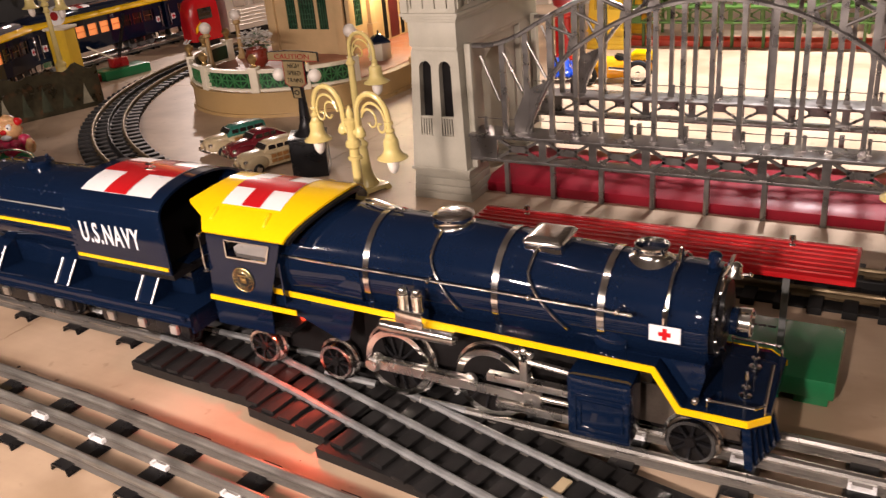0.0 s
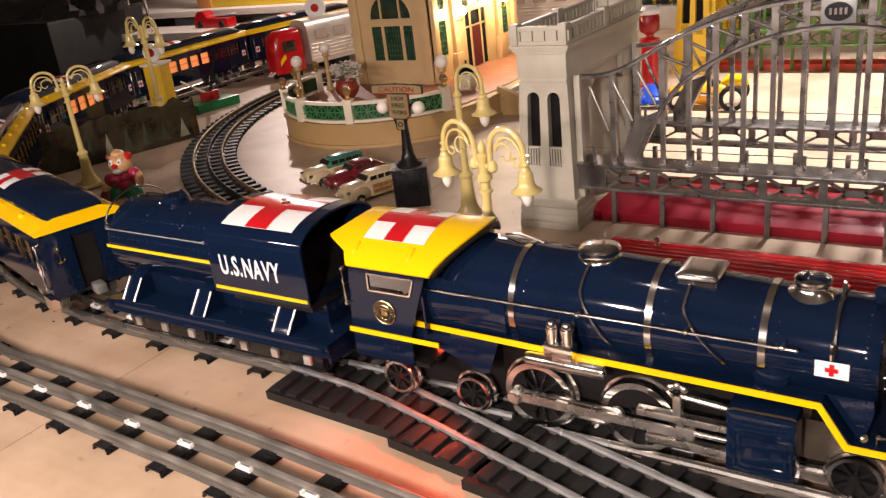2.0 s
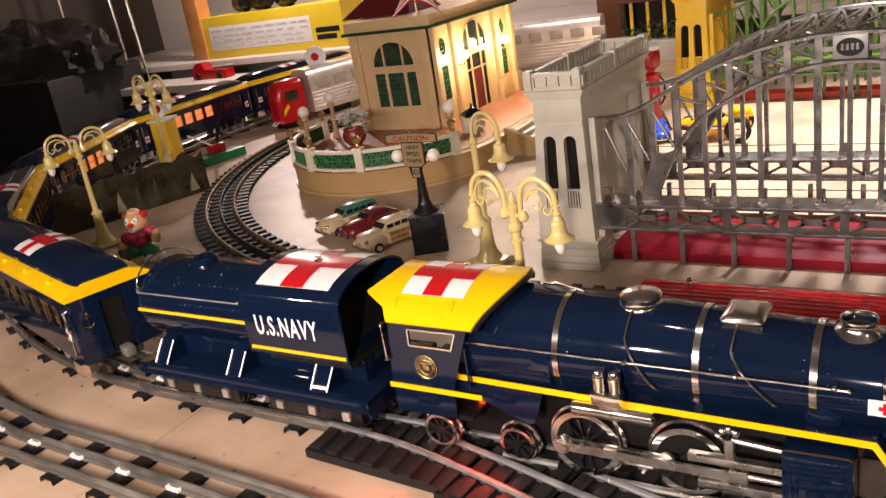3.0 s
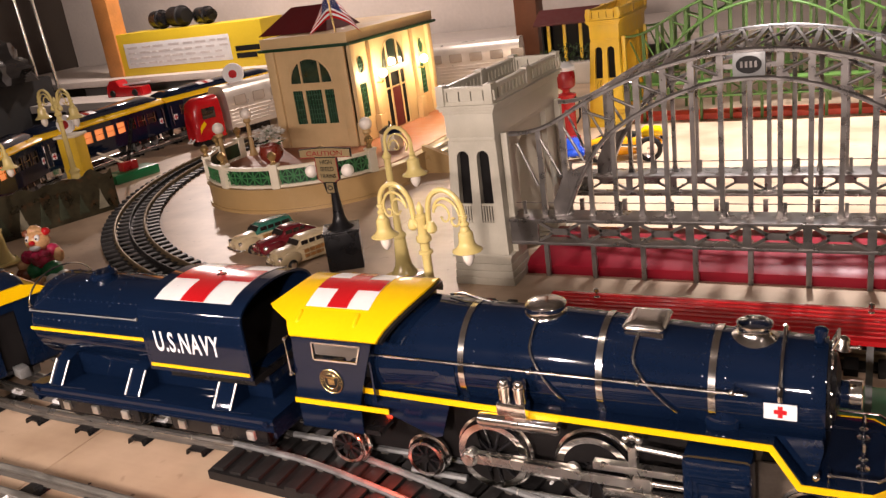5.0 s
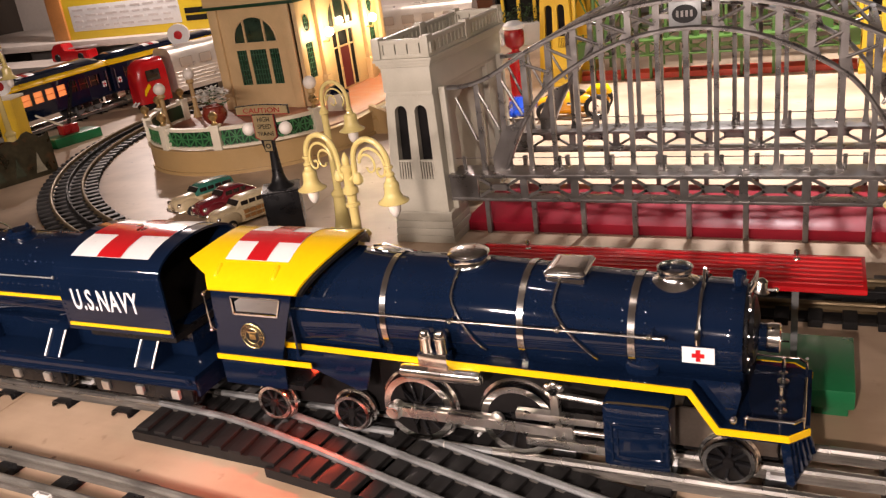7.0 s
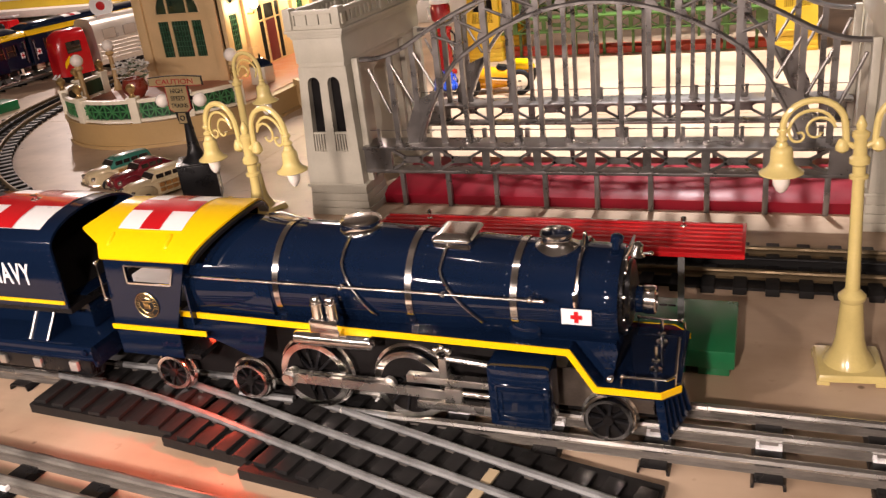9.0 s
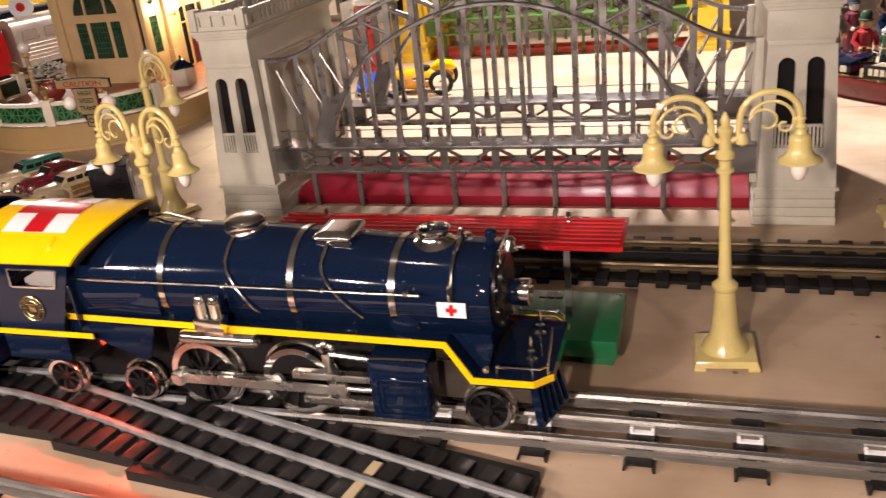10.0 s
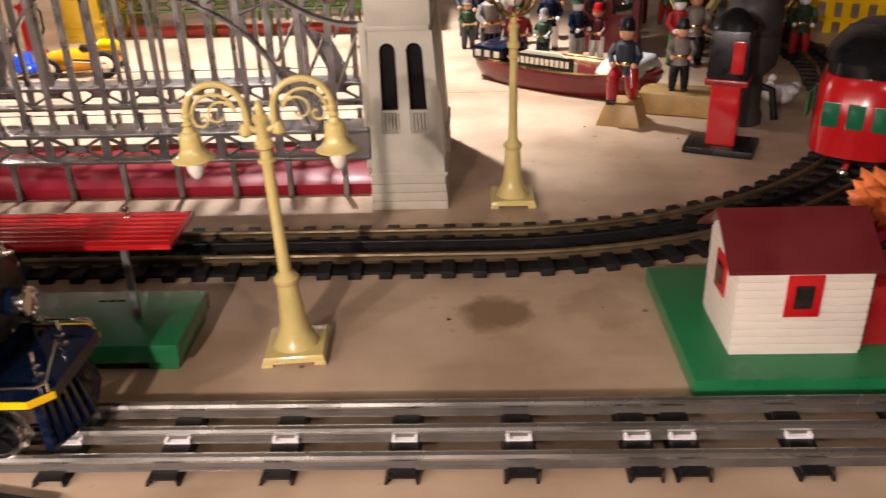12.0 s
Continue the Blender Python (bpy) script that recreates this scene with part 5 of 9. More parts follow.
    lathe(bm, [(0.0062, 0.0), (0.0056, 0.001), (0.0042, 0.004), (0.0034, 0.0070), (0.0012, 0.0085), (0, 0.0086)], (0.4715, c, 0.1445), (0.25, 0, 1), 16)
    tube(bm, [(0.4715, c - 0.001, 0.1450), (0.4810, c - 0.002, 0.1462)], 0.0009, 6)
    ball(bm, (0.4815, c - 0.002, 0.1463), 0.0016, 8)
    P("bell", bm, NICKEL, None, "nickel bell on a bracket")
    bm = bmesh.new()
    lathe(bm, [(0.0034, 0), (0.0028, 0.005), (0.0042, 0.0055), (0.0042, 0.0095), (0.0028, 0.0108), (0, 0.0112)], (0.4590, c, 0.1470), (0.12, 0, 1), 14)
    P("marker_stand", bm, NAVY)
    bm = bmesh.new()
    tube(bm, [(0.1960, c + 0.010, 0.1600), (0.2080, c + 0.008, 0.1625), (0.2320, c + 0.004, 0.1590)], 0.0011, 6)
    P("whistle_rod", bm, NICKEL)
    for s in (-1, 1):
        bm = bmesh.new()
        tube(bm, [(0.4390, c + s * 0.006, 0.1478), (0.4390, c + s * 0.004, 0.1560), (0.4390, c - s * 0.001, 0.1580)], 0.0010, 8)
        P("steam_pipe_loop", bm, NICKEL)
    # firebox glow: the red lamp under the boiler, seen on the wheels behind it
    bm = bmesh.new()
    lathe(bm, [(0, 0), (0.0026, 0.0005), (0.0034, 0.004), (0.0022, 0.008), (0, 0.009)], (0.1420, c - 0.0215, 0.0620), (0, 0, 1), 12)
    P("firebox_bulb", bm, glowing("red_bulb", (1.0, 0.06, 0.02), 30.0), None, "small lit red bulb under the firebox")
    return root


locomotive()
fire = lamp("firebox_lamp", "SPOT", (0.138, MID_Y - 0.040, 0.062), (0.100, -0.520, 0.0), 0.85, (1.0, 0.10, 0.05), 0.004)
fire.data.spot_size, fire.data.spot_blend = radians(155), 0.25


# ---- the tender ----
def tender():
    c = MID_Y
    root = thing("tender", "navy tank tender with white lettering and a red cross panel", "toy train", at=(-0.10, c, RAILTOP))

    def P(name, bm, mat, parent=None, label=""):
        return part(name, placed(bm, root), mat, parent or root, label)

    # flat deck with a turned-down edge
    bm = bmesh.new()
    rim = [(0.0560, 0.0540), (0.0580, 0.0548), (0.0580, 0.0648), (0.0573, 0.0664), (0.0556, 0.0671)]
    prism(bm, [(c - y, z) for y, z in rim] + [(c + y, z) for y, z in reversed(rim)] + [(c + 0.0560, 0.0640), (c - 0.0560, 0.0640)], -0.2440, 0.0500, "yz")
    fr = P("frame", bm, NAVY, None, "navy deck with a turned-down edge")
    bm = bmesh.new()
    box(bm, -0.2300, 0.0300, c - 0.028, c + 0.028, 0.0672, 0.0985, 0.002)
    P("tank_support", bm, NAVY, fr)
    for x0, x1 in ((0.0470, 0.0500), (-0.2440, -0.2410)):
        bm = bmesh.new()
        box(bm, x0, x1, c - 0.0555, c + 0.0555, 0.0480, 0.0638)
        P("end_sill", bm, NAVY, fr)
    for s in (-1, 1):
        for x in (0.0485, -0.242):
            bm = bmesh.new()
            lathe(bm, [(0.0030, 0), (0.0026, 0.0012), (0, 0.0016)], (x - 0.005 if x > 0 else x + 0.005, c + s * 0.0590, 0.0625), (0, s, 0), 12)
            P("bolt", bm, NAVY, fr)
    # round rear tank
    bm = bmesh.new()
    N = 40
    rz, ry, zc = 0.0400, 0.0465, 0.1215
    ringset = []
    for x, k in ((-0.2360, 0.90), (-0.2340, 0.97), (-0.2300, 1.0), (-0.0800, 1.0)):
        ringset.append([bm.verts.new((x, c + ry * k * math.cos(j * math.tau / N), zc + rz * k * math.sin(j * math.tau / N))) for j in range(N)])
    for a, b in zip(ringset, ringset[1:]):
        for j in range(N):
            bm.faces.new((a[j], a[(j + 1) % N], b[(j + 1) % N], b[j]))
    bm.faces.new(ringset[0])
    bm.faces.new(list(reversed(ringset[-1])))
    tank = P("tank", bm, NAVY)
    bm = bmesh.new()
    rv = []
    for z in (0.1330, 0.1500):
        yy = ry * math.sqrt(1 - ((z - zc) / rz) ** 2)
        for q in (-1, 1):
            rv += [(Vector((-0.2300 + 0.0072 * i, c + q * yy, z)), Vector((0, q, 0.5))) for i in range(20)]
    for x in (-0.228, -0.185, -0.132, -0.086):
        for k in range(15):
            a = radians(5 + 170 * k / 14)
            rv.append((Vector((x, c + ry * math.cos(a), zc + rz * math.sin(a))), Vector((0, math.cos(a), math.sin(a)))))
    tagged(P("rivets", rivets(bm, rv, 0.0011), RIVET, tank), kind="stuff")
    # coal bunker: arched body with an open dark front
    hw, z0, zs, zt = 0.0520, 0.0980, 0.1480, 0.1700
    def arch(z_in=0.0):
        h = hw - z_in
        return [(-h, z0), (-h, zs)] + [(-h * math.cos(math.pi * k / 24), zs + (zt - z_in - zs) * math.sin(math.pi * k / 24) ** 0.9) for k in range(1, 24)] + [(h, zs), (h, z0)]
    outer, inner = arch(), arch(0.0022)
    bm = bmesh.new()
    x0, x1 = -0.0800, 0.0340
    va = [[bm.verts.new((x, c + y, z)) for y, z in o] for x, o in ((x0, outer), (x1, outer), (x1, inner), (x0 + 0.012, inner))]
    for a, b in zip(va, va[1:]):
        for j in range(len(outer) - 1):
            bm.faces.new((a[j], a[j + 1], b[j + 1], b[j]))
    bm.faces.new(va[0])
    bm.faces.new(list(reversed(va[3])))
    bunker = P("bunker", bm, NAVY)
    bm = bmesh.new()
    box(bm, -0.0600, 0.0330, c - hw + 0.003, c + hw - 0.003, 0.0920, 0.0978)
    P("bunker_floor", bm, BLACK, bunker)
    bm = bmesh.new()
    prism(bm, [(-0.0680, 0.0990), (0.0150, 0.0990), (-0.0300, 0.1560), (-0.0680, 0.1560)], c - hw + 0.0030, c + hw - 0.0030, "xz")
    P("coal_slope", bm, DARKIN, bunker, "black inside of the bunker")
    bm = bmesh.new()
    rv = []
    for s in (-1, 1):
        rv += [(Vector((x0 + 0.004 + 0.0045 * i, c + s * (hw - 0.0004), 0.1490)), Vector((0, s, 0.25))) for i in range(25)]
        rv += [(Vector((x0 + 0.003, c + s * hw, 0.102 + 0.0048 * i)), Vector((0, s, 0))) for i in range(10)]
        rv += [(Vector((x1 - 0.003, c + s * hw, 0.102 + 0.0048 * i)), Vector((0, s, 0))) for i in range(10)]
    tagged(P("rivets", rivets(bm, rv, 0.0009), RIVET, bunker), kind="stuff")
    # panel line round the lettering
    for s in (-1, 1):
        y = c + s * (hw + 0.0002)
        bm = bmesh.new()
        a, b = sorted((c + s * hw, c + s * (hw + 0.0010)))
        box(bm, -0.0770, 0.0325, a, b, 0.1020, 0.1050)
        P("stripe", bm, YELLOW, bunker, "yellow line")
        bm = bmesh.new()
        pts = [(-0.2335, c + s * (ry + 0.0006), 0.1235), (-0.0810, c + s * (ry + 0.0006), 0.1235)]
        bar(bm, *pts, 0.0012, 0.0030)
        P("stripe", bm, YELLOW, tank, "yellow line")
        # grab rail along the tank
        bm = bmesh.new()
        y2 = c + s * (ry * 0.94 + 0.003)
        tube(bm, [(-0.2290, y2, 0.1420), (-0.0880, y2, 0.1420)], 0.0008, 6)
        for x in (-0.228, -0.090):
            ball(bm, (x, y2 - s * 0.001, 0.1420), 0.0018, 8)
        P("grab_rail", bm, GREYSTEEL, tank)
        m = Matrix.Translation(root.matrix_world.inverted() @ Vector((-0.0305, c + s * (hw + 0.0003), 0.1180))) @ (Matrix.Rotation(radians(90), 4, "X") if s < 0 else Matrix.Rotation(math.pi, 4, "Z") @ Matrix.Rotation(radians(90), 4, "X"))
        words = lettering("U.S.NAVY", 0.0262, 0.0002, WHITE, bunker, m, "lettering", "white block lettering", sx=0.58, bold=0.0004)
        words.data.space_character = 1.14
        # saddle brackets from deck to tank, two nickel strips each standing for edge glints
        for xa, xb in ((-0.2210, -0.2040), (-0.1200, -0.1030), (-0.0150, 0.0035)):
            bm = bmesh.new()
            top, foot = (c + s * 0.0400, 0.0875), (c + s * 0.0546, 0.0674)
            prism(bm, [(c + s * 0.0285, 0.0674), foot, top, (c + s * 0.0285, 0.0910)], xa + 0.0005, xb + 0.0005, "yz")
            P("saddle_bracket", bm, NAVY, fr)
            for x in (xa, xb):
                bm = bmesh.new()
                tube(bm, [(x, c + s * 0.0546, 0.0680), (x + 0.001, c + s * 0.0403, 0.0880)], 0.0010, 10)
                P("side_strut", bm, SATINNICKEL, fr, "nickel strip standing in for the glint on the bracket edge")
    def roof_z(v):
        k = math.acos(max(-1, min(1, v / hw)))
        return zs + (zt - zs) * math.sin(k) ** 0.9
    cross_decal(root, bunker, lambda u, v, l: (-0.0230 + u, c + v, roof_z(v) + l), 0.0420, 0.0420, 0.0130)
    bm = bmesh.new()
    lathe(bm, [(0.0050, 0), (0.0045, 0.001), (0.0016, 0.002), (0.0016, 0.004), (0.004, 0.0045), (0, 0.005)], (-0.022, c, zt), (0, 0, 1), 14)
    P("hatch_knob", bm, NICKEL, bunker, "nickel hatch knob")
    # tank hatch and rear rail
    bm = bmesh.new()
    lathe(bm, [(0.0130, 0), (0.0130, 0.004), (0.0110, 0.0058), (0, 0.006)], (-0.1720, c, zc + rz - 0.001), (0, 0, 1), 24)
    for y in (-0.009, 0.009):
        ball(bm, (-0.172, c + y, zc + rz + 0.006), 0.0018, 8)
    P("filler_hatch", bm, NAVY, tank)
    bm = bmesh.new()
    tube(bm, [(-0.2360, c + 0.040 * math.cos(radians(a)), 0.142 + 0.026 * math.sin(radians(a))) for a in range(0, 181, 12)], 0.0009, 8)
    for s in (-1, 1):
        ball(bm, (-0.236, c + s * 0.040, 0.142), 0.002, 8)
    P("rear_rail", bm, NICKEL, tank)
    # six-wheel trucks
    for tx in (-0.1870, -0.0340):
        bm = bmesh.new()
        for s in (-1, 1):
            a, b = sorted((c + s * 0.034, c + s * 0.0375))
            box(bm, tx - 0.0560, tx + 0.0560, a, b, 0.0255, 0.0500, 0.003)
        box(bm, tx - 0.014, tx + 0.014, c - 0.034, c + 0.034, 0.0440, 0.0610, 0.001)
        tr = P("truck", bm, BLACK)
        for k in (-1, 0, 1):
            for s in (-1, 1):
                bm = bmesh.new()
                a, b = sorted((c + s * 0.0376, c + s * 0.0410))
                box(bm, tx + 0.040 * k - 0.0042, tx + 0.040 * k + 0.0042, a, b, 0.0300, 0.0390, 0.0008)
                P("axle_box", bm, SATINNICKEL, tr, "bright axle box")
                rim_bm, mid_bm = spoked_wheel(0.0130, 0.003, 6, 0.008, 0.004)
                turn = Matrix.Identity(4) if s < 0 else Matrix.Rotation(math.pi, 4, "Z")
                m = Matrix.Translation((tx + 0.040 * k, c + s * 0.0290, RAILTOP + 0.0130)) @ turn
                rim_bm.transform(m)
                mid_bm.transform(m)
                merge(rim_bm, mid_bm)
                P("wheel", rim_bm, BLACK, tr)
    bm = bmesh.new()
    tube(bm, [(0.050, c, 0.052), (0.085, c, 0.052)], 0.003, 8)
    P("draw_bar", bm, BLACK)
    bm = bmesh.new()
    box(bm, -0.2620, -0.2440, c - 0.006, c + 0.006, 0.046, 0.060, 0.002)
    P("coupler", bm, NICKEL, None, "nickel coupler")
    return root


tender()


# ---- coaches of the hospital train ----
LITWIN = glowing("lit_orange_window", (1.0, 0.30, 0.09), 0.6)
GLASSDARK = surface("dark_window_glass", (0.02, 0.016, 0.014), 0.08, 0, 0.1, 40, 300, 0.0, coat=1.0)


def coach(lit=False):
    L, W = 0.505, 0.047
    root = thing("passenger_coach", "navy hospital coach with yellow roof edges and red crosses", "toy train", "coaches of the hospital train")

    def P(name, bm, mat, parent=None, label=""):
        return part(name, bm, mat, parent or root, label)
    # body with window openings backed by glass
    bm = bmesh.new()
    for s in (-1, 1):
        y0, y1 = sorted((s * W, s * (W - 0.002)))
        box(bm, -L / 2, L / 2, y0, y1, 0.046, 0.0800)
        box(bm, -L / 2, L / 2, y0, y1, 0.1080, 0.1240)
        n = 9
        pitch = (L - 0.09) / n
        for i in range(n + 1):
            x = -L / 2 + 0.045 + pitch * i
            box(bm, x - 0.0065, x + 0.0065, y0, y1, 0.0800, 0.1080)
        for a, b in ((-L / 2, -L / 2 + 0.045), (L / 2 - 0.045, L / 2)):
            box(bm, a, b, y0, y1, 0.0800, 0.1080)
    body = P("body", bm, NAVY)
    for i in range(9):
        x = -L / 2 + 0.045 + (L - 0.09) / 9 * (i + 0.5)
        for s in (-1, 1):
            bm = bmesh.new()
            y0, y1 = sorted((s * (W - 0.0025), s * (W - 0.0035)))
            box(bm, x - 0.018, x + 0.018, y0, y1, 0.079, 0.109)
            P("window", bm, LITWIN if lit and i in (3, 4, 5, 6) else GLASSDARK, body, "warm lit window" if lit and i in (3, 4, 5, 6) else "dark window")
            bm = bmesh.new()
            for zz in (0.0945,):
                box(bm, x - 0.0165, x + 0.0165, s * W - 0.0008, s * W + 0.0008, zz - 0.0006, zz + 0.0006)
            for xx in (-0.0165, 0.0165):
                box(bm, x + xx - 0.0008, x + xx + 0.0008, s * W - 0.0008, s * W + 0.0008, 0.0800, 0.1080)
            P("window_frame", bm, GOLDPLATE, body)
    bm = bmesh.new()
    box(bm, -L / 2 + 0.002, L / 2 - 0.002, -W + 0.002, W - 0.002, 0.044, 0.048)
    P("floor_plate", bm, BLACK)
    for s in (-1, 1):
        bm = bmesh.new()
        x0, x1 = sorted((s * L / 2, s * (L / 2 - 0.0025)))
        box(bm, x0, x1, -W + 0.0021, -0.013, 0.046, 0.1239, 0.0004)
        box(bm, x0, x1, 0.013, W - 0.0021, 0.046, 0.1239, 0.0004)
        box(bm, x0, x1, -0.013, 0.013, 0.112, 0.1239)
        en = P("end_wall", bm, NAVY)
        bm = bmesh.new()
        x0, x1 = sorted((s * (L / 2 - 0.006), s * (L / 2 - 0.008)))
        box(bm, x0, x1, -0.0135, 0.0135, 0.048, 0.1125)
        P("vestibule_door", bm, DARKIN, en, "dark vestibule door")
        # gold anchor
        bm = bmesh.new()
        xx = s * (L / 2 + 0.0004)
        tube(bm, [(xx, -s * 0.030, 0.086), (xx, -s * 0.030, 0.101)], 0.0009, 6)
        tube(bm, [(xx, -s * 0.030 + 0.0055 * math.cos(radians(a)), 0.0915 + 0.006 * math.sin(radians(a))) for a in range(190, 351, 16)], 0.0008, 6)
        tube(bm, [(xx, -s * 0.030 - 0.003, 0.099), (xx, -s * 0.030 + 0.003, 0.099)], 0.0007, 6)
        ball(bm, (xx, -s * 0.030, 0.1022), 0.0016, 8)
        P("anchor_badge", bm, GOLDPLATE, en, "gold anchor badge")
        for q in (-1, 1):
            bm = bmesh.new()
            yy = q * (W + 0.003)
            tube(bm, [(s * (L / 2 - 0.012), yy - q * 0.003, 0.110), (s * (L / 2 - 0.012), yy, 0.108), (s * (L / 2 - 0.012), yy, 0.058), (s * (L / 2 - 0.012), yy - q * 0.003, 0.056)], 0.0012, 6)
            for z in (0.108, 0.058):
                ball(bm, (s * (L / 2 - 0.012), yy, z), 0.0026, 8)
            P("grab_rail", bm, NICKEL, body)
            bm = bmesh.new()
            box(bm, s * (L / 2 - 0.020) - 0.014, s * (L / 2 - 0.020) + 0.014, q * W - 0.004, q * W + 0.004, 0.0300, 0.0330, 0.0005)
            box(bm, s * (L / 2 - 0.020) - 0.014, s * (L / 2 - 0.020) + 0.014, q * W - 0.004, q * W - q * 0.002 + 0.002, 0.0330, 0.0460)
            P("step", bm, NICKEL, body)
    # small white plate with a red cross beside the end door
    for s in (-1, 1):
        for q in (-1, 1):
            xx, yy = q * (L / 2 - 0.026), s * (W + 0.0005)
            bm = bmesh.new()
            box(bm, xx - 0.0075, xx + 0.0075, yy - 0.0004, yy + 0.0004, 0.070, 0.085)
            plate = P("cross_plate", bm, WHITE, body, "small white plate with a red cross")
            bm = bmesh.new()
            box(bm, xx - 0.0065, xx + 0.0065, yy - 0.0007, yy + 0.0007, 0.0757, 0.0793)
            box(bm, xx - 0.0018, xx + 0.0018, yy - 0.0007, yy + 0.0007, 0.0793, 0.0840)
            box(bm, xx - 0.0018, xx + 0.0018, yy - 0.0007, yy + 0.0007, 0.0710, 0.0757)
            P("plate_cross", bm, RED, plate)
    # lower roof: yellow, sloping
    bm = bmesh.new()
    e = 0.004
    prof = [(-W - 0.003, 0.1225), (-W - 0.003, 0.1262), (-0.040, 0.1325), (-0.026, 0.1370), (0.026, 0.1370), (0.040, 0.1325), (W + 0.003, 0.1262), (W + 0.003, 0.1225)]
    prism(bm, prof, -L / 2 - e, L / 2 + e, "yz")
    roof = P("roof", bm, YELLOW, None, "glossy yellow lower roof")
    # clerestory: navy, ends sloping down
    bm = bmesh.new()
    N = 12
    def ring(x, k, drop):
        return [bm.verts.new((x, 0.0335 * k * math.cos(math.pi * j / N), 0.1345 + (0.0185 - drop) * (math.sin(math.pi * j / N) ** 0.5 if 0 < j < N else 0))) for j in range(N + 1)]
    rs = [ring(-L / 2 - 0.001, 0.92, 0.0150), ring(-L / 2 + 0.012, 0.97, 0.0060), ring(-L / 2 + 0.045, 1, 0.0), ring(0, 1, 0.0), ring(L / 2 - 0.045, 1, 0.0), ring(L / 2 - 0.012, 0.97, 0.0060), ring(L / 2 + 0.001, 0.92, 0.0150)]
    for a, b in zip(rs, rs[1:]):
        for j in range(N):
            bm.faces.new((a[j], a[j + 1], b[j + 1], b[j]))
    bm.faces.new(rs[0])
    bm.faces.new(list(reversed(rs[-1])))
    cl = P("clerestory", bm, NAVY, roof, "navy raised clerestory roof")
    def cz(v):
        k = math.acos(max(-1, min(1, v / 0.0335)))
        return 0.1345 + 0.0185 * math.sin(k) ** 0.5
    cross_decal(root, cl, lambda u, v, l: (0.05 + u, v, cz(v) + l), 0.034, 0.0300, 0.0095)
    for i in range(5):
        for s in (-1, 1):
            bm = bmesh.new()
            lathe(bm, [(0.0036, 0), (0.0036, 0.0025), (0.0020, 0.0042), (0, 0.0045)], (-L / 2 + 0.07 + 0.091 * i, s * 0.0405, 0.1315), (0, 0, 1), 10)
            P("ventilator", bm, YELLOW, roof)
    # trucks
    for tx in (-L / 2 + 0.095, L / 2 - 0.095):
        bm = bmesh.new()
        for s in (-1, 1):
            a, b = sorted((s * 0.034, s * 0.0375))
            box(bm, tx - 0.058, tx + 0.058, a, b, 0.0300, 0.0430, 0.002)
        box(bm, tx - 0.012, tx + 0.012, -0.034, 0.034, 0.0400, 0.0455)
        tr = P("truck", bm, BLACK)
        for k in (-1, 0, 1):
            for s in (-1, 1):
                bm = bmesh.new()
                a, b = sorted((s * 0.0376, s * 0.0408))
                box(bm, tx + 0.040 * k - 0.0036, tx + 0.040 * k + 0.0036, a, b, 0.0320, 0.0410, 0.0006)
                P("axle_box", bm, NICKEL, tr)
                bm = bmesh.new()
                lathe(bm, [(0.0128, -0.004), (0.0128, 0.003), (0.0148, 0.0035), (0.0148, 0.005), (0, 0.005)], (tx + 0.040 * k, s * 0.0290, RAILTOP + 0.0128), (0, -s, 0), 18)
                P("wheel", bm, GREYSTEEL, tr)
    for s in (-1, 1):
        bm = bmesh.new()
        box(bm, s * (L / 2 + 0.006) - 0.010, s * (L / 2 + 0.006) + 0.010, -0.006, 0.006, 0.040, 0.052, 0.002)
        P("coupler", bm, GREYSTEEL)
    return root


def on_arc(th):
    if th <= math.pi / 2:
        return Vector((ARC_C.x - ARC_R * math.sin(th), ARC_C.y - ARC_R * math.cos(th)))
    s = (th - math.pi / 2) * ARC_R
    return Vector((ARC_C.x - ARC_R + 0.16 * s * s, ARC_C.y + s))


first = coach(False)
lit = coach(True)
COACH_LABELS = ("navy hospital coach with yellow roof edge coupled behind the tender", "navy hospital coach on the curve, yellow roof edge and red cross",
                "navy hospital coach with warm lit orange windows", "navy hospital coach with lit windows behind the crossing shed", "navy and yellow hospital coach far round the curve")
for k in range(5):
    a = 0.067 + 0.413 * k
    p, q = on_arc(a + 0.07), on_arc(a + 0.343)
    m = (p + q) / 2
    ob = (first, None, lit, None, None)[k]
    turn = pose(m.x, m.y, 0, 0, 0, math.degrees(math.atan2(p.y - q.y, p.x - q.x))) @ Matrix.Diagonal((0.868, 1, 1, 1))
    if ob is None:
        ob = copy_thing(first if k == 1 else lit, turn)
    ob.matrix_world = turn
    tagged(ob, COACH_LABELS[k])


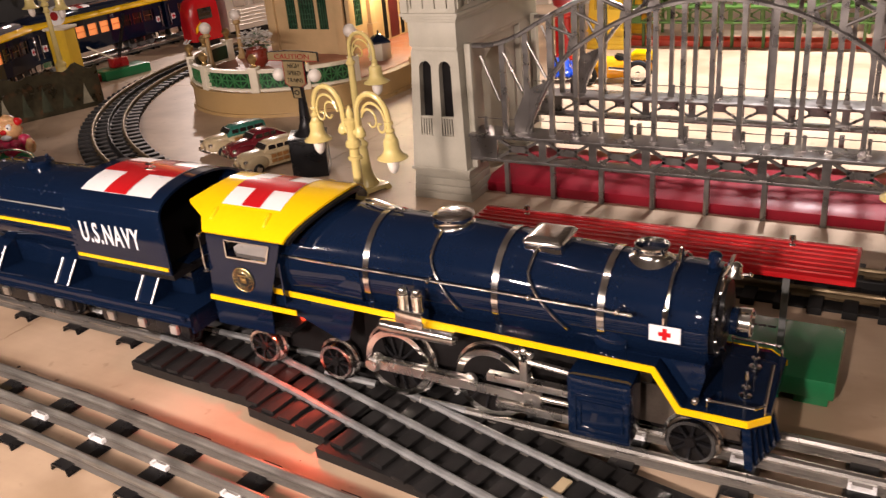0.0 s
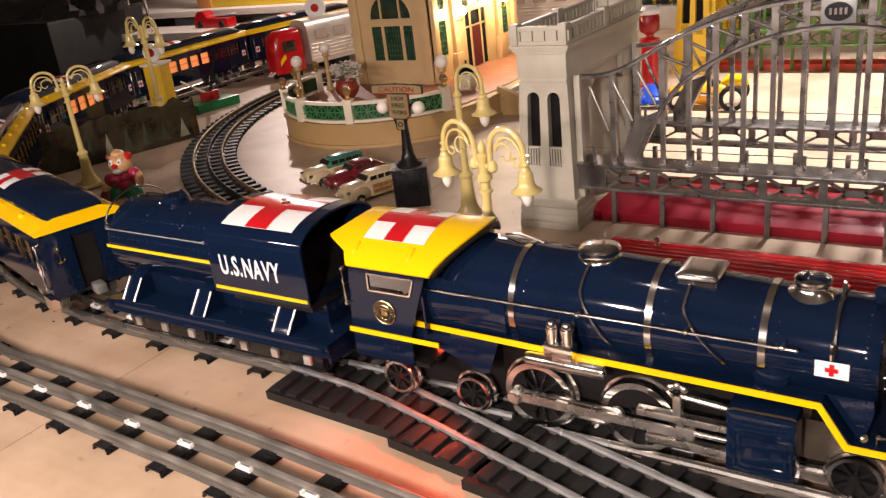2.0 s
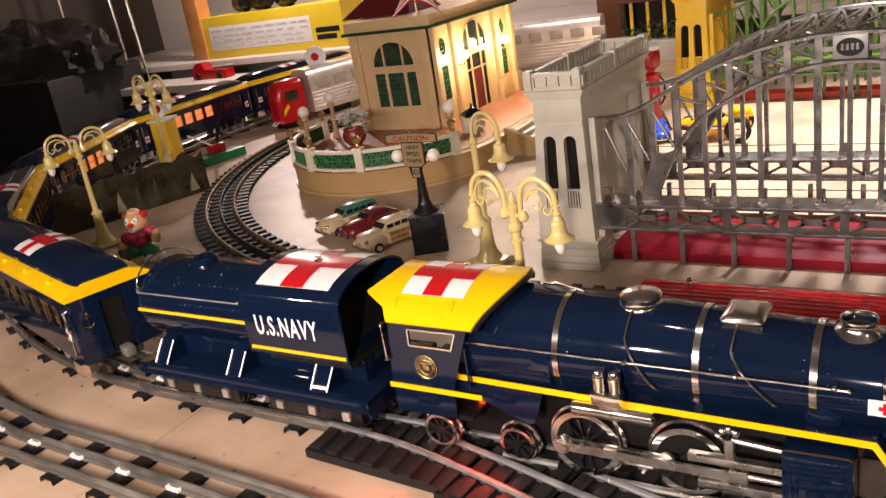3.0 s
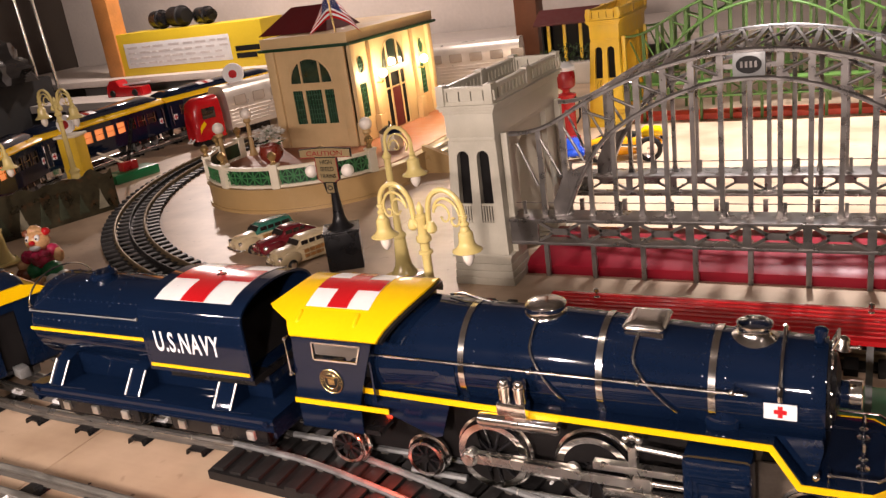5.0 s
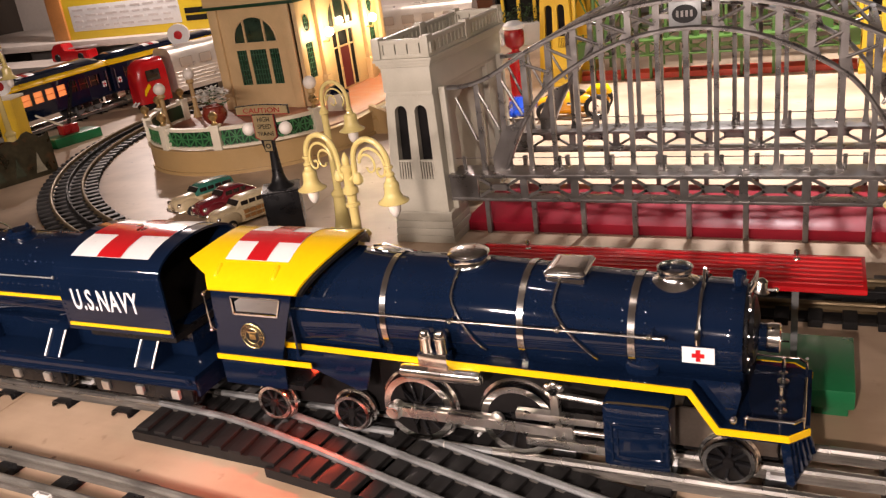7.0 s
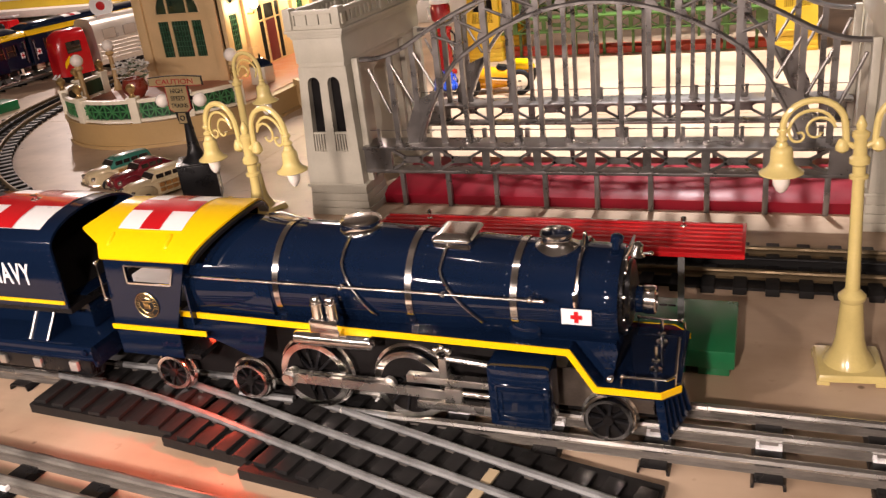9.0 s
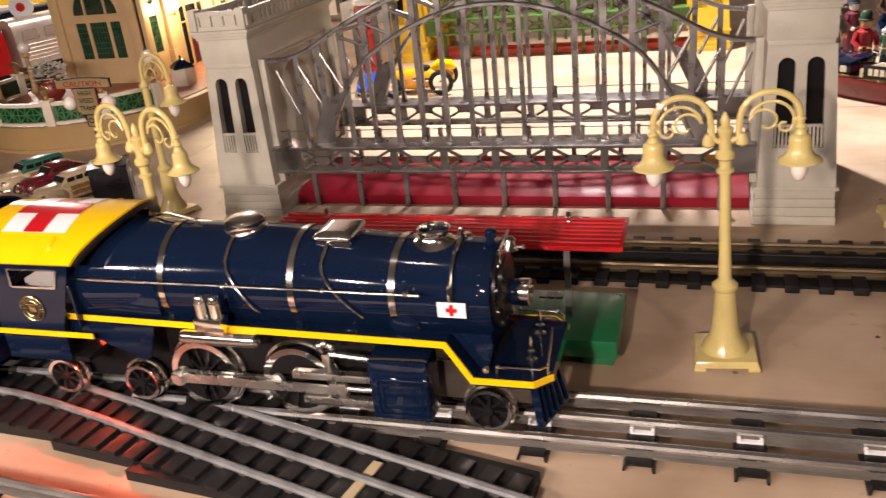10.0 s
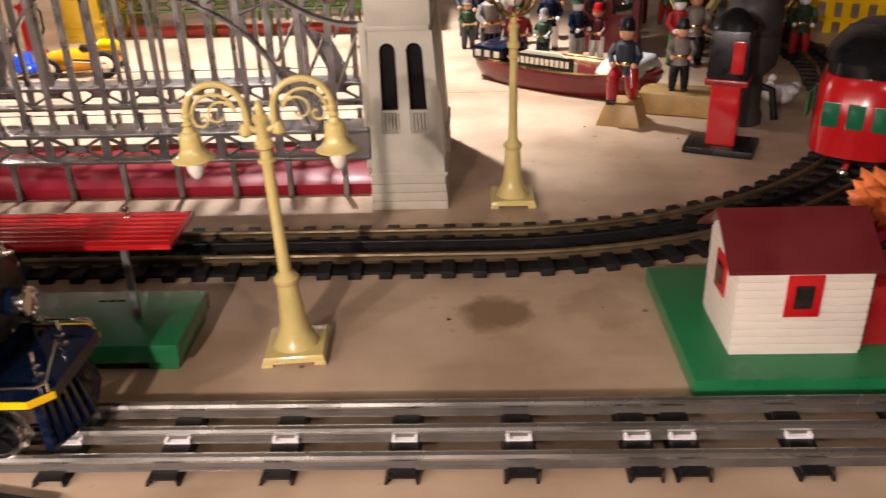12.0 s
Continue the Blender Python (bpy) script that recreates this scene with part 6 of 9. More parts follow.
# ---- red-roofed platform behind the locomotive ----
def platform():
    x0, x1, yc = 0.225, 0.537, -0.2655
    root = thing("station_platform", "toy station platform with ribbed red roof on green base", "toy platform", at=(0.38, yc, 0))
    def P(name, bm, mat, parent=None, label=""):
        return part(name, placed(bm, root), mat, parent or root, label)
    bm = bmesh.new()
    box(bm, x0 + 0.004, x1 - 0.004, yc - 0.0430, yc + 0.0430, 0.0100, 0.0260, 0.002)
    for x in (x0 + 0.02, x1 - 0.02):
        box(bm, x - 0.012, x + 0.012, yc - 0.036, yc + 0.036, 0.0, 0.0110, 0.001)
    P("base", bm, GREEN, None, "glossy green pressed base")
    bm = bmesh.new()
    box(bm, x0, x1, yc - 0.0310, yc + 0.0310, 0.0985, 0.1030, 0.0012)
    roof = P("roof", bm, RED, None, "glossy red ribbed roof")
    for i in range(7):
        bm = bmesh.new()
        y = yc - 0.024 + 0.008 * i
        tube(bm, [(x0 + 0.003, y, 0.1028), (x1 - 0.003, y, 0.1028)], 0.0014, 6)
        P("roof_rib", bm, RED, roof)
    for x in (x0 + 0.045, x1 - 0.048):
        bm = bmesh.new()
        box(bm, x - 0.0025, x + 0.0025, yc - 0.002, yc + 0.002, 0.0261, 0.0984)
        P("post", bm, GREYSTEEL, None, "grey metal post")
        bm = bmesh.new()
        lathe(bm, [(0.0030, 0), (0.0024, 0.0015), (0.0012, 0.002), (0.0012, 0.0045), (0.0026, 0.006), (0.0022, 0.0085), (0, 0.0095)], (x, yc + 0.018, 0.1030), (0, 0, 1), 12)
        P("finial", bm, NICKEL, roof, "small nickel finial")
    # little picket fence on the base
    for k in range(3):
        bm = bmesh.new()
        x = x1 - 0.068 + 0.007 * k
        bar(bm, (x, yc - 0.01, 0.026), (x, yc - 0.01, 0.050), 0.0016, 0.0016)
        bar(bm, (x - 0.003, yc - 0.01, 0.046), (x + 0.003, yc - 0.01, 0.046), 0.0012, 0.0012)
        P("picket", bm, BLACK)
    return root


platform()


# ---- two-arm street lamps ----
def lamp_foot(P):
    bm = bmesh.new()
    box(bm, -0.0245, 0.0245, -0.0245, 0.0245, 0.003, 0.0085, 0.0012, top=(0.002, 0.002))
    for x in (-1, 1):
        for y in (-1, 1):
            box(bm, x * 0.020 - 0.0045, x * 0.020 + 0.0045, y * 0.020 - 0.0045, y * 0.020 + 0.0045, 0.0, 0.004, 0.0008)
    P("base", bm, CREAM)
    return [(0.0185, 0.0085), (0.0165, 0.0130), (0.0122, 0.0200), (0.0102, 0.0300), (0.0090, 0.0450), (0.0080, 0.0600), (0.0098, 0.0625), (0.0098, 0.0650), (0.0074, 0.0675), (0.0052, 0.0700), (0.0047, 0.0900)]


def lamp_bell(P, arm, x, drop, k=1.0):
    """A cup-shaped shade with a wide turned-out brim and its pear bulb, hanging at x."""
    bm = bmesh.new()
    cup = ((0.0068, 0.1822), (0.0084, 0.1806), (0.0089, 0.1780), (0.0092, 0.1710), (0.0102, 0.1672), (0.0126, 0.1640), (0.0160, 0.1617), (0.0177, 0.1606), (0.0179, 0.1596), (0.0172, 0.1592), (0.0128, 0.1616), (0.0092, 0.1660), (0, 0.1700))
    lathe(bm, [(0.0028, 0.1900), (0.0042, 0.1880), (0.0032, 0.1862), (0.0044, 0.1840), (0.0044, 0.1830)] + [(k * r, 0.1830 - k * (0.1830 - z)) for r, z in cup], (x, 0, drop), (0, 0, 1), 28)
    P("shade", bm, CREAM, arm)
    bm = bmesh.new()
    lathe(bm, [(k * r, 0.1830 - k * (0.1830 - z)) for r, z in ((0.0040, 0.1660), (0.0062, 0.1590), (0.0072, 0.1540), (0.0066, 0.1490), (0.0042, 0.1440), (0.0012, 0.1415), (0, 0.1412))], (x, 0, drop), (0, 0, 1), 16)
    P("bulb", bm, BULB, arm, "frosted pear bulb, unlit")


def curl(bm, x0, z0, r, a0, turns, s=1, width=0.0012):
    """A flat spiral in the xz plane that winds in from radius r."""
    n = int(22 * abs(turns))
    pts = []
    for i in range(n + 1):
        t = i / n
        a, q = radians(a0) + math.tau * turns * t, r * (1 - 0.78 * t)
        pts.append((s * (x0 + q * math.cos(a)), 0, z0 + q * math.sin(a)))
    tube(bm, pts, [width * (1 - 0.35 * i / n) for i in range(n)] + [width * 1.5], 6)


def street_lamp(k=1.0):
    root = thing("street_lamp", "cream two-arm street lamp with bell shades and frosted bulbs", "street lamp", "cream street lamps")
    P = lambda name, bm, mat, parent=None, label="": part(name, bm, mat, parent or root, label)
    foot = lamp_foot(P)
    bm = bmesh.new()
    lathe(bm, foot + [(0.0041, 0.1500), (0.0041, 0.1560), (0.0064, 0.1570), (0.0064, 0.1590), (0.0044, 0.1600), (0.0044, 0.1660), (0.0068, 0.1680), (0.0068, 0.1715), (0.0046, 0.1740), (0.0042, 0.1850), (0.0058, 0.1875), (0.0058, 0.1900),
               (0.0028, 0.1920), (0.0036, 0.1955), (0.0024, 0.1985), (0.0010, 0.2015), (0, 0.2022)], (0, 0, 0), (0, 0, 1), 18)
    P("pole", bm, CREAM)
    for s in (-1, 1):
        bm = bmesh.new()
        pts = [(s * 0.004, 0, 0.180), (s * 0.009, 0, 0.183)] + [(s * (0.0300 - 0.0200 * math.cos(radians(a))), 0, 0.1960 + 0.0185 * math.sin(radians(a))) for a in range(5, 181, 15)] + [(s * 0.0505, 0, 0.184)]
        tube(bm, pts, 0.0024, 8)
        lathe(bm, [(0.0036, -0.0012), (0.0040, 0), (0.0036, 0.0012)], (s * 0.0500, 0, 0.194), (0, 0, 1), 12)
        arm = P("arm", bm, CREAM)
        lathe(knob := bmesh.new(), [(0.0020, -0.004), (0.0044, -0.002), (0.0046, 0.001), (0.0034, 0.004), (0.0024, 0.006), (0, 0.0062)], (s * 0.0115, 0, 0.1800), (0, 0, 1), 14)
        P("arm_socket", knob, CREAM, arm)
        bm = bmesh.new()
        tube(bm, [(s * (0.0310 - 0.0152 * math.cos(radians(a))), 0, 0.1925 + 0.0150 * math.sin(radians(a))) for a in range(20, 186, 15)], 0.0013, 6)
        curl(bm, 0.0275, 0.1925, 0.0115, 170, -0.9, s)
        curl(bm, 0.0395, 0.1900, 0.0062, 10, -0.85, s)
        P("scroll", bm, CREAM, arm)
        lamp_bell(P, arm, s * 0.0505, 0.0, 0.86 * k)
    return root


def gooseneck_lamp(x, y, rz):
    root = thing("street_lamp", "cream single-arm street lamp beside the grey bridge tower", "street lamp", "cream street lamps", at=(x, y, 0), rz=rz)
    P = lambda name, bm, mat, parent=None, label="": part(name, bm, mat, parent or root, label)
    foot = lamp_foot(P)
    bm = bmesh.new()
    lathe(bm, foot + [(0.0044, 0.1700), (0.0062, 0.1715), (0.0062, 0.1745), (0.0044, 0.1760), (0.0030, 0.1800), (0, 0.1802)], (0, 0, 0), (0, 0, 1), 18)
    P("pole", bm, CREAM)
    bm = bmesh.new()
    pts = [(0, 0, 0.178), (0, 0, 0.186)] + [(0.0245 - 0.0245 * math.cos(radians(a)), 0, 0.1900 + 0.0225 * math.sin(radians(a))) for a in range(5, 181, 12)] + [(0.0490, 0, 0.176)]
    tube(bm, pts, 0.0025, 8)
    arm = P("arm", bm, CREAM)
    bm = bmesh.new()
    tube(bm, [(0.0245 - 0.0180 * math.cos(radians(a)), 0, 0.1880 + 0.0160 * math.sin(radians(a))) for a in range(-20, 181, 14)] + [(0.0385, 0, 0.183)], 0.0012, 6)
    curl(bm, 0.0200, 0.1870, 0.0105, 170, -0.9)
    P("scroll", bm, CREAM, arm)
    lamp_bell(P, arm, 0.0490, -0.0085, 0.92)
    return root


small_lamp = street_lamp(0.84)
small_lamp.matrix_world = pose(0.138, -0.310, 0.0, 0, 0, -17) @ Matrix.Diagonal((1, 1, 1.05, 1))
tagged(small_lamp, "cream two-arm street lamp standing by the cab")
gooseneck_lamp(-0.078, 0.005, -18)
lamp0 = street_lamp(1.0)
lamp0.matrix_world = pose(0.615, -0.276, 0, 0, -2, 3)
tagged(lamp0, "cream two-arm street lamp standing past the platform")
for x, y, a, lab in ((-0.862, -0.03, 66, "cream street lamp behind the clown figurine"), (-1.060, 0.318, -8, "cream street lamp by the crossing box")):
    k = 1.18 if x < -1 else 1.0
    tagged(copy_thing(lamp0, pose(x, y, 0, 0, 0, a) @ Matrix.Diagonal((k, k, k, 1))), lab)


def globe_lamp(x, y):
    """A single standard of the same make with a wire cage at its head."""
    root = thing("globe_lamp", "cream lamp standard with wire cage head beyond the far tower", "street lamp", at=(x, y, 0))
    for name in ("base", "pole"):
        src = [c for c in lamp0.children if c.name.split(".")[0] == name][0]
        again(name, src, root)
    for k in range(4):
        bm = bmesh.new()
        a = math.pi * k / 4
        tube(bm, [(0.021 * math.cos(t) * math.cos(a), 0.021 * math.cos(t) * math.sin(a), 0.217 + 0.019 * math.sin(t)) for t in [math.tau * j / 24 for j in range(24)]], 0.0013, 6, closed=True)
        part("cage_ring", bm, GOLDPLATE, root, "gold wire ring")
    bm = bmesh.new()
    ball(bm, (0, 0, 0.216), 0.0085, 14)
    part("bulb", bm, BULB, root, "frosted bulb, unlit")
    return root


globe_lamp(0.799, 0.021)


# ---- the crossing sign ----
def warning_sign():
    root = thing("warning_sign", "gold and black train warning sign on black square base", "sign", at=(-0.199, 0.047, 0), rz=2)
    P = lambda name, bm, mat, parent=None, label="": part(name, bm, mat, parent or root, label)
    bm = bmesh.new()
    box(bm, -0.0255, 0.0255, -0.0255, 0.0255, 0.0, 0.0550, 0.0008)
    box(bm, -0.0265, 0.0265, -0.0265, 0.0265, 0.0551, 0.0585, 0.0010)
    bm.transform(Matrix.Rotation(radians(29), 4, "Z"))
    P("base", bm, BLACK, None, "glossy black square base")
    bm = bmesh.new()
    lathe(bm, [(0.0200, 0.0585), (0.0190, 0.0605), (0.0120, 0.0660), (0.0086, 0.0760), (0.0068, 0.0950), (0.0052, 0.1180), (0.0044, 0.1700), (0, 0.1705)], (0, 0, 0), (0, 0, 1), 18)
    P("post", bm, BLACK)
    bm = bmesh.new()
    prism(bm, [(-0.0425, 0.1770), (-0.0425, 0.1645), (-0.0185, 0.1645), (-0.0185, 0.1330), (-0.0110, 0.1280), (-0.0072, 0.1120), (0.0072, 0.1120), (0.0110, 0.1280), (0.0185, 0.1330), (0.0185, 0.1645), (0.0425, 0.1645), (0.0425, 0.1770), (0.012, 0.1790), (-0.012, 0.1790)], -0.0085, -0.0060, "xz")
    plate = P("sign_plate", bm, BLACK)
    BRASSPLATE = surface("brass_sign_plate", (0.40, 0.31, 0.16), 0.38, 0.6, 0.1, 60, 500, 0.04)
    bm = bmesh.new()
    prism(bm, [(-0.0412, 0.1758), (-0.0412, 0.1657), (0.0412, 0.1657), (0.0412, 0.1758), (0.0115, 0.1779), (-0.0115, 0.1779)], -0.0092, -0.0085, "xz")
    prism(bm, [(-0.0168, 0.1640), (-0.0168, 0.1338), (-0.0100, 0.1292), (0.0100, 0.1292), (0.0168, 0.1338), (0.0168, 0.1640)], -0.0092, -0.0085, "xz")
    prism(bm, [(-0.0058, 0.1275), (-0.0058, 0.1132), (0.0058, 0.1132), (0.0058, 0.1275)], -0.0092, -0.0085, "xz")
    face = P("sign_face", bm, BRASSPLATE, plate, "dull gold sign face")
    # red lining inside the black edge
    bm = bmesh.new()
    for a, b in (((-0.0172, 0.1640), (-0.0172, 0.1336)), ((0.0172, 0.1640), (0.0172, 0.1336)), ((-0.0172, 0.1336), (-0.0100, 0.1288)), ((0.0172, 0.1336), (0.0100, 0.1288)), ((-0.0415, 0.1652), (-0.0172, 0.1652)), ((0.0172, 0.1652), (0.0415, 0.1652))):
        bar(bm, (a[0], -0.0091, a[1]), (b[0], -0.0091, b[1]), 0.0009, 0.0010, (0, 1, 0))
    P("red_lining", bm, DARKRED, plate, "thin red lining")
    up = Matrix.Rotation(radians(90), 4, "X")
    for body, z, size, mat in (("CAUTION", 0.1676, 0.0098, DARKRED), ("HIGH", 0.1552, 0.0088, BLACK), ("SPEED", 0.1452, 0.0088, BLACK), ("TRAINS", 0.1352, 0.0084, BLACK)):
        lettering(body, size, 0.0002, mat, face, Matrix.Translation((0, -0.0094, z)) @ up, "lettering", "", sx=1.35 if body == "CAUTION" else 0.95)
    bm = bmesh.new()
    tube(bm, [(0.0035 * math.cos(k * math.tau / 16), -0.0094, 0.1205 + 0.0030 * math.sin(k * math.tau / 16)) for k in range(16)], 0.0008, 6, closed=True)
    P("ring_mark", bm, BLACK, plate)
    for s in (-1, 1):
        bm = bmesh.new()
        tube(bm, [(0, 0.002, 0.145), (s * 0.026, 0.002, 0.145)], 0.003, 8)
        arm = P("lamp_arm", bm, BLACK)
        bm = bmesh.new()
        ball(bm, (s * 0.0300, -0.004, 0.1440), 0.0094, 18)
        P("globe", bm, BULB, arm, "white glass globe")
    return root


warning_sign()


# ---- die-cast cars ----
def toy_car(label, body_mat, wood=None, roof_mat=None, wagon=False):
    root = thing("toy_car", label, "toy car", "parked toy cars")
    P = lambda name, bm, mat, parent=None, label="": part(name, bm, mat, parent or root, label)
    W = 0.0235

    def shell(stations, mat, name, parent=None, label="", power=0.45):
        bm = bmesh.new()
        rings, N = [], 14
        for x, w, z0, z1 in stations:
            rings.append([bm.verts.new((x, w * math.copysign(abs(math.cos(math.pi * j / N)) ** 0.7, math.cos(math.pi * j / N)), z0 + (z1 - z0) * (math.sin(math.pi * j / N) ** power if 0 < j < N else 0))) for j in range(N + 1)])
        for a, b in zip(rings, rings[1:]):
            for j in range(N):
                bm.faces.new((a[j], a[j + 1], b[j + 1], b[j]))
            bm.faces.new((a[0], b[0], b[N], a[N]))
        bm.faces.new(rings[0])
        bm.faces.new(list(reversed(rings[-1])))
        return P(name, bm, mat, parent, label)

    def lobe(c, r):
        bm = bmesh.new()
        ball(bm, (0, 0, 0), 1.0, 18)
        bm.transform(Matrix.Translation(c) @ Matrix.Diagonal((*r, 1)))
        return bm
    body = shell([(0.0515, W * 0.40, 0.010, 0.0200), (0.0485, W * 0.56, 0.009, 0.0245), (0.040, W * 0.64, 0.008, 0.0272), (0.018, W * 0.78, 0.007, 0.0288), (0.012, W * 0.90, 0.007, 0.0280), (-0.026, W * 0.92, 0.007, 0.0272),
                  (-0.040, W * 0.84, 0.008, 0.0245), (-0.050, W * 0.66, 0.010, 0.0195), (-0.053, W * 0.45, 0.012, 0.0150)], body_mat, "body")
    tail = [(-0.036, 0.62, 0.0385), (-0.045, 0.60, 0.0370), (-0.0485, 0.58, 0.0260)] if wagon else [(-0.026, 0.66, 0.0350), (-0.036, 0.60, 0.0290), (-0.043, 0.55, 0.0245)]
    cab = shell([(0.0190, W * 0.70, 0.0245, 0.0268), (0.0120, W * 0.70, 0.0245, 0.0350), (0.0050, W * 0.70, 0.0245, 0.0388), (-0.0150, W * 0.70, 0.0245, 0.0392)] + [(x, W * k, 0.0225, z) for x, k, z in tail], roof_mat or body_mat, "roof", None, "", 0.38)
    bm = bmesh.new()
    faces_from(bm, [(0.0176, -W * 0.56, 0.0292), (0.0176, W * 0.56, 0.0292), (0.0118, W * 0.52, 0.0352), (0.0118, -W * 0.52, 0.0352), (0.0160, -W * 0.56, 0.0292), (0.0160, W * 0.56, 0.0292), (0.0104, W * 0.52, 0.0352), (0.0104, -W * 0.52, 0.0352)],
               [(0, 1, 2, 3), (7, 6, 5, 4), (0, 4, 5, 1), (1, 5, 6, 2), (2, 6, 7, 3), (3, 7, 4, 0)])
    bm.transform(Matrix.Translation((0.0012, 0, 0.0004)))
    P("windscreen", bm, GLASSDARK, cab, "dark windscreen")
    panes = ((0.0005, 0.0115), (-0.0115, -0.0015), (-0.0240, -0.0135), (-0.0400, -0.0260)) if wagon else ((0.0005, 0.0115), (-0.0115, -0.0015), (-0.0215, -0.0135))
    for s in (-1, 1):
        for a, b in panes:
            bm = bmesh.new()
            y0, y1 = sorted((s * W * 0.655, s * W * 0.712))
            box(bm, a, b, y0, y1, 0.0285, 0.0345, 0.0006)
            P("side_window", bm, GLASSDARK, cab)
        P("front_wing", lobe((0.033, s * W * 0.74, 0.0135), (0.0195, W * 0.24, 0.0110)), body_mat, body)
        P("rear_wing", lobe((-0.032, s * W * 0.84, 0.0130), (0.0175, W * 0.20, 0.0100)), body_mat, body)
        if wood:
            for i in range(4):
                bm = bmesh.new()
                y0, y1 = sorted((s * W * 0.91, s * W * 0.965))
                box(bm, -0.0245 + 0.0095 * i, -0.0165 + 0.0095 * i, y0, y1, 0.0110, 0.0235, 0.0006)
                P("wood_panel", bm, wood, body, "brown wood panel")
            bm = bmesh.new()
            for z in (0.0100, 0.0172, 0.0245):
                tube(bm, [(-0.046, s * W * 0.80, z), (-0.026, s * W * 0.965, z), (0.014, s * W * 0.955, z)], 0.0010, 6)
            P("wood_rail", bm, TANCAR, body)
        for x in (0.0335, -0.0320):
            bm = bmesh.new()
            lathe(bm, [(0.0066, -0.003), (0.0076, -0.002), (0.0076, 0.002), (0.0066, 0.003), (0.0050, 0.0031), (0, 0.0031)], (x, s * (W - 0.0022), 0.0076), (0, s, 0), 20)
            w = P("wheel", bm, BLACKMATT)
            bm = bmesh.new()
            lathe(bm, [(0.0048, 0.0030), (0.0044, 0.0040), (0, 0.0046)], (x, s * (W - 0.0022), 0.0076), (0, s, 0), 16)
            P("hub_cap", bm, NICKEL, w)
        bm = bmesh.new()
        lathe(bm, [(0.0034, -0.003), (0.0036, 0.0), (0.0024, 0.0016), (0, 0.0020)], (0.0500, s * W * 0.70, 0.0185), (1, 0, 0.1), 14)
        P("headlight", bm, NICKEL, body)
    for sx, name in ((1, "front_bumper"), (-1, "rear_bumper")):
        bm = bmesh.new()
        x = 0.0555 if sx > 0 else -0.0560
        tube(bm, [(x - sx * 0.011, -W * 0.98, 0.0095), (x - sx * 0.003, -W * 0.88, 0.0095), (x, -W * 0.55, 0.0095), (x, W * 0.55, 0.0095), (x - sx * 0.003, W * 0.88, 0.0095), (x - sx * 0.011, W * 0.98, 0.0095)], 0.0019, 8)
        for y in (-0.007, 0.007):
            box(bm, x - 0.0015, x + 0.0015, y - 0.0012, y + 0.0012, 0.0070, 0.0135, 0.0004)
        P(name, bm, NICKEL, body)
    for i in range(7):
        bm = bmesh.new()
        y = -0.0084 + 0.0028 * i
        bar(bm, (0.0520 - abs(y) * 0.2, y, 0.0105), (0.0512 - abs(y) * 0.2, y, 0.0190), 0.0012, 0.0012)
        P("grille_bar", bm, NICKEL, body)
    return root


WOODP = surface("varnished_wood", (0.36, 0.17, 0.05), 0.35, 0, 0.25, 120, 700, 0.03, coat=0.5)
MAROON = surface("maroon_enamel", (0.12, 0.008, 0.014), 0.2, 0, 0.1, 30, 300, 0.02, coat=0.8)
TEAL = surface("teal_enamel", (0.03, 0.15, 0.11), 0.25, 0, 0.1, 30, 300, 0.02, coat=0.7)
TANCAR = surface("tan_enamel", (0.50, 0.40, 0.24), 0.25, 0, 0.08, 30, 300, 0.02, coat=0.6)
for x, y, a, ob in ((-0.281, 0.058, 246, toy_car("tan die-cast wood-sided station wagon", TANCAR, WOODP, None, True)), (-0.341, 0.100, 248, toy_car("maroon die-cast saloon car with chrome trim", MAROON)),
                    (-0.401, 0.114, 246, toy_car("teal die-cast wood-sided estate car", TANCAR, WOODP, TEAL, True))):
    ob.matrix_world = pose(x, y, 0, 0, 0, a) @ Matrix.Diagonal((1.06, 1.06, 1.06, 1))


# ---- the terrace and station ----
TANPAINT = surface("tan_terrace_paint", (0.42, 0.28, 0.12), 0.35, 0, 0.08, 20, 300, 0.03, coat=0.3)
CREAMWALL = surface("cream_station_paint", (0.56, 0.40, 0.21), 0.4, 0, 0.08, 30, 300, 0.04)
IVORY = surface("ivory_paint", (0.72, 0.66, 0.52), 0.4, 0, 0.06, 30, 300, 0.03)
LATTICE = surface("lattice_green", (0.006, 0.036, 0.014), 0.4, 0, 0.15, 60, 400, 0.05)
LATTICELIGHT = surface("lattice_light_green", (0.05, 0.20, 0.07), 0.35, 0, 0.15, 60, 400, 0.05, coat=0.4)
TERRA = surface("terrace_floor_rose", (0.40, 0.16, 0.10), 0.5, 0, 0.12, 30, 300, 0.05)
ROOFRED = surface("maroon_roof", (0.11, 0.010, 0.012), 0.4, 0, 0.12, 30, 300, 0.05)
FLOWERW = surface("white_flower", (0.75, 0.72, 0.66), 0.6, 0, 0.1, 60, 400, 0.1)
LEAFG = surface("leaf_green", (0.06, 0.16, 0.04), 0.6, 0, 0.25, 80, 500, 0.1)
CLAYPOT = surface("clay_red_pot", (0.22, 0.035, 0.020), 0.3, 0, 0.1, 60, 400, 0.03, coat=0.5)
SC, SR = Vector((-0.545, 0.500)), 0.228
TZ = 0.046


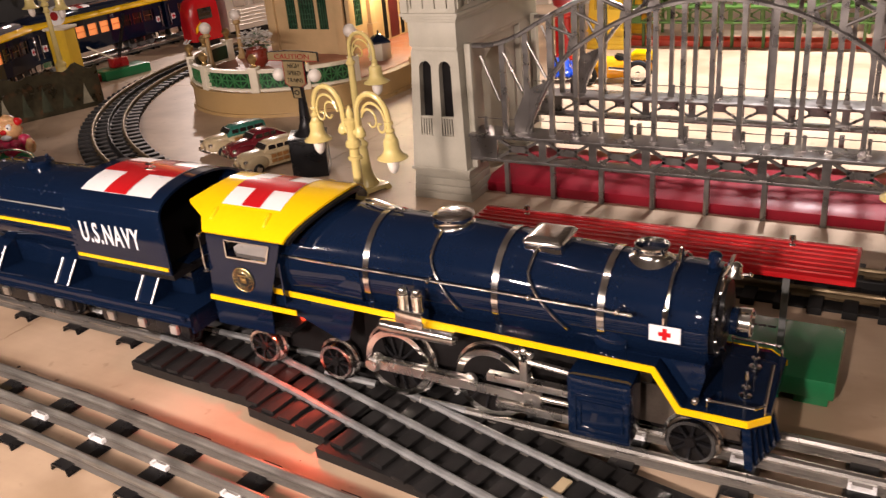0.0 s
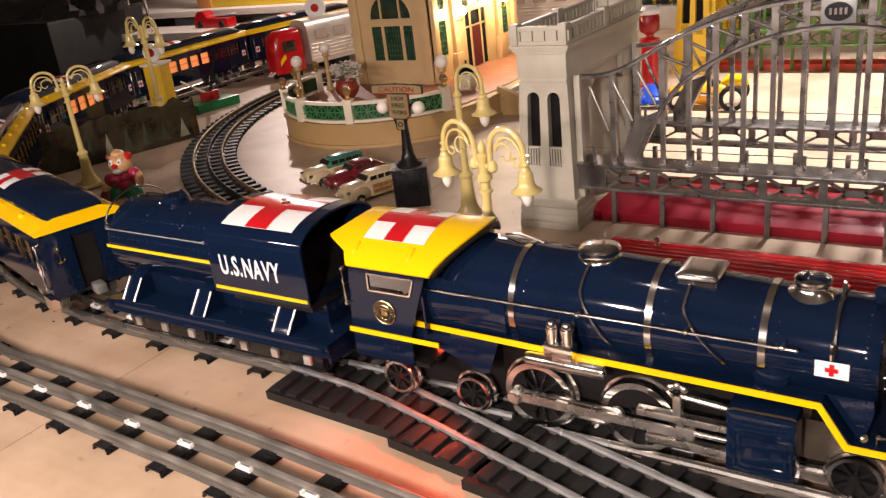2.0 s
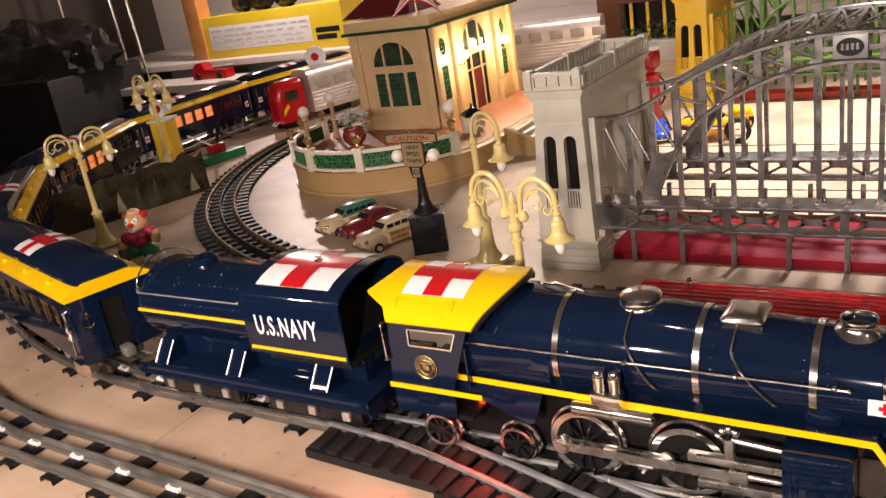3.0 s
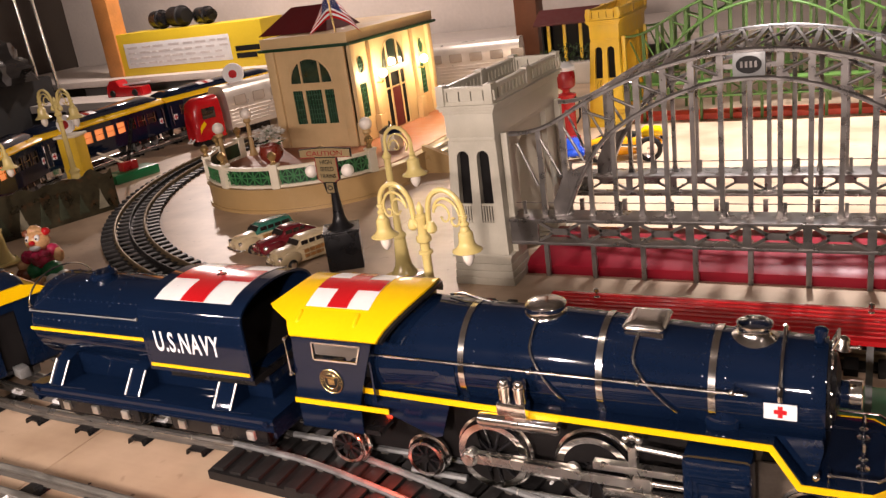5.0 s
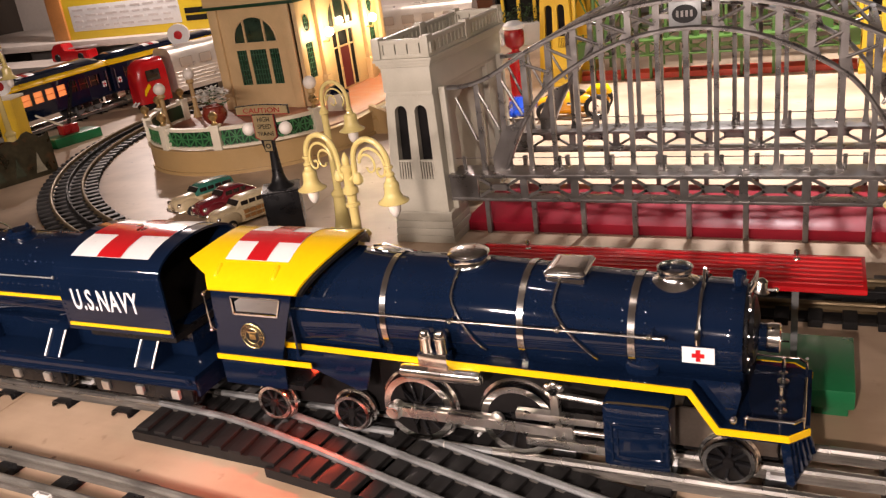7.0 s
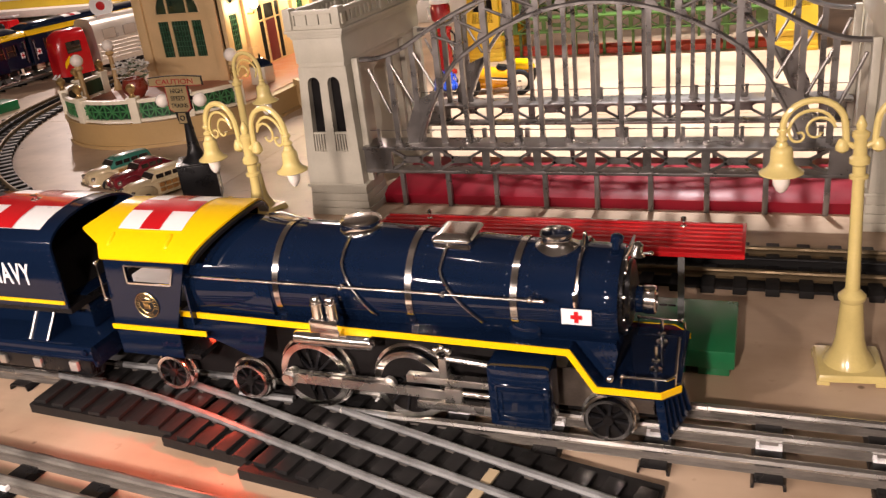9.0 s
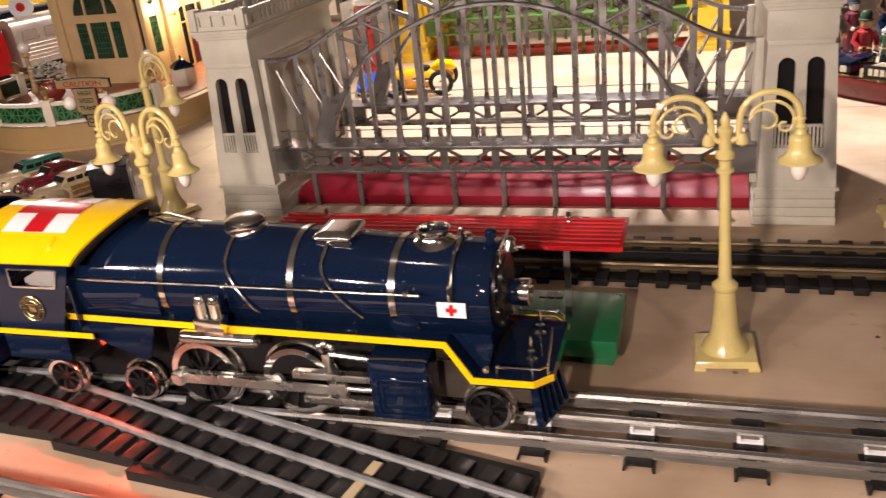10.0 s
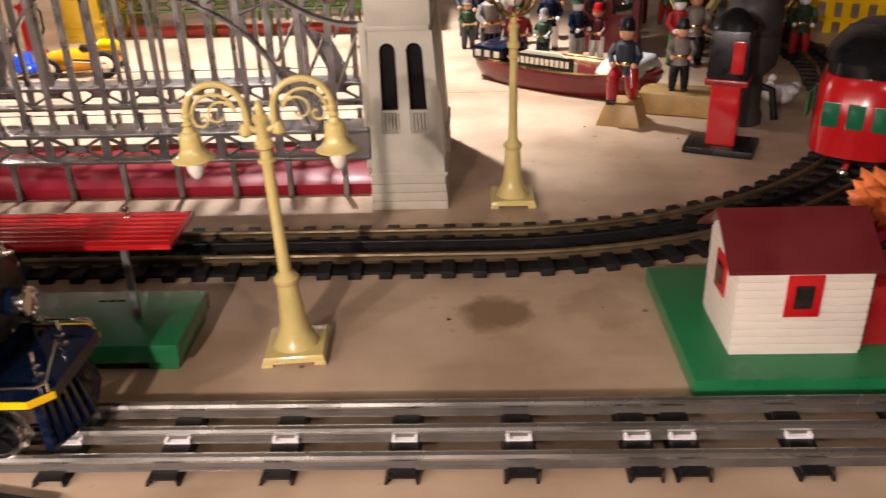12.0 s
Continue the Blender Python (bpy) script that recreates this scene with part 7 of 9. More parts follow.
def terrace():
    root = thing("terrace", "tan terrace with ivory and green railing, rounded front end", "toy terrace", at=(SC.x, SC.y, 0))
    P = lambda name, bm, mat, parent=None, label="": part(name, bm, mat, parent or root, label)
    back = 0.62
    def outline(r, n=40):
        pts = [(r * math.cos(radians(180 + 180 * i / n)), r * math.sin(radians(180 + 180 * i / n))) for i in range(n + 1)]
        return pts + [(r, back), (-r, back)]
    for nm, r, z0, z1 in (("foot_moulding", SR + 0.004, 0.0, 0.006), ("base", SR, 0.006, TZ - 0.004), ("top_moulding", SR + 0.003, TZ - 0.004, TZ)):
        bm = bmesh.new()
        prism(bm, outline(r), z0, z1, "xy")
        P(nm, bm, TANPAINT)
    bm = bmesh.new()
    prism(bm, outline(SR - 0.016), TZ, TZ + 0.0015, "xy")
    P("floor", bm, TERRA, None, "rose painted terrace floor")
    # railing: ivory piers and rails round green lattice panels
    ang = [180 + a for a in (-6, 14, 40, 72, 104, 128, 152)]
    def at(a, r=SR - 0.006):
        return Vector((r * math.cos(radians(a)), r * math.sin(radians(a)), 0))
    for a in ang:
        p = at(a)
        bm = bmesh.new()
        box(bm, -0.008, 0.008, -0.008, 0.008, TZ, TZ + 0.042, 0.001)
        box(bm, -0.0095, 0.0095, -0.0095, 0.0095, TZ + 0.042, TZ + 0.046, 0.001)
        bm.transform(Matrix.Translation(p) @ Matrix.Rotation(radians(a), 4, "Z"))
        pier = P("pier", bm, IVORY)
        bm = bmesh.new()
        lathe(bm, [(0.007, 0), (0.004, 0.003), (0.0035, 0.006), (0.0085, 0.013), (0.0085, 0.017), (0.004, 0.0225), (0, 0.0235)], p + Vector((0, 0, TZ + 0.046)), (0, 0, 1), 14)
        P("finial", bm, surface("brushed_gold", (0.55, 0.38, 0.16), 0.3, 0.8) if a == ang[0] else bpy.data.materials["brushed_gold"], pier, "gold ball finial")
    for a0, a1 in zip(ang, ang[1:]):
        n = 4
        for z0, z1 in ((TZ + 0.002, TZ + 0.007), (TZ + 0.035, TZ + 0.041)):
            bm = bmesh.new()
            pts = [at(a0 + (a1 - a0) * i / n) for i in range(n + 1)]
            for p, q in zip(pts, pts[1:]):
                bar(bm, p + Vector((0, 0, (z0 + z1) / 2)), q + Vector((0, 0, (z0 + z1) / 2)), 0.008, z1 - z0)
            P("rail", bm, IVORY)
        bm = bmesh.new()
        for i in range(n):
            p, q = at(a0 + (a1 - a0) * i / n), at(a0 + (a1 - a0) * (i + 1) / n)
            m = (p + q) / 2
            lo, hi, md = TZ + 0.007, TZ + 0.035, TZ + 0.021
            up = lambda v, z: v + Vector((0, 0, z))
            for u, v in ((up(p, lo), up(q, hi)), (up(p, hi), up(q, lo)), (up(m, lo), up(m, hi)), (up(p, md), up(q, md)), (up(p, lo), up(p, hi))):
                bar(bm, u, v, 0.0022, 0.0022, at((a0 + a1) / 2).normalized())
        P("lattice_panel", bm, LATTICELIGHT, None, "green lattice panel")
        bm = bmesh.new()
        pts = [at(a0 + (a1 - a0) * i / n, SR - 0.0095) for i in range(n + 1)]
        for p, q in zip(pts, pts[1:]):
            bar(bm, p + Vector((0, 0, TZ + 0.021)), q + Vector((0, 0, TZ + 0.021)), 0.001, 0.030)
        P("panel_back", bm, LATTICE, None, "dark green backing sheet")
    # lamp standards with white globes
    for a, h in ((196, 0.075), (168, 0.085), (334, 0.080)):
        bm = bmesh.new()
        p = at(a, SR - 0.020)
        lathe(bm, [(0.012, 0), (0.008, 0.006), (0.005, 0.02), (0.0045, h - 0.012), (0.009, h - 0.008), (0.006, h)], p + Vector((0, 0, TZ)), (0, 0, 1), 14)
        st = P("lamp_standard", bm, TANPAINT)
        bm = bmesh.new()
        ball(bm, p + Vector((0, 0, TZ + h + 0.009)), 0.0125, 18)
        P("globe", bm, BULB, st, "white glass globe")
    # stairs down to the table on the bridge side
    for i in range(6):
        bm = bmesh.new()
        box(bm, SR - 0.004 + 0.017 * i, SR + 0.013 + 0.017 * i, 0.06, 0.30, 0.0, TZ - 0.0078 * i, 0.0008)
        P("step", bm, IVORY)
    for y in (0.045, 0.30):
        bm = bmesh.new()
        prism(bm, [(SR - 0.004, 0.0), (SR + 0.112, 0.0), (SR + 0.112, 0.010), (SR - 0.004, TZ + 0.012)], y, y + 0.014, "xz")
        P("stair_wall", bm, TANPAINT)
    return root


terrace()


def flower_pot(x, y, z):
    root = thing("flower_pot", "white flowers in a small dark red pot", "plant", at=(x, y, z))
    root.scale = (1.25, 1.25, 1.25)
    bm = bmesh.new()
    lathe(bm, [(0.010, 0), (0.019, 0.010), (0.021, 0.018), (0.017, 0.028), (0.018, 0.031), (0.015, 0.031), (0.014, 0.024), (0, 0.024)], (0, 0, 0), (0, 0, 1), 20)
    part("pot", bm, CLAYPOT, root)
    rnd = random.Random(4)
    for name, mat, n, r in (("leaves", LEAFG, 26, 0.006), ("blossoms", FLOWERW, 60, 0.0076)):
        bm = bmesh.new()
        for i in range(n):
            a, q = rnd.uniform(0, math.tau), rnd.uniform(0, 1) ** 0.5 * 0.030
            h = 0.040 + 0.016 * (1 - (q / 0.03) ** 2) + rnd.uniform(-0.006, 0.006) - (0.008 if name == "leaves" else 0)
            for k in range(5):
                b = a + k * math.tau / 5
                c = Vector((q * math.cos(a), q * math.sin(a), h))
                d = Vector((math.cos(b), math.sin(b), rnd.uniform(-0.2, 0.6))) * r
                s = Vector((-math.sin(b), math.cos(b), 0)) * r * 0.4
                faces_from(bm, [c, c + d * 0.6 + s, c + d, c + d * 0.6 - s], [(0, 1, 2, 3)])
        part(name, bm, mat, root)
    return root


flower_pot(-0.640, 0.470, TZ + 0.0015)


def station():
    x0, x1, y0, y1 = -0.705, -0.500, 0.600, 0.985
    z0, zt = TZ + 0.0015, 0.262
    root = thing("station_house", "cream toy station with arched windows and maroon roof", "toy building", at=((x0 + x1) / 2, (y0 + y1) / 2, z0))
    inv = root.matrix_world.inverted()
    def P(name, bm, mat, parent=None, label=""):
        bm.transform(inv)
        return part(name, bm, mat, parent or root, label)
    PANEGREEN = surface("dark_green_pane", (0.022, 0.040, 0.026), 0.10, 0, 0.35, 60, 300, 0.01, coat=0.5)
    FLAGBLUE = surface("flag_blue_cloth", (0.016, 0.024, 0.12), 0.7, 0, 0.1, 60, 300, 0.02)
    MUNTIN = surface("green_glazing_paint", (0.030, 0.105, 0.052), 0.3, 0, 0.1, 60, 300, 0.01)
    # walls as sheets pierced by window openings
    def wall(name, a, b, n, wins):
        """a, b: plan ends; n: outward normal; wins: (u0, u1, z0, z1, style)."""
        a, b, n = Vector((*a, 0)), Vector((*b, 0)), Vector((*n, 0))
        d = (b - a)
        L = d.length
        d.normalize()
        cuts_u = sorted({0, L, *[w[0] for w in wins], *[w[1] for w in wins]})
        bm = bmesh.new()
        for u0, u1 in zip(cuts_u, cuts_u[1:]):
            holes = sorted((w[2], w[3]) for w in wins if w[0] <= u0 + 1e-6 and w[1] >= u1 - 1e-6)
            lo = z0
            for h0, h1 in holes + [(zt, zt)]:
                if h0 - lo > 1e-5:
                    v = [a + d * u0 + Vector((0, 0, lo)), a + d * u1 + Vector((0, 0, lo)), a + d * u1 + Vector((0, 0, h0)), a + d * u0 + Vector((0, 0, h0))]
                    v2 = [p - n * 0.004 for p in v]
                    faces_from(bm, v + v2, [(0, 1, 2, 3), (7, 6, 5, 4), (0, 4, 5, 1), (1, 5, 6, 2), (2, 6, 7, 3), (3, 7, 4, 0)])
                lo = h1
        w_ob = P(name, bm, CREAMWALL)
        for u0, u1, h0, h1, style in wins:
            c, hz, r = (u0 + u1) / 2, (h0 + h1) / 2, (u1 - u0) / 2

            def at(u, z, back=0.0):
                return a + d * u + Vector((0, 0, z)) - n * back
            # spandrel pieces make the heads round
            if style in ("arch", "oval"):
                bm = bmesh.new()
                quarters = [(1, 1), (-1, 1)] if style == "arch" else [(1, 1), (-1, 1), (1, -1), (-1, -1)]
                rise = r * 0.95 if style == "arch" else hz - h0
                zc = h1 - rise if style == "arch" else hz
                for su, sz in quarters:
                    pts = [(c + su * r, zc + sz * rise)] + [(c + su * r * math.cos(math.pi / 2 * i / 8), zc + sz * rise * math.sin(math.pi / 2 * i / 8)) for i in range(9)]
                    va = [bm.verts.new(at(u, z, 0.0005)) for u, z in pts]
                    vb = [bm.verts.new(at(u, z, 0.0035)) for u, z in pts]
                    for i in range(1, 9):
                        bm.faces.new((va[0], va[i], va[i + 1]))
                        bm.faces.new((va[i], va[i + 1], vb[i + 1], vb[i]))
                P("arch_head", bm, CREAMWALL, w_ob)
                # raised moulding round the opening
                bm = bmesh.new()
                if style == "arch":
                    ring = [at(c + r * math.cos(math.pi * i / 20), zc + rise * math.sin(math.pi * i / 20)) for i in range(21)]
                    tube(bm, [at(c + r, h0)] + ring + [at(c - r, h0)], 0.0016, 6)
                else:
                    tube(bm, [at(c + r * math.cos(math.tau * i / 24), zc + rise * math.sin(math.tau * i / 24)) for i in range(24)], 0.0014, 6, closed=True)
                P("window_moulding", bm, CREAMWALL, w_ob)
            # at the door a dark sheet stands for the shade inside
            bm = bmesh.new()
            faces_from(bm, [at(u0, h0, 0.003), at(u1, h0, 0.003), at(u1, h1, 0.003), at(u0, h1, 0.003)], [(0, 1, 2, 3)])
            P("window_sheet", bm, DARKIN if style == "door" else PANEGREEN, w_ob, "dark sheet standing for the shade in the doorway" if style == "door" else "dark green glazed window sheet")
            if style == "arch":
                # two upright mullions and a sill
                for u in (u0 + (u1 - u0) * 0.27, u0 + (u1 - u0) * 0.73):
                    bm = bmesh.new()
                    bar(bm, at(u, h0, 0.001), at(u, h1 - 0.004, 0.001), 0.0042, 0.0030, n)
                    P("mullion", bm, CREAMWALL, w_ob)
                bm = bmesh.new()
                bar(bm, at(u0 - 0.002, h0, -0.001), at(u1 + 0.002, h0, -0.001), 0.0040, 0.0040, n)
                P("window_sill", bm, CREAMWALL, w_ob)
            elif style == "door":
                for u in (u0 + (u1 - u0) * 0.25, u0 + (u1 - u0) * 0.75):
                    bm = bmesh.new()
                    bar(bm, at(u, h0, 0.001), at(u, h1, 0.001), 0.0050, 0.0030, n)
                    P("door_post", bm, CREAMWALL, w_ob)
                bm = bmesh.new()
                bar(bm, at(u0, h0 + (h1 - h0) * 0.74, 0.001), at(u1, h0 + (h1 - h0) * 0.74, 0.001), 0.0030, 0.0050, n)
                P("door_transom", bm, CREAMWALL, w_ob)
                bm = bmesh.new()
                uu = u0 + (u1 - u0) * 0.52
                bar(bm, at(uu, h0, 0.0018), at(uu, h0 + (h1 - h0) * 0.72, 0.0018), (u1 - u0) * 0.40, 0.0016, n)
                P("door", bm, ROOFRED, w_ob, "dark red door leaf")
            else:
                # green lattice over the pane
                bm = bmesh.new()
                k = max(2, round((u1 - u0) / 0.0068))
                for i in range(k + 1):
                    u = u0 + (u1 - u0) * i / k
                    bar(bm, at(u, h0, 0.0022), at(u, h1, 0.0022), 0.0013, 0.0012, n)
                m = max(2, round((h1 - h0) / 0.0105))
                for i in range(m + 1):
                    h = h0 + (h1 - h0) * i / m
                    bar(bm, at(u0, h, 0.0022), at(u1, h, 0.0022), 0.0012, 0.0013, n)
                P("glazing_grid", bm, MUNTIN, w_ob, "green glazing bars")
        return w_ob
    endw = [(0.052, 0.078, z0 + 0.052, z0 + 0.126, "tall"), (0.086, 0.128, z0 + 0.052, z0 + 0.126, "tall"), (0.136, 0.160, z0 + 0.052, z0 + 0.126, "tall"), (0.052, 0.160, z0 + 0.140, z0 + 0.194, "arch")]
    wall("end_wall", (x0, y0), (x1, y0), (0, -1), endw)
    front = [(0.036, 0.064, z0 + 0.052, z0 + 0.126, "tall"), (0.036, 0.064, z0 + 0.148, z0 + 0.186, "oval"),
             (0.138, 0.247, z0 + 0.140, z0 + 0.204, "arch"), (0.146, 0.239, z0 + 0.002, z0 + 0.128, "door"),
             (0.321, 0.349, z0 + 0.052, z0 + 0.126, "tall"), (0.321, 0.349, z0 + 0.148, z0 + 0.186, "oval")]
    wall("front_wall", (x1, y0), (x1, y1), (1, 0), front)
    wall("rear_wall", (x0, y1), (x0, y0), (-1, 0), [])
    wall("far_wall", (x1, y1), (x0, y1), (0, 1), [])
    # pilasters, plinth, cornice
    for y in (y0 + 0.012, y0 + 0.092, y0 + 0.293, y1 - 0.012):
        bm = bmesh.new()
        box(bm, x1, x1 + 0.010, y - 0.009, y + 0.009, z0, zt, 0.0015)
        box(bm, x1, x1 + 0.014, y - 0.013, y + 0.013, z0, z0 + 0.05, 0.0015)
        P("pilaster", bm, CREAMWALL)
    for x in (x0 + 0.012, x1 - 0.012):
        bm = bmesh.new()
        box(bm, x - 0.011, x + 0.011, y0 - 0.007, y0, z0, zt, 0.0015)
        P("pilaster", bm, CREAMWALL)
    bm = bmesh.new()
    box(bm, x0 - 0.012, x1 + 0.020, y0 - 0.014, y1 + 0.012, zt, zt + 0.006, 0.001)
    P("green_fascia", bm, LATTICE, None, "green painted fascia")
    bm = bmesh.new()
    box(bm, x0 - 0.006, x1 + 0.013, y0 - 0.008, y1 + 0.006, zt + 0.006, zt + 0.028, 0.0015)
    P("parapet", bm, CREAMWALL)
    bm = bmesh.new()
    rx0, rx1, ry0, ry1 = x0 - 0.060, x0 + 0.128, y0 + 0.060, y0 + 0.200
    faces_from(bm, [(rx0, ry0, zt + 0.029), (rx1, ry0, zt + 0.029), (rx1, ry1, zt + 0.029), (rx0, ry1, zt + 0.029), (rx0 + 0.062, ry0 + 0.06, zt + 0.083), (rx1 - 0.030, ry0 + 0.06, zt + 0.083), (rx1 - 0.030, ry1 - 0.06, zt + 0.083), (rx0 + 0.062, ry1 - 0.06, zt + 0.083)],
               [(3, 2, 1, 0), (0, 1, 5, 4), (1, 2, 6, 5), (2, 3, 7, 6), (3, 0, 4, 7), (4, 5, 6, 7)])
    P("roof", bm, ROOFRED, None, "maroon hipped roof")
    # wall lamps by the doors: lit
    for y in (y0 + 0.092, y0 + 0.293):
        bm = bmesh.new()
        tube(bm, [(x1 + 0.010, y, z0 + 0.120), (x1 + 0.024, y, z0 + 0.120), (x1 + 0.028, y, z0 + 0.128)], 0.002, 8)
        br = P("wall_bracket", bm, bpy.data.materials["brushed_gold"])
        bm = bmesh.new()
        ball(bm, (x1 + 0.028, y, z0 + 0.140), 0.0095, 16)
        P("lit_globe", bm, glowing("lit_globe_" + ("a" if y < 0.75 else "b"), (1.0, 0.86, 0.62), 40.0), br, "glowing lamp globe")
    # pole with two drooping flags over the eave
    px, py = x0 + 0.186, y0 + 0.004
    bm = bmesh.new()
    tube(bm, [(px, py, zt + 0.026), (px - 0.004, py - 0.004, zt + 0.112)], 0.0022, 8)
    pole = P("flag_pole", bm, bpy.data.materials["brushed_gold"])
    for side in (-1, 1):
        def cloth(u, v, lift=0.0):
            """u along the fly, v down the hoist."""
            fall = 0.034 * u ** 1.3
            return (px + side * (0.003 + 0.062 * u) * (0.50 + 0.50 * v), py - 0.003 - lift - 0.003 * math.sin(5 * u + 2 * v), zt + 0.104 - 0.046 * v - fall)
        for j in range(9):
            bm = bmesh.new()
            N = 8
            for i in range(N):
                if j < 5 and i < 4:
                    continue
                v0, v1 = j / 9, (j + 1) / 9
                faces_from(bm, [cloth(i / N, v0), cloth((i + 1) / N, v0), cloth((i + 1) / N, v1), cloth(i / N, v1)], [(0, 1, 2, 3)])
            P("flag_stripe", bm, RED if j % 2 == 0 else WHITE, pole)
        bm = bmesh.new()
        for i in range(4):
            faces_from(bm, [cloth(i / 8, 0), cloth((i + 1) / 8, 0), cloth((i + 1) / 8, 5 / 9), cloth(i / 8, 5 / 9)], [(0, 1, 2, 3)])
        P("flag_canton", bm, FLAGBLUE, pole, "blue canton with white stars")
        bm = bmesh.new()
        for i in range(4):
            for j in range(4):
                u, v = (i + 0.35 + 0.3 * (j % 2)) / 8, (j + 0.6) / 8
                q = Vector(cloth(u, v, 0.0004))
                faces_from(bm, [q + Vector((x, 0, z)) for x, z in ((-0.0009, 0), (0, -0.0009), (0.0009, 0), (0, 0.0009))], [(0, 1, 2, 3)])
        P("flag_stars", bm, WHITE, pole)
    return root


station()
lamp("station_lamp_near", "POINT", (-0.445, 0.690, 0.185), (-0.5, 0.7, 0), 1.0, (1.0, 0.74, 0.42), 0.010)
lamp("station_lamp_far", "POINT", (-0.445, 0.893, 0.185), (-0.5, 0.9, 0), 1.0, (1.0, 0.74, 0.42), 0.010)


def news_kiosk():
    root = thing("news_kiosk", "small white kiosk with dark blue hipped roof", "kiosk", at=(-0.400, 0.565, TZ + 0.0015))
    bm = bmesh.new()
    box(bm, -0.017, 0.017, -0.017, 0.017, 0, 0.034, 0.001)
    part("box", bm, IVORY, root)
    bm = bmesh.new()
    lathe(bm, [(0.028, 0.034), (0.028, 0.037), (0.010, 0.049), (0.003, 0.051), (0.002, 0.058), (0, 0.059)], (0, 0, 0), (0, 0, 1), 4)
    part("roof", bm, NAVY, root)
    return root


news_kiosk()


# ---- beyond: the streamlined train, crossing gear and the back of the room ----
SATIN = surface("satin_aluminium", (0.74, 0.69, 0.62), 0.34, 0.55, 0.08, 30, 300, 0.03)
BOXYELLOW = surface("yellow_carton", (0.76, 0.56, 0.03), 0.5, 0, 0.06, 6, 100, 0.03)
PINE = surface("orange_pine_stud", (0.52, 0.22, 0.06), 0.55, 0, 0.2, 12, 120, 0.06)
FENCEDARK = surface("dark_printed_board", (0.030, 0.026, 0.014), 0.30, 0, 0.8, 26, 130, 0.05, worn=0.85, worn_colour=(0.095, 0.042, 0.018))
SKIN = surface("painted_face_ceramic", (0.62, 0.30, 0.17), 0.3, 0, 0.2, 50, 300, 0.03, coat=0.5)


def streamliner():
    root = thing("streamlined_train", "satin silver streamlined cars behind a red nose unit", "toy train", at=(-1.16, 0.905, 0))
    P = lambda name, bm, mat, parent=None, label="": part(name, bm, mat, parent or root, label)
    def hull(L, w, z0, z1, mat, name, m, nose=False, label=""):
        bm = bmesh.new()
        N = 16
        st = [(-L / 2, 1.0, 1.0), (L / 2, 1.0, 1.0)] if not nose else [(-L / 2, 0.55, 0.72), (-L / 2 + 0.012, 0.82, 0.9), (-L / 2 + 0.04, 1, 1), (L / 2, 1, 1)]
        rings = []
        for x, kw, kh in st:
            ring = []
            for j in range(N + 1):
                a = math.pi * j / N
                ring.append(bm.verts.new((x, w * kw * math.copysign(abs(math.cos(a)) ** 0.45, math.cos(a)), z0 + (z1 - z0) * kh * (math.sin(a) ** 0.45 if 0 < j < N else 0))))
            rings.append(ring)
        for a, b in zip(rings, rings[1:]):
            for j in range(N):
                bm.faces.new((a[j], a[j + 1], b[j + 1], b[j]))
            bm.faces.new((a[0], b[0], b[N], a[N]))
        bm.faces.new(rings[0])
        bm.faces.new(list(reversed(rings[-1])))
        bm.transform(m)
        return P(name, bm, mat, None, label)
    m0 = pose(-0.010, -0.045, 0, 0, 0, 78) @ Matrix.Diagonal((0.74, 0.76, 0.90, 1))
    nose = hull(0.120, 0.046, 0.022, 0.150, RED, "nose_unit", m0, True, "glossy red nose unit")
    bm = bmesh.new()
    box(bm, -0.030, 0.028, -0.0475, -0.0455, 0.086, 0.118, 0.002)
    bm.transform(m0)
    P("side_window", bm, GLASSDARK, nose)
    bm = bmesh.new()
    prism(bm, [(-0.052, 0.046), (-0.040, 0.056), (-0.020, 0.070), (-0.026, 0.080), (-0.042, 0.070), (-0.050, 0.062)], -0.0470, -0.0452, "xz")
    bm.transform(m0)
    P("nose_flash", bm, YELLOW, nose, "orange yellow flash on the nose")
    bm = bmesh.new()
    tube(bm, [(-0.066, -0.020, 0.030), (-0.082, -0.020, 0.022), (-0.082, 0.0, 0.022), (-0.066, 0.0, 0.030)], 0.003, 8)
    bm.transform(m0)
    P("coupler", bm, WHITE, nose)
    for i, (x, y, L, a) in enumerate(((0.034, 0.318, 0.54, 76), (0.400, 0.670, 0.52, 10))):
        m = pose(x, y, 0, 0, 0, a)
        car = hull(L, 0.046, 0.022, 0.146, SATIN, "car", m, False, "fluted satin aluminium car")
        for k in range(8):
            bm = bmesh.new()
            xx = -L / 2 + 0.045 + 0.067 * k
            box(bm, xx - 0.020, xx + 0.020, -0.0472, -0.0455, 0.088, 0.114, 0.002)
            bm.transform(m)
            P("window", bm, surface("pale_window", (0.42, 0.36, 0.30), 0.2, 0, 0.05) if i == 0 and k == 0 else bpy.data.materials["pale_window"], car)
        for z in (0.036, 0.046, 0.056, 0.066, 0.076):
            bm = bmesh.new()
            tube(bm, [(-L / 2 + 0.004, -0.0462, z), (L / 2 - 0.004, -0.0462, z)], 0.0013, 6)
            bm.transform(m)
            P("flute", bm, SATIN, car)
        for q in (-1, 1):
            bm = bmesh.new()
            box(bm, q * L * 0.32 - 0.045, q * L * 0.32 + 0.045, -0.036, 0.036, 0.003, 0.0225, 0.002)
            bm.transform(m)
            P("truck", bm, BLACK, car)
    bm = bmesh.new()
    box(bm, -0.04, 0.05, -0.034, 0.034, 0.003, 0.0225, 0.002)
    bm.transform(m0)
    P("truck", bm, BLACK, nose)
    bm = bmesh.new()
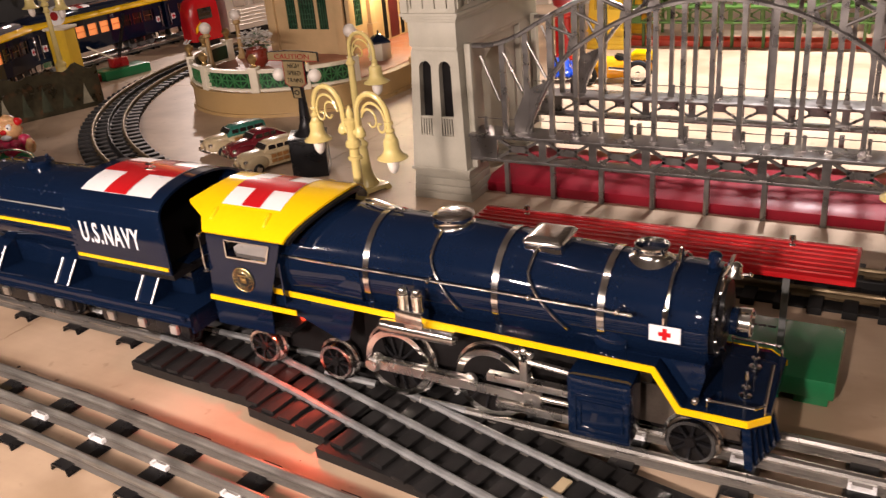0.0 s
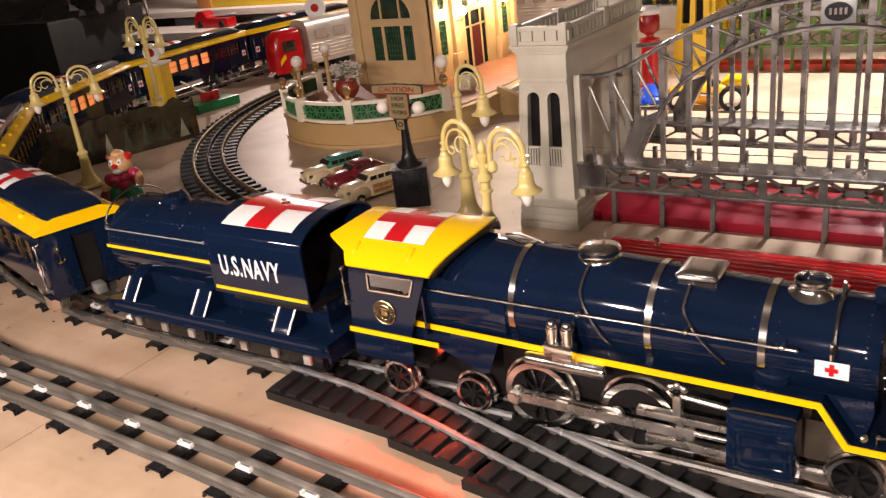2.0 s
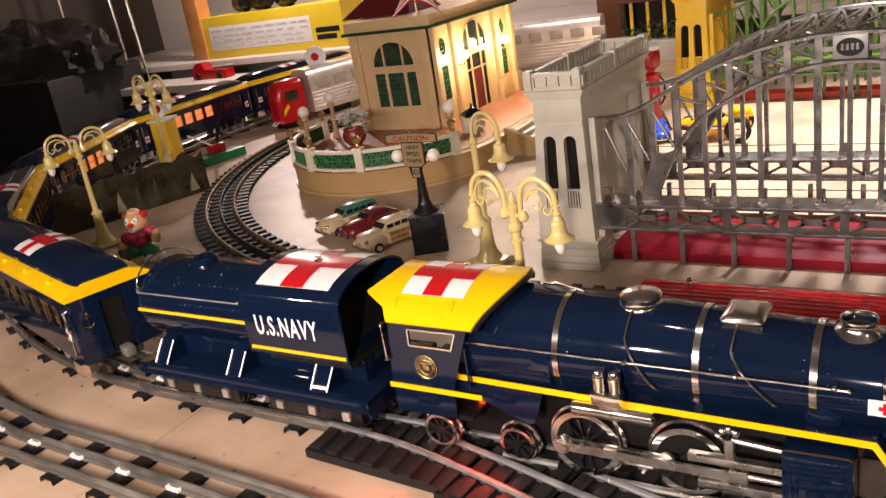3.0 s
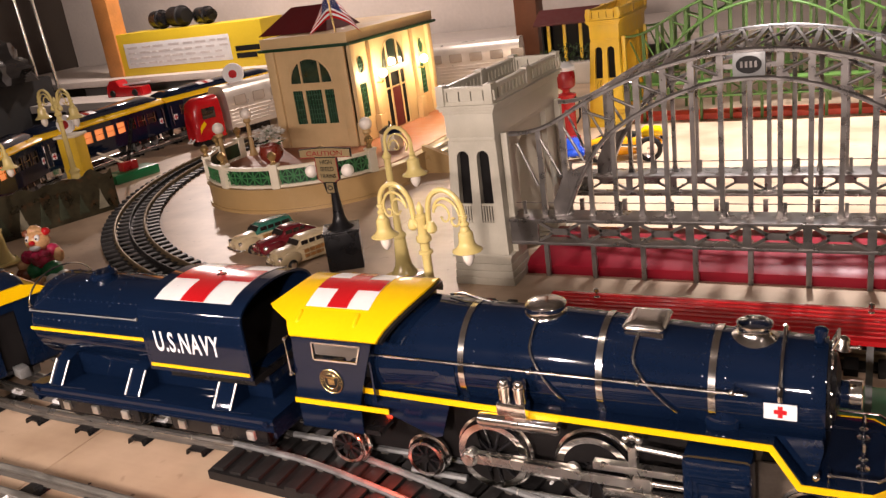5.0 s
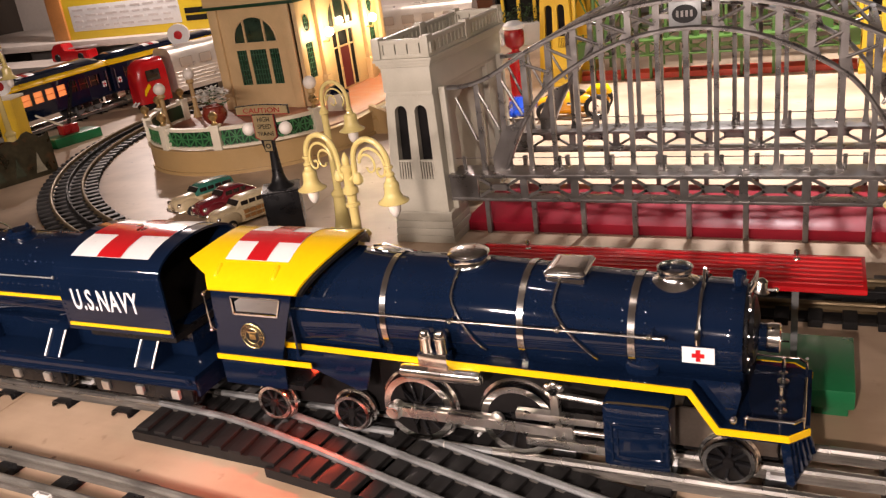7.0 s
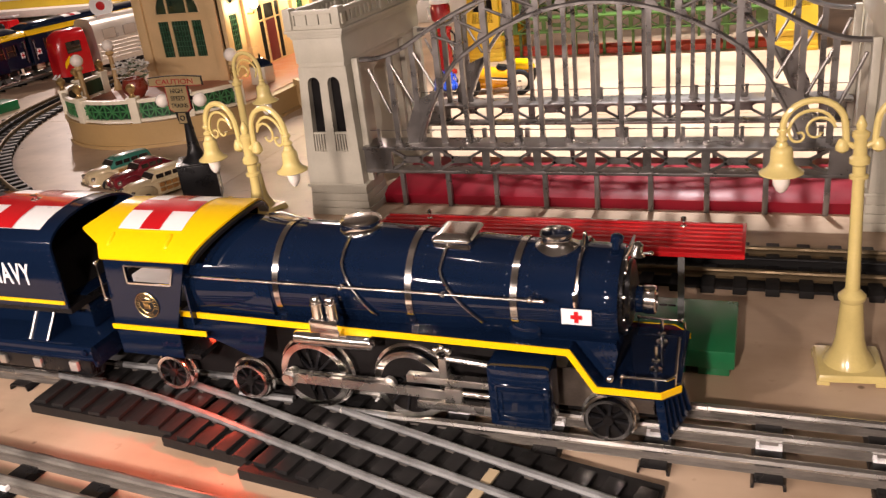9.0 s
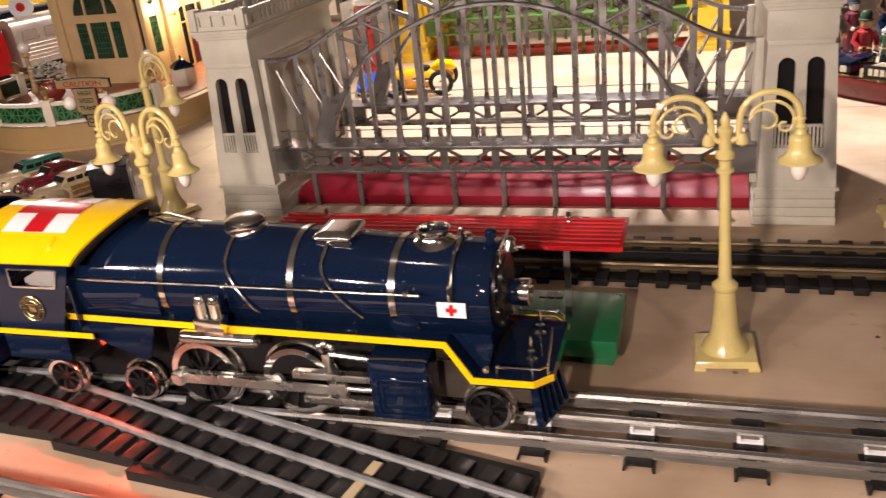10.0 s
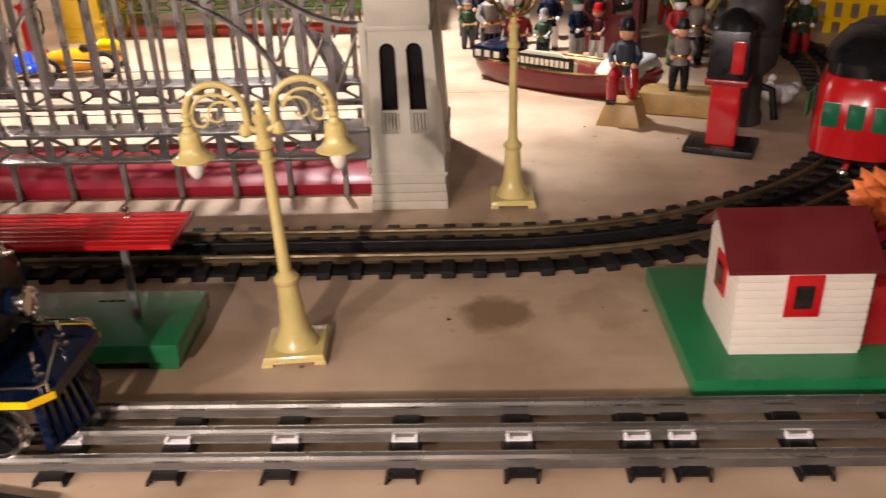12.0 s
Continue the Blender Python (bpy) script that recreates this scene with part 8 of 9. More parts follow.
    lathe(bm, [(0.030, -0.010), (0.030, 0.010), (0.0, 0.012)], (0, 0, 0), (0, 1, 0), 24)
    bm.transform(pose(-0.030, 0.145, 0.168, 0, 0, 30))
    drum = P("roof_drum", bm, WHITE, None, "white drum emblem on the roof")
    bm = bmesh.new()
    lathe(bm, [(0.012, -0.0115), (0.0, -0.012)], (0, 0, 0), (0, 1, 0), 16)
    bm.transform(pose(-0.030, 0.145, 0.168, 0, 0, 30))
    P("drum_spot", bm, RED, drum)
    return root


streamliner()


def crossing_box():
    root = thing("crossing_shed", "cream shed on a red foot beside the street lamp", "toy shed", at=(-1.180, 0.435, 0), rz=20)
    P = lambda name, bm, mat, parent=None, label="": part(name, bm, mat, parent or root, label)
    bm = bmesh.new()
    box(bm, -0.030, 0.062, -0.034, 0.034, 0.0, 0.018, 0.003)
    P("foot", bm, DARKRED, None, "dark red foot")
    bm = bmesh.new()
    box(bm, -0.028, 0.018, -0.022, 0.022, 0.018, 0.128, 0.002)
    P("cabinet", bm, YELLOWPAINT)
    bm = bmesh.new()
    box(bm, -0.033, 0.023, -0.027, 0.027, 0.128, 0.134, 0.002)
    P("cap", bm, IVORY)
    bm = bmesh.new()
    lathe(bm, [(0.021, -0.005), (0.021, 0.004), (0.0, 0.005)], (-0.006, -0.004, 0.158), (0, -1, 0), 24)
    disc = P("disc", bm, WHITE, None, "white target disc")
    bm = bmesh.new()
    lathe(bm, [(0.010, 0.005), (0.0, 0.0065)], (-0.006, -0.004, 0.158), (0, -1, 0), 20)
    P("target_spot", bm, DARKRED, disc)
    return root


crossing_box()


def semaphore_base():
    root = thing("crane_signal", "black jib and white arm on green base", "toy signal", at=(-1.125, 0.520, 0), rz=80)
    root.scale = (0.82, 0.68, 0.85)
    P = lambda name, bm, mat, parent=None, label="": part(name, bm, mat, parent or root, label)
    bm = bmesh.new()
    box(bm, -0.065, 0.085, -0.042, 0.042, 0.0, 0.026, 0.003)
    P("base", bm, GREEN, None, "green painted base")
    bm = bmesh.new()
    box(bm, -0.020, 0.030, -0.018, 0.018, 0.026, 0.052, 0.003)
    P("winch", bm, DARKRED)
    for i in range(2):
        bm = bmesh.new()
        y = -0.006 + 0.012 * i
        bar(bm, (0.010, y, 0.050), (0.055, y, 0.165), 0.0035, 0.0035, (0, 1, 0))
        P("jib_leg", bm, BLACK)
    for k in range(6):
        bm = bmesh.new()
        t = 0.12 + 0.14 * k
        bar(bm, (0.010 + 0.045 * t, -0.006, 0.050 + 0.115 * t), (0.010 + 0.045 * (t + 0.1), 0.006, 0.050 + 0.115 * (t + 0.1)), 0.0024, 0.0024)
        P("jib_brace", bm, BLACK)
    bm = bmesh.new()
    bar(bm, (0.0, 0.0, 0.045), (-0.085, -0.010, 0.098), 0.005, 0.005)
    P("arm", bm, IVORY, None, "pale pointed arm")
    return root


semaphore_base()


OLIVEPRINT = surface("olive_print", (0.035, 0.042, 0.022), 0.6, 0, 0.4, 60, 300, 0.05)
PALEPRINT = surface("pale_print", (0.22, 0.20, 0.14), 0.6, 0, 0.3, 60, 300, 0.05)


# scenery fence: a dark printed board with painted trees
def scenery_board():
    root = thing("scenery_board", "dark printed scenery board standing along the track", "scenery board", at=(-0.99, 0.110, 0), rz=72)
    bm = bmesh.new()
    rnd = random.Random(8)
    N = 40
    top = [0.086 + 0.018 * noise.noise(Vector((i * 0.35, 2.0, 0))) for i in range(N + 1)]
    xs_ = [-0.20 + 0.40 * i / N for i in range(N + 1)]
    va = [(bm.verts.new((x, -0.0015, 0)), bm.verts.new((x, -0.0015, z))) for x, z in zip(xs_, top)]
    vb = [(bm.verts.new((x, 0.0015, 0)), bm.verts.new((x, 0.0015, z))) for x, z in zip(xs_, top)]
    for i in range(N):
        bm.faces.new((va[i][0], va[i + 1][0], va[i + 1][1], va[i][1]))
        bm.faces.new((vb[i][0], vb[i][1], vb[i + 1][1], vb[i + 1][0]))
        bm.faces.new((va[i][1], va[i + 1][1], vb[i + 1][1], vb[i][1]))
    part("board", bm, FENCEDARK, root)
    for i in range(9):
        bm = bmesh.new()
        x = -0.17 + 0.043 * i + rnd.uniform(-0.008, 0.008)
        h = rnd.uniform(0.045, 0.066)
        prism(bm, [(x - 0.011, 0.010), (x + 0.011, 0.010), (x + 0.004, h * 0.6), (x, h)], -0.0032, -0.0020, "xz")
        part("painted_tree", bm, OLIVEPRINT if i % 4 else PALEPRINT, root, "painted tree shape")
    return root


scenery_board()


def figurine(name, label, parts, at, rz=0.0, mats=None):
    """A ceramic or cast figure in one mesh: rounded lumps blended by place, each with its own glaze."""
    bm = bmesh.new()
    mats_used = []
    for c, r, sq, mat in parts:
        if mat not in mats_used:
            mats_used.append(mat)
        n0 = len(bm.faces)
        ball(bm, c, r, 16, sq)
        bm.verts.ensure_lookup_table()
        bm.faces.ensure_lookup_table()
        for f in bm.faces[n0:]:
            f.material_index = mats_used.index(mat)
    for v in bm.verts:
        v.co += noise.noise_vector(v.co * 85) * 0.0022
    ob = single(name, bm, mats_used, label, "figurine", at=at, rz=rz)
    ob.scale = (0.86, 0.86, 0.80)
    return ob


PINK = surface("pink_glaze", (0.42, 0.018, 0.07), 0.2, 0, 0.5, 70, 400, 0.25, coat=0.6, worn=0.7, worn_colour=(0.62, 0.20, 0.28))
PALESKIN = surface("cream_glaze", (0.58, 0.34, 0.16), 0.25, 0, 0.3, 60, 400, 0.1, coat=0.5, worn=0.9, worn_colour=(0.45, 0.03, 0.03))
BROWNG = surface("brown_glaze", (0.16, 0.05, 0.025), 0.25, 0, 0.3, 90, 400, 0.15, coat=0.5)
figurine("clown_figurine", "glazed ceramic clown figurine in pink and green", [
    ((0, 0, 0.082), 0.022, 1.05, PALESKIN), ((-0.019, 0.002, 0.098), 0.008, 1.0, BROWNG), ((0.019, 0.002, 0.098), 0.008, 1.0, RED), ((0, -0.022, 0.083), 0.0055, 1.0, RED),
    ((-0.002, 0.004, 0.101), 0.014, 0.8, PALESKIN), ((-0.009, -0.014, 0.090), 0.0065, 1.2, WHITE), ((0.009, -0.014, 0.090), 0.0065, 1.2, WHITE), ((-0.009, -0.0195, 0.090), 0.0024, 1.0, BLACK), ((0.009, -0.0195, 0.090), 0.0024, 1.0, BLACK), ((0, -0.015, 0.071), 0.011, 0.55, WHITE),
    ((0, 0, 0.046), 0.024, 1.0, PINK), ((-0.014, -0.014, 0.058), 0.011, 0.8, PINK), ((0.014, -0.014, 0.058), 0.011, 0.8, PINK), ((0, -0.019, 0.056), 0.011, 0.8, PINK),
    ((-0.026, -0.006, 0.050), 0.012, 1.2, PINK), ((0.026, -0.004, 0.060), 0.012, 1.2, PINK), ((0.036, -0.006, 0.050), 0.010, 1.5, PALESKIN), ((-0.034, -0.012, 0.036), 0.010, 1.1, PALESKIN),
    ((-0.014, -0.010, 0.022), 0.018, 0.9, GREEN), ((0.018, -0.010, 0.022), 0.019, 0.9, GREEN), ((0.024, -0.028, 0.009), 0.012, 0.75, WHITE), ((0.040, -0.016, 0.010), 0.012, 0.8, WHITE), ((-0.034, -0.014, 0.018), 0.015, 1.0, BROWNG), ((0.0, -0.030, 0.008), 0.010, 0.8, PALESKIN)],
    (-0.705, -0.070, 0), 24)


# ---- the back of the room ----
def carton():
    root = thing("carton", "long yellow carton with a white printed panel", "box", at=(-2.24, 2.06, 0.078))
    bm = bmesh.new()
    box(bm, -0.40, 0.44, -0.06, 0.10, 0.0, 0.19, 0.002)
    part("box", bm, BOXYELLOW, root)
    bm = bmesh.new()
    box(bm, -0.36, 0.26, -0.0612, -0.0601, 0.035, 0.145, 0.0003)
    lab = part("label_panel", bm, WHITE, root, "white printed panel")
    rnd = random.Random(3)
    GREYINK = surface("grey_print", (0.60, 0.56, 0.55), 0.6)
    for r in range(4):
        x = -0.34
        while x < 0.22:
            w = rnd.uniform(0.02, 0.07)
            bm = bmesh.new()
            box(bm, x, min(x + w, 0.25), -0.0622, -0.0613, 0.050 + 0.024 * r, 0.058 + 0.024 * r)
            part("print_bar", bm, GREYINK, lab)
            x += w + rnd.uniform(0.01, 0.03)
    for k in range(2):
        bm = bmesh.new()
        box(bm, 0.285, 0.415 - 0.02 * k, -0.0612, -0.0602, 0.068 - 0.030 * k, 0.090 - 0.030 * k)
        part("print_bar", bm, BLACKMATT, root, "black printed bar of unreadable words")
    return root


carton()
bm = bmesh.new()
box(bm, -3.00, -1.66, 1.70, 1.918, -0.020, 0.012, 0.002)
single("ledge_board", bm, WALLP, "pale ledge board below the back shelf", "shelf")


def red_toy():
    root = thing("toy_fire_engine", "red toy fire engine body with white ladder on the ledge", "toy truck", at=(-2.46, 1.84, 0.012))
    bm = bmesh.new()
    prism(bm, [(-0.115, 0.0), (0.10, 0.0), (0.10, 0.040), (-0.03, 0.040), (-0.04, 0.072), (-0.085, 0.072), (-0.110, 0.046)], -0.030, 0.030, "xz")
    bmesh.ops.bevel(bm, geom=list(bm.edges), offset=0.004, segments=2, affect="EDGES")
    part("body", bm, RED, root)
    bm = bmesh.new()
    for y in (-0.012, 0.012):
        bar(bm, (-0.02, y, 0.050), (0.12, y, 0.056), 0.004, 0.006)
    for k in range(7):
        bar(bm, (0.0 + 0.018 * k, -0.012, 0.051 + 0.0008 * k), (0.0 + 0.018 * k, 0.012, 0.051 + 0.0008 * k), 0.003, 0.003)
    part("ladder", bm, WHITE, root, "white ladder")
    for x in (-0.075, 0.060):
        for y in (-0.031, 0.031):
            bm = bmesh.new()
            lathe(bm, [(0.014, -0.004), (0.016, 0.0), (0.014, 0.004), (0, 0.005)], (x, y, 0.0165), (0, math.copysign(1, y), 0), 18)
            part("wheel", bm, BLACKMATT, root)
    return root


red_toy()
for k, (x, r, l, mat) in enumerate(((-2.47, 0.040, 0.10, BLACK), (-2.36, 0.044, 0.13, BLACKMATT), (-2.21, 0.036, 0.12, BLACK))):
    bm = bmesh.new()
    lathe(bm, [(0.0, 0.0), (r * 0.8, 0.002), (r, 0.012), (r, l * 0.6), (r * 1.06, l * 0.62), (r * 1.06, l * 0.72), (r * 0.9, l * 0.75), (r * 0.7, l), (0, l)], (x, 2.10, 0.2685 + r * 1.06), (0.9, -0.3, 0), 22)
    single("black_canister", bm, mat, "black ribbed canister lying on the yellow carton", "canister", "canisters on the carton")
bm = bmesh.new()
box(bm, -3.78, 1.40, 1.92, 2.70, 0.050, 0.078, 0.002)
single("back_shelf", bm, WALLP, "pale board shelf along the back wall", "shelf")
bm = bmesh.new()
box(bm, -2.725, -2.635, 1.99, 2.07, 0.079, 1.749, 0.004)
single("wood_stud", bm, PINE, "orange pine stud standing at the back", "post")
bm = bmesh.new()
box(bm, -0.605, -0.525, 1.840, 1.910, 0.001, 1.749, 0.004)
single("wood_stud", bm, surface("dark_stained_stud", (0.14, 0.05, 0.02), 0.5, 0, 0.2, 12, 120, 0.06), "dark stained wooden post at the back", "post")
for k, (x, y, lean) in enumerate(((-3.35, 1.75, 0.10), (-3.02, 1.85, -0.06), (-2.94, 1.9, -0.10), (-3.6, 1.5, 0.04))):
    bm = bmesh.new()
    tube(bm, [(x, y, 0.079 if y > 1.92 else -0.9), (x + lean, y, 1.4)], 0.008, 10)
    single("stand_pole", bm, NICKEL, "thin chrome stand pole in the dark corner", "pole", "chrome stand poles")
# black cabinet in the corner beyond the table, with a heap of bags on it
bm = bmesh.new()
box(bm, -3.79, -2.96, 1.34, 1.86, -0.949, 0.130, 0.012)
single("black_cabinet", bm, surface("black_cabinet_paint", (0.007, 0.007, 0.007), 0.6, 0, 0.3, 10, 90, 0.1), "tall black cabinet standing in the dark corner", "cabinet")
# the heap
bm = bmesh.new()
NA, NR = 44, 14
rows = []
for r in range(NR + 1):
    q = r / NR
    row = []
    for a in range(NA):
        t = math.tau * a / NA
        d = Vector((math.cos(t) * math.cos(q * math.pi / 2), math.sin(t) * math.cos(q * math.pi / 2), math.sin(q * math.pi / 2)))
        lump = 1 + 0.28 * noise.noise(d * 3.1 + Vector((3, 1, 7))) + 0.14 * noise.noise(d * 9.0)
        row.append(bm.verts.new((-3.34 + 0.50 * d.x * lump, 1.60 + 0.20 * d.y * lump, 0.1305 + 0.24 * d.z * lump)))
    rows.append(row)
for u, v in zip(rows, rows[1:]):
    for a in range(NA):
        bm.faces.new((u[a], u[(a + 1) % NA], v[(a + 1) % NA], v[a]))
bm.faces.new(list(reversed(rows[0])))
single("black_bag", bm, surface("black_sheet_plastic", (0.030, 0.027, 0.025), 0.22, 0, 0.3, 9, 60, 0.9, coat=0.4), "crumpled shiny black plastic bag lying on the black cabinet", "bag")


# ---- the fairground side ----
WHITEP = surface("white_plastic_siding", (0.72, 0.66, 0.58), 0.5, 0, 0.05, 30, 300, 0.04)


def trackside_hut():
    root = thing("trackside_hut", "white clapboard hut with maroon roof on green base", "toy building", at=(1.04, -0.285, 0))
    P = lambda name, bm, mat, parent=None, label="": part(name, bm.transform(root.matrix_world.inverted()) or bm, mat, parent or root, label)
    bm = bmesh.new()
    box(bm, 0.9060, 1.2400, -0.3450, -0.1720, 0.0, 0.0150, 0.002)
    P("base", bm, GREEN, None, "green painted base plate")
    x0, x1, y0, y1, e, r = 0.938, 1.030, -0.3130, -0.2430, 0.0900, 0.1100
    bm = bmesh.new()
    ym = (y0 + y1) / 2
    prism(bm, [(y0, 0.015), (y1, 0.015), (y1, e), (ym, r), (y0, e)], x0, x1, "yz")
    P("walls", bm, WHITEP)
    for i in range(11):
        z = 0.0185 + 0.0063 * i
        bm = bmesh.new()
        box(bm, x0 - 0.0008, x1 + 0.0008, y0 - 0.0010, y0 + 0.0002, z, z + 0.0055, 0.0003)
        P("clapboard", bm, WHITEP)
    for i in range(13):
        z = 0.0185 + 0.0063 * i
        half = (y1 - y0) / 2 if z + 0.006 < e else (y1 - y0) / 2 * max(0, (r - z - 0.006) / (r - e))
        if half < 0.003:
            continue
        bm = bmesh.new()
        box(bm, x0 - 0.0010, x0 + 0.0002, ym - half, ym + half, z, z + 0.0055, 0.0003)
        P("clapboard", bm, WHITEP)
    for s in (-1, 1):
        bm = bmesh.new()
        a, b = (ym, r + 0.003), (ym + s * ((y1 - y0) / 2 + 0.008), e - 0.006)
        pr = [(a[0], a[1]), (b[0], b[1]), (b[0], b[1] + 0.003), (a[0], a[1] + 0.003)]
        prism(bm, pr, x0 - 0.010, x1 + 0.004, "yz")
        P("roof_slope", bm, ROOFRED, None, "maroon roof slope")
    for dims in ((0.9715, 0.9965, y0 - 0.0022, y0 - 0.0010, 0.0470, 0.0800),):
        bm = bmesh.new()
        box(bm, *dims, 0.0003)
        win = P("window", bm, RED, None, "red framed window")
        bm = bmesh.new()
        box(bm, dims[0] + 0.006, dims[1] - 0.006, y0 - 0.0028, y0 - 0.0022, 0.0540, 0.0720)
        P("pane", bm, GLASSDARK, win)
    bm = bmesh.new()
    box(bm, x0 - 0.0024, x0 - 0.0011, ym - 0.013, ym + 0.011, 0.0500, 0.0800, 0.0003)
    win = P("window", bm, RED, None, "red framed window")
    bm = bmesh.new()
    box(bm, x0 - 0.0030, x0 - 0.0024, ym - 0.007, ym + 0.005, 0.0570, 0.0730)
    P("pane", bm, GLASSDARK, win)
    bm = bmesh.new()
    box(bm, x1 + 0.001, x1 + 0.150, y0 + 0.010, y1, 0.015, 0.0640, 0.002)
    P("annex", bm, DARKRED, None, "dark red annex")
    return root


trackside_hut()


def petals(bm, rnd, c, r, n, size):
    for i in range(n):
        d = Vector((rnd.gauss(0, 1), rnd.gauss(0, 1), rnd.gauss(0, 1))).normalized()
        p = Vector(c) + d * r * rnd.uniform(0.4, 1)
        u, w = frame_of(d + Vector((rnd.uniform(-.5, .5), rnd.uniform(-.5, .5), 0.2)))
        k = size * rnd.uniform(0.7, 1.2)
        faces_from(bm, [p, p + u * k + w * k * 0.4 + d * k * 0.4, p + u * k * 1.5 + d * k * 0.8, p + u * k - w * k * 0.5 + d * k * 0.4], [(0, 1, 2, 3)])


ORANGEP = surface("orange_petal", (0.75, 0.20, 0.05), 0.6, 0, 0.25, 60, 300, 0.08)
FUCHSIA = surface("fuchsia_petal", (0.50, 0.03, 0.12), 0.6, 0, 0.25, 60, 300, 0.08)
fl = thing("silk_flower", "orange and fuchsia silk flower behind the hut", "flower", at=(1.090, -0.190, 0))
rnd = random.Random(6)
bm = bmesh.new()
petals(bm, rnd, (0.010, 0.010, 0.070), 0.022, 110, 0.013)
part("orange_petals", bm, ORANGEP, fl)
bm = bmesh.new()
petals(bm, rnd, (0.012, -0.004, 0.052), 0.014, 50, 0.010)
part("fuchsia_petals", bm, FUCHSIA, fl)
bm = bmesh.new()
petals(bm, rnd, (0.012, 0.004, 0.036), 0.016, 26, 0.012)
tube(bm, [(0.008, 0.004, 0.0), (0.010, 0.006, 0.06)], 0.003, 6)
part("leaves", bm, LEAFG, fl)


def call_post():
    root = thing("signal_post", "red and black square signal post on black foot", "toy signal", at=(1.068, 0.178, 0), rz=-24)
    P = lambda name, bm, mat, parent=None, label="": part(name, bm, mat, parent or root, label)
    bm = bmesh.new()
    box(bm, -0.042, 0.042, -0.032, 0.032, 0.0, 0.009, 0.002)
    P("foot", bm, BLACK)
    bm = bmesh.new()
    box(bm, -0.0175, 0.0175, -0.0165, 0.0165, 0.009, 0.084, 0.002)
    P("column", bm, RED)
    bm = bmesh.new()
    box(bm, -0.025, 0.025, -0.023, 0.023, 0.084, 0.092, 0.002)
    P("collar", bm, DARKRED)
    bm = bmesh.new()
    box(bm, -0.024, 0.024, -0.022, 0.022, 0.092, 0.150, 0.004, top=(0.002, 0.002))
    P("hood", bm, BLACK)
    bm = bmesh.new()
    box(bm, 0.004, 0.018, -0.0235, -0.0215, 0.100, 0.138, 0.001)
    P("red_lens", bm, RED)
    bm = bmesh.new()
    lathe(bm, [(0.027, 0.150), (0.025, 0.156), (0.016, 0.166), (0.006, 0.172), (0, 0.173)], (0, 0, 0), (0, 0, 1), 20)
    P("cap", bm, BLACK)
    return root


call_post()


def water_tower():
    root = thing("black_tank", "tall black cast tank behind the signal post", "toy tank", at=(1.125, 0.285, 0))
    bm = bmesh.new()
    lathe(bm, [(0.026, 0), (0.025, 0.012), (0.021, 0.02), (0.022, 0.066), (0.034, 0.080), (0.038, 0.10), (0.038, 0.120), (0.035, 0.122), (0.037, 0.126), (0.036, 0.150), (0.030, 0.166), (0.014, 0.178), (0, 0.180)], (0, 0, 0), (0, 0, 1), 28)
    for v in bm.verts:
        v.co += noise.noise_vector(v.co * 40) * 0.0035
    part("tank", bm, surface("charcoal_plastic", (0.035, 0.034, 0.033), 0.5, 0, 0.3, 40, 300, 0.2), root)
    bm = bmesh.new()
    tube(bm, [(0.018, 0, 0.05), (0.034, -0.006, 0.045), (0.040, -0.012, 0.006)], 0.005, 10)
    part("spout", bm, BLACK, root)
    return root


water_tower()


figurine("swan_figurine", "pale blue and white glazed swan ornament on the table", [
    ((0, 0, 0.016), 0.024, 0.70, WHITE), ((0.020, 0.004, 0.020), 0.016, 0.8, surface("pale_blue_glaze", (0.32, 0.40, 0.50), 0.2, 0, 0.2, 60, 300, 0.05, coat=0.6)), ((-0.022, 0, 0.018), 0.014, 0.7, WHITE),
    ((-0.026, -0.004, 0.036), 0.007, 1.6, WHITE), ((-0.027, -0.008, 0.052), 0.0075, 0.9, WHITE), ((0.034, 0.006, 0.026), 0.010, 0.8, WHITE), ((0.010, -0.014, 0.026), 0.012, 0.7, WHITE)], (1.205, 0.370, 0), 20)


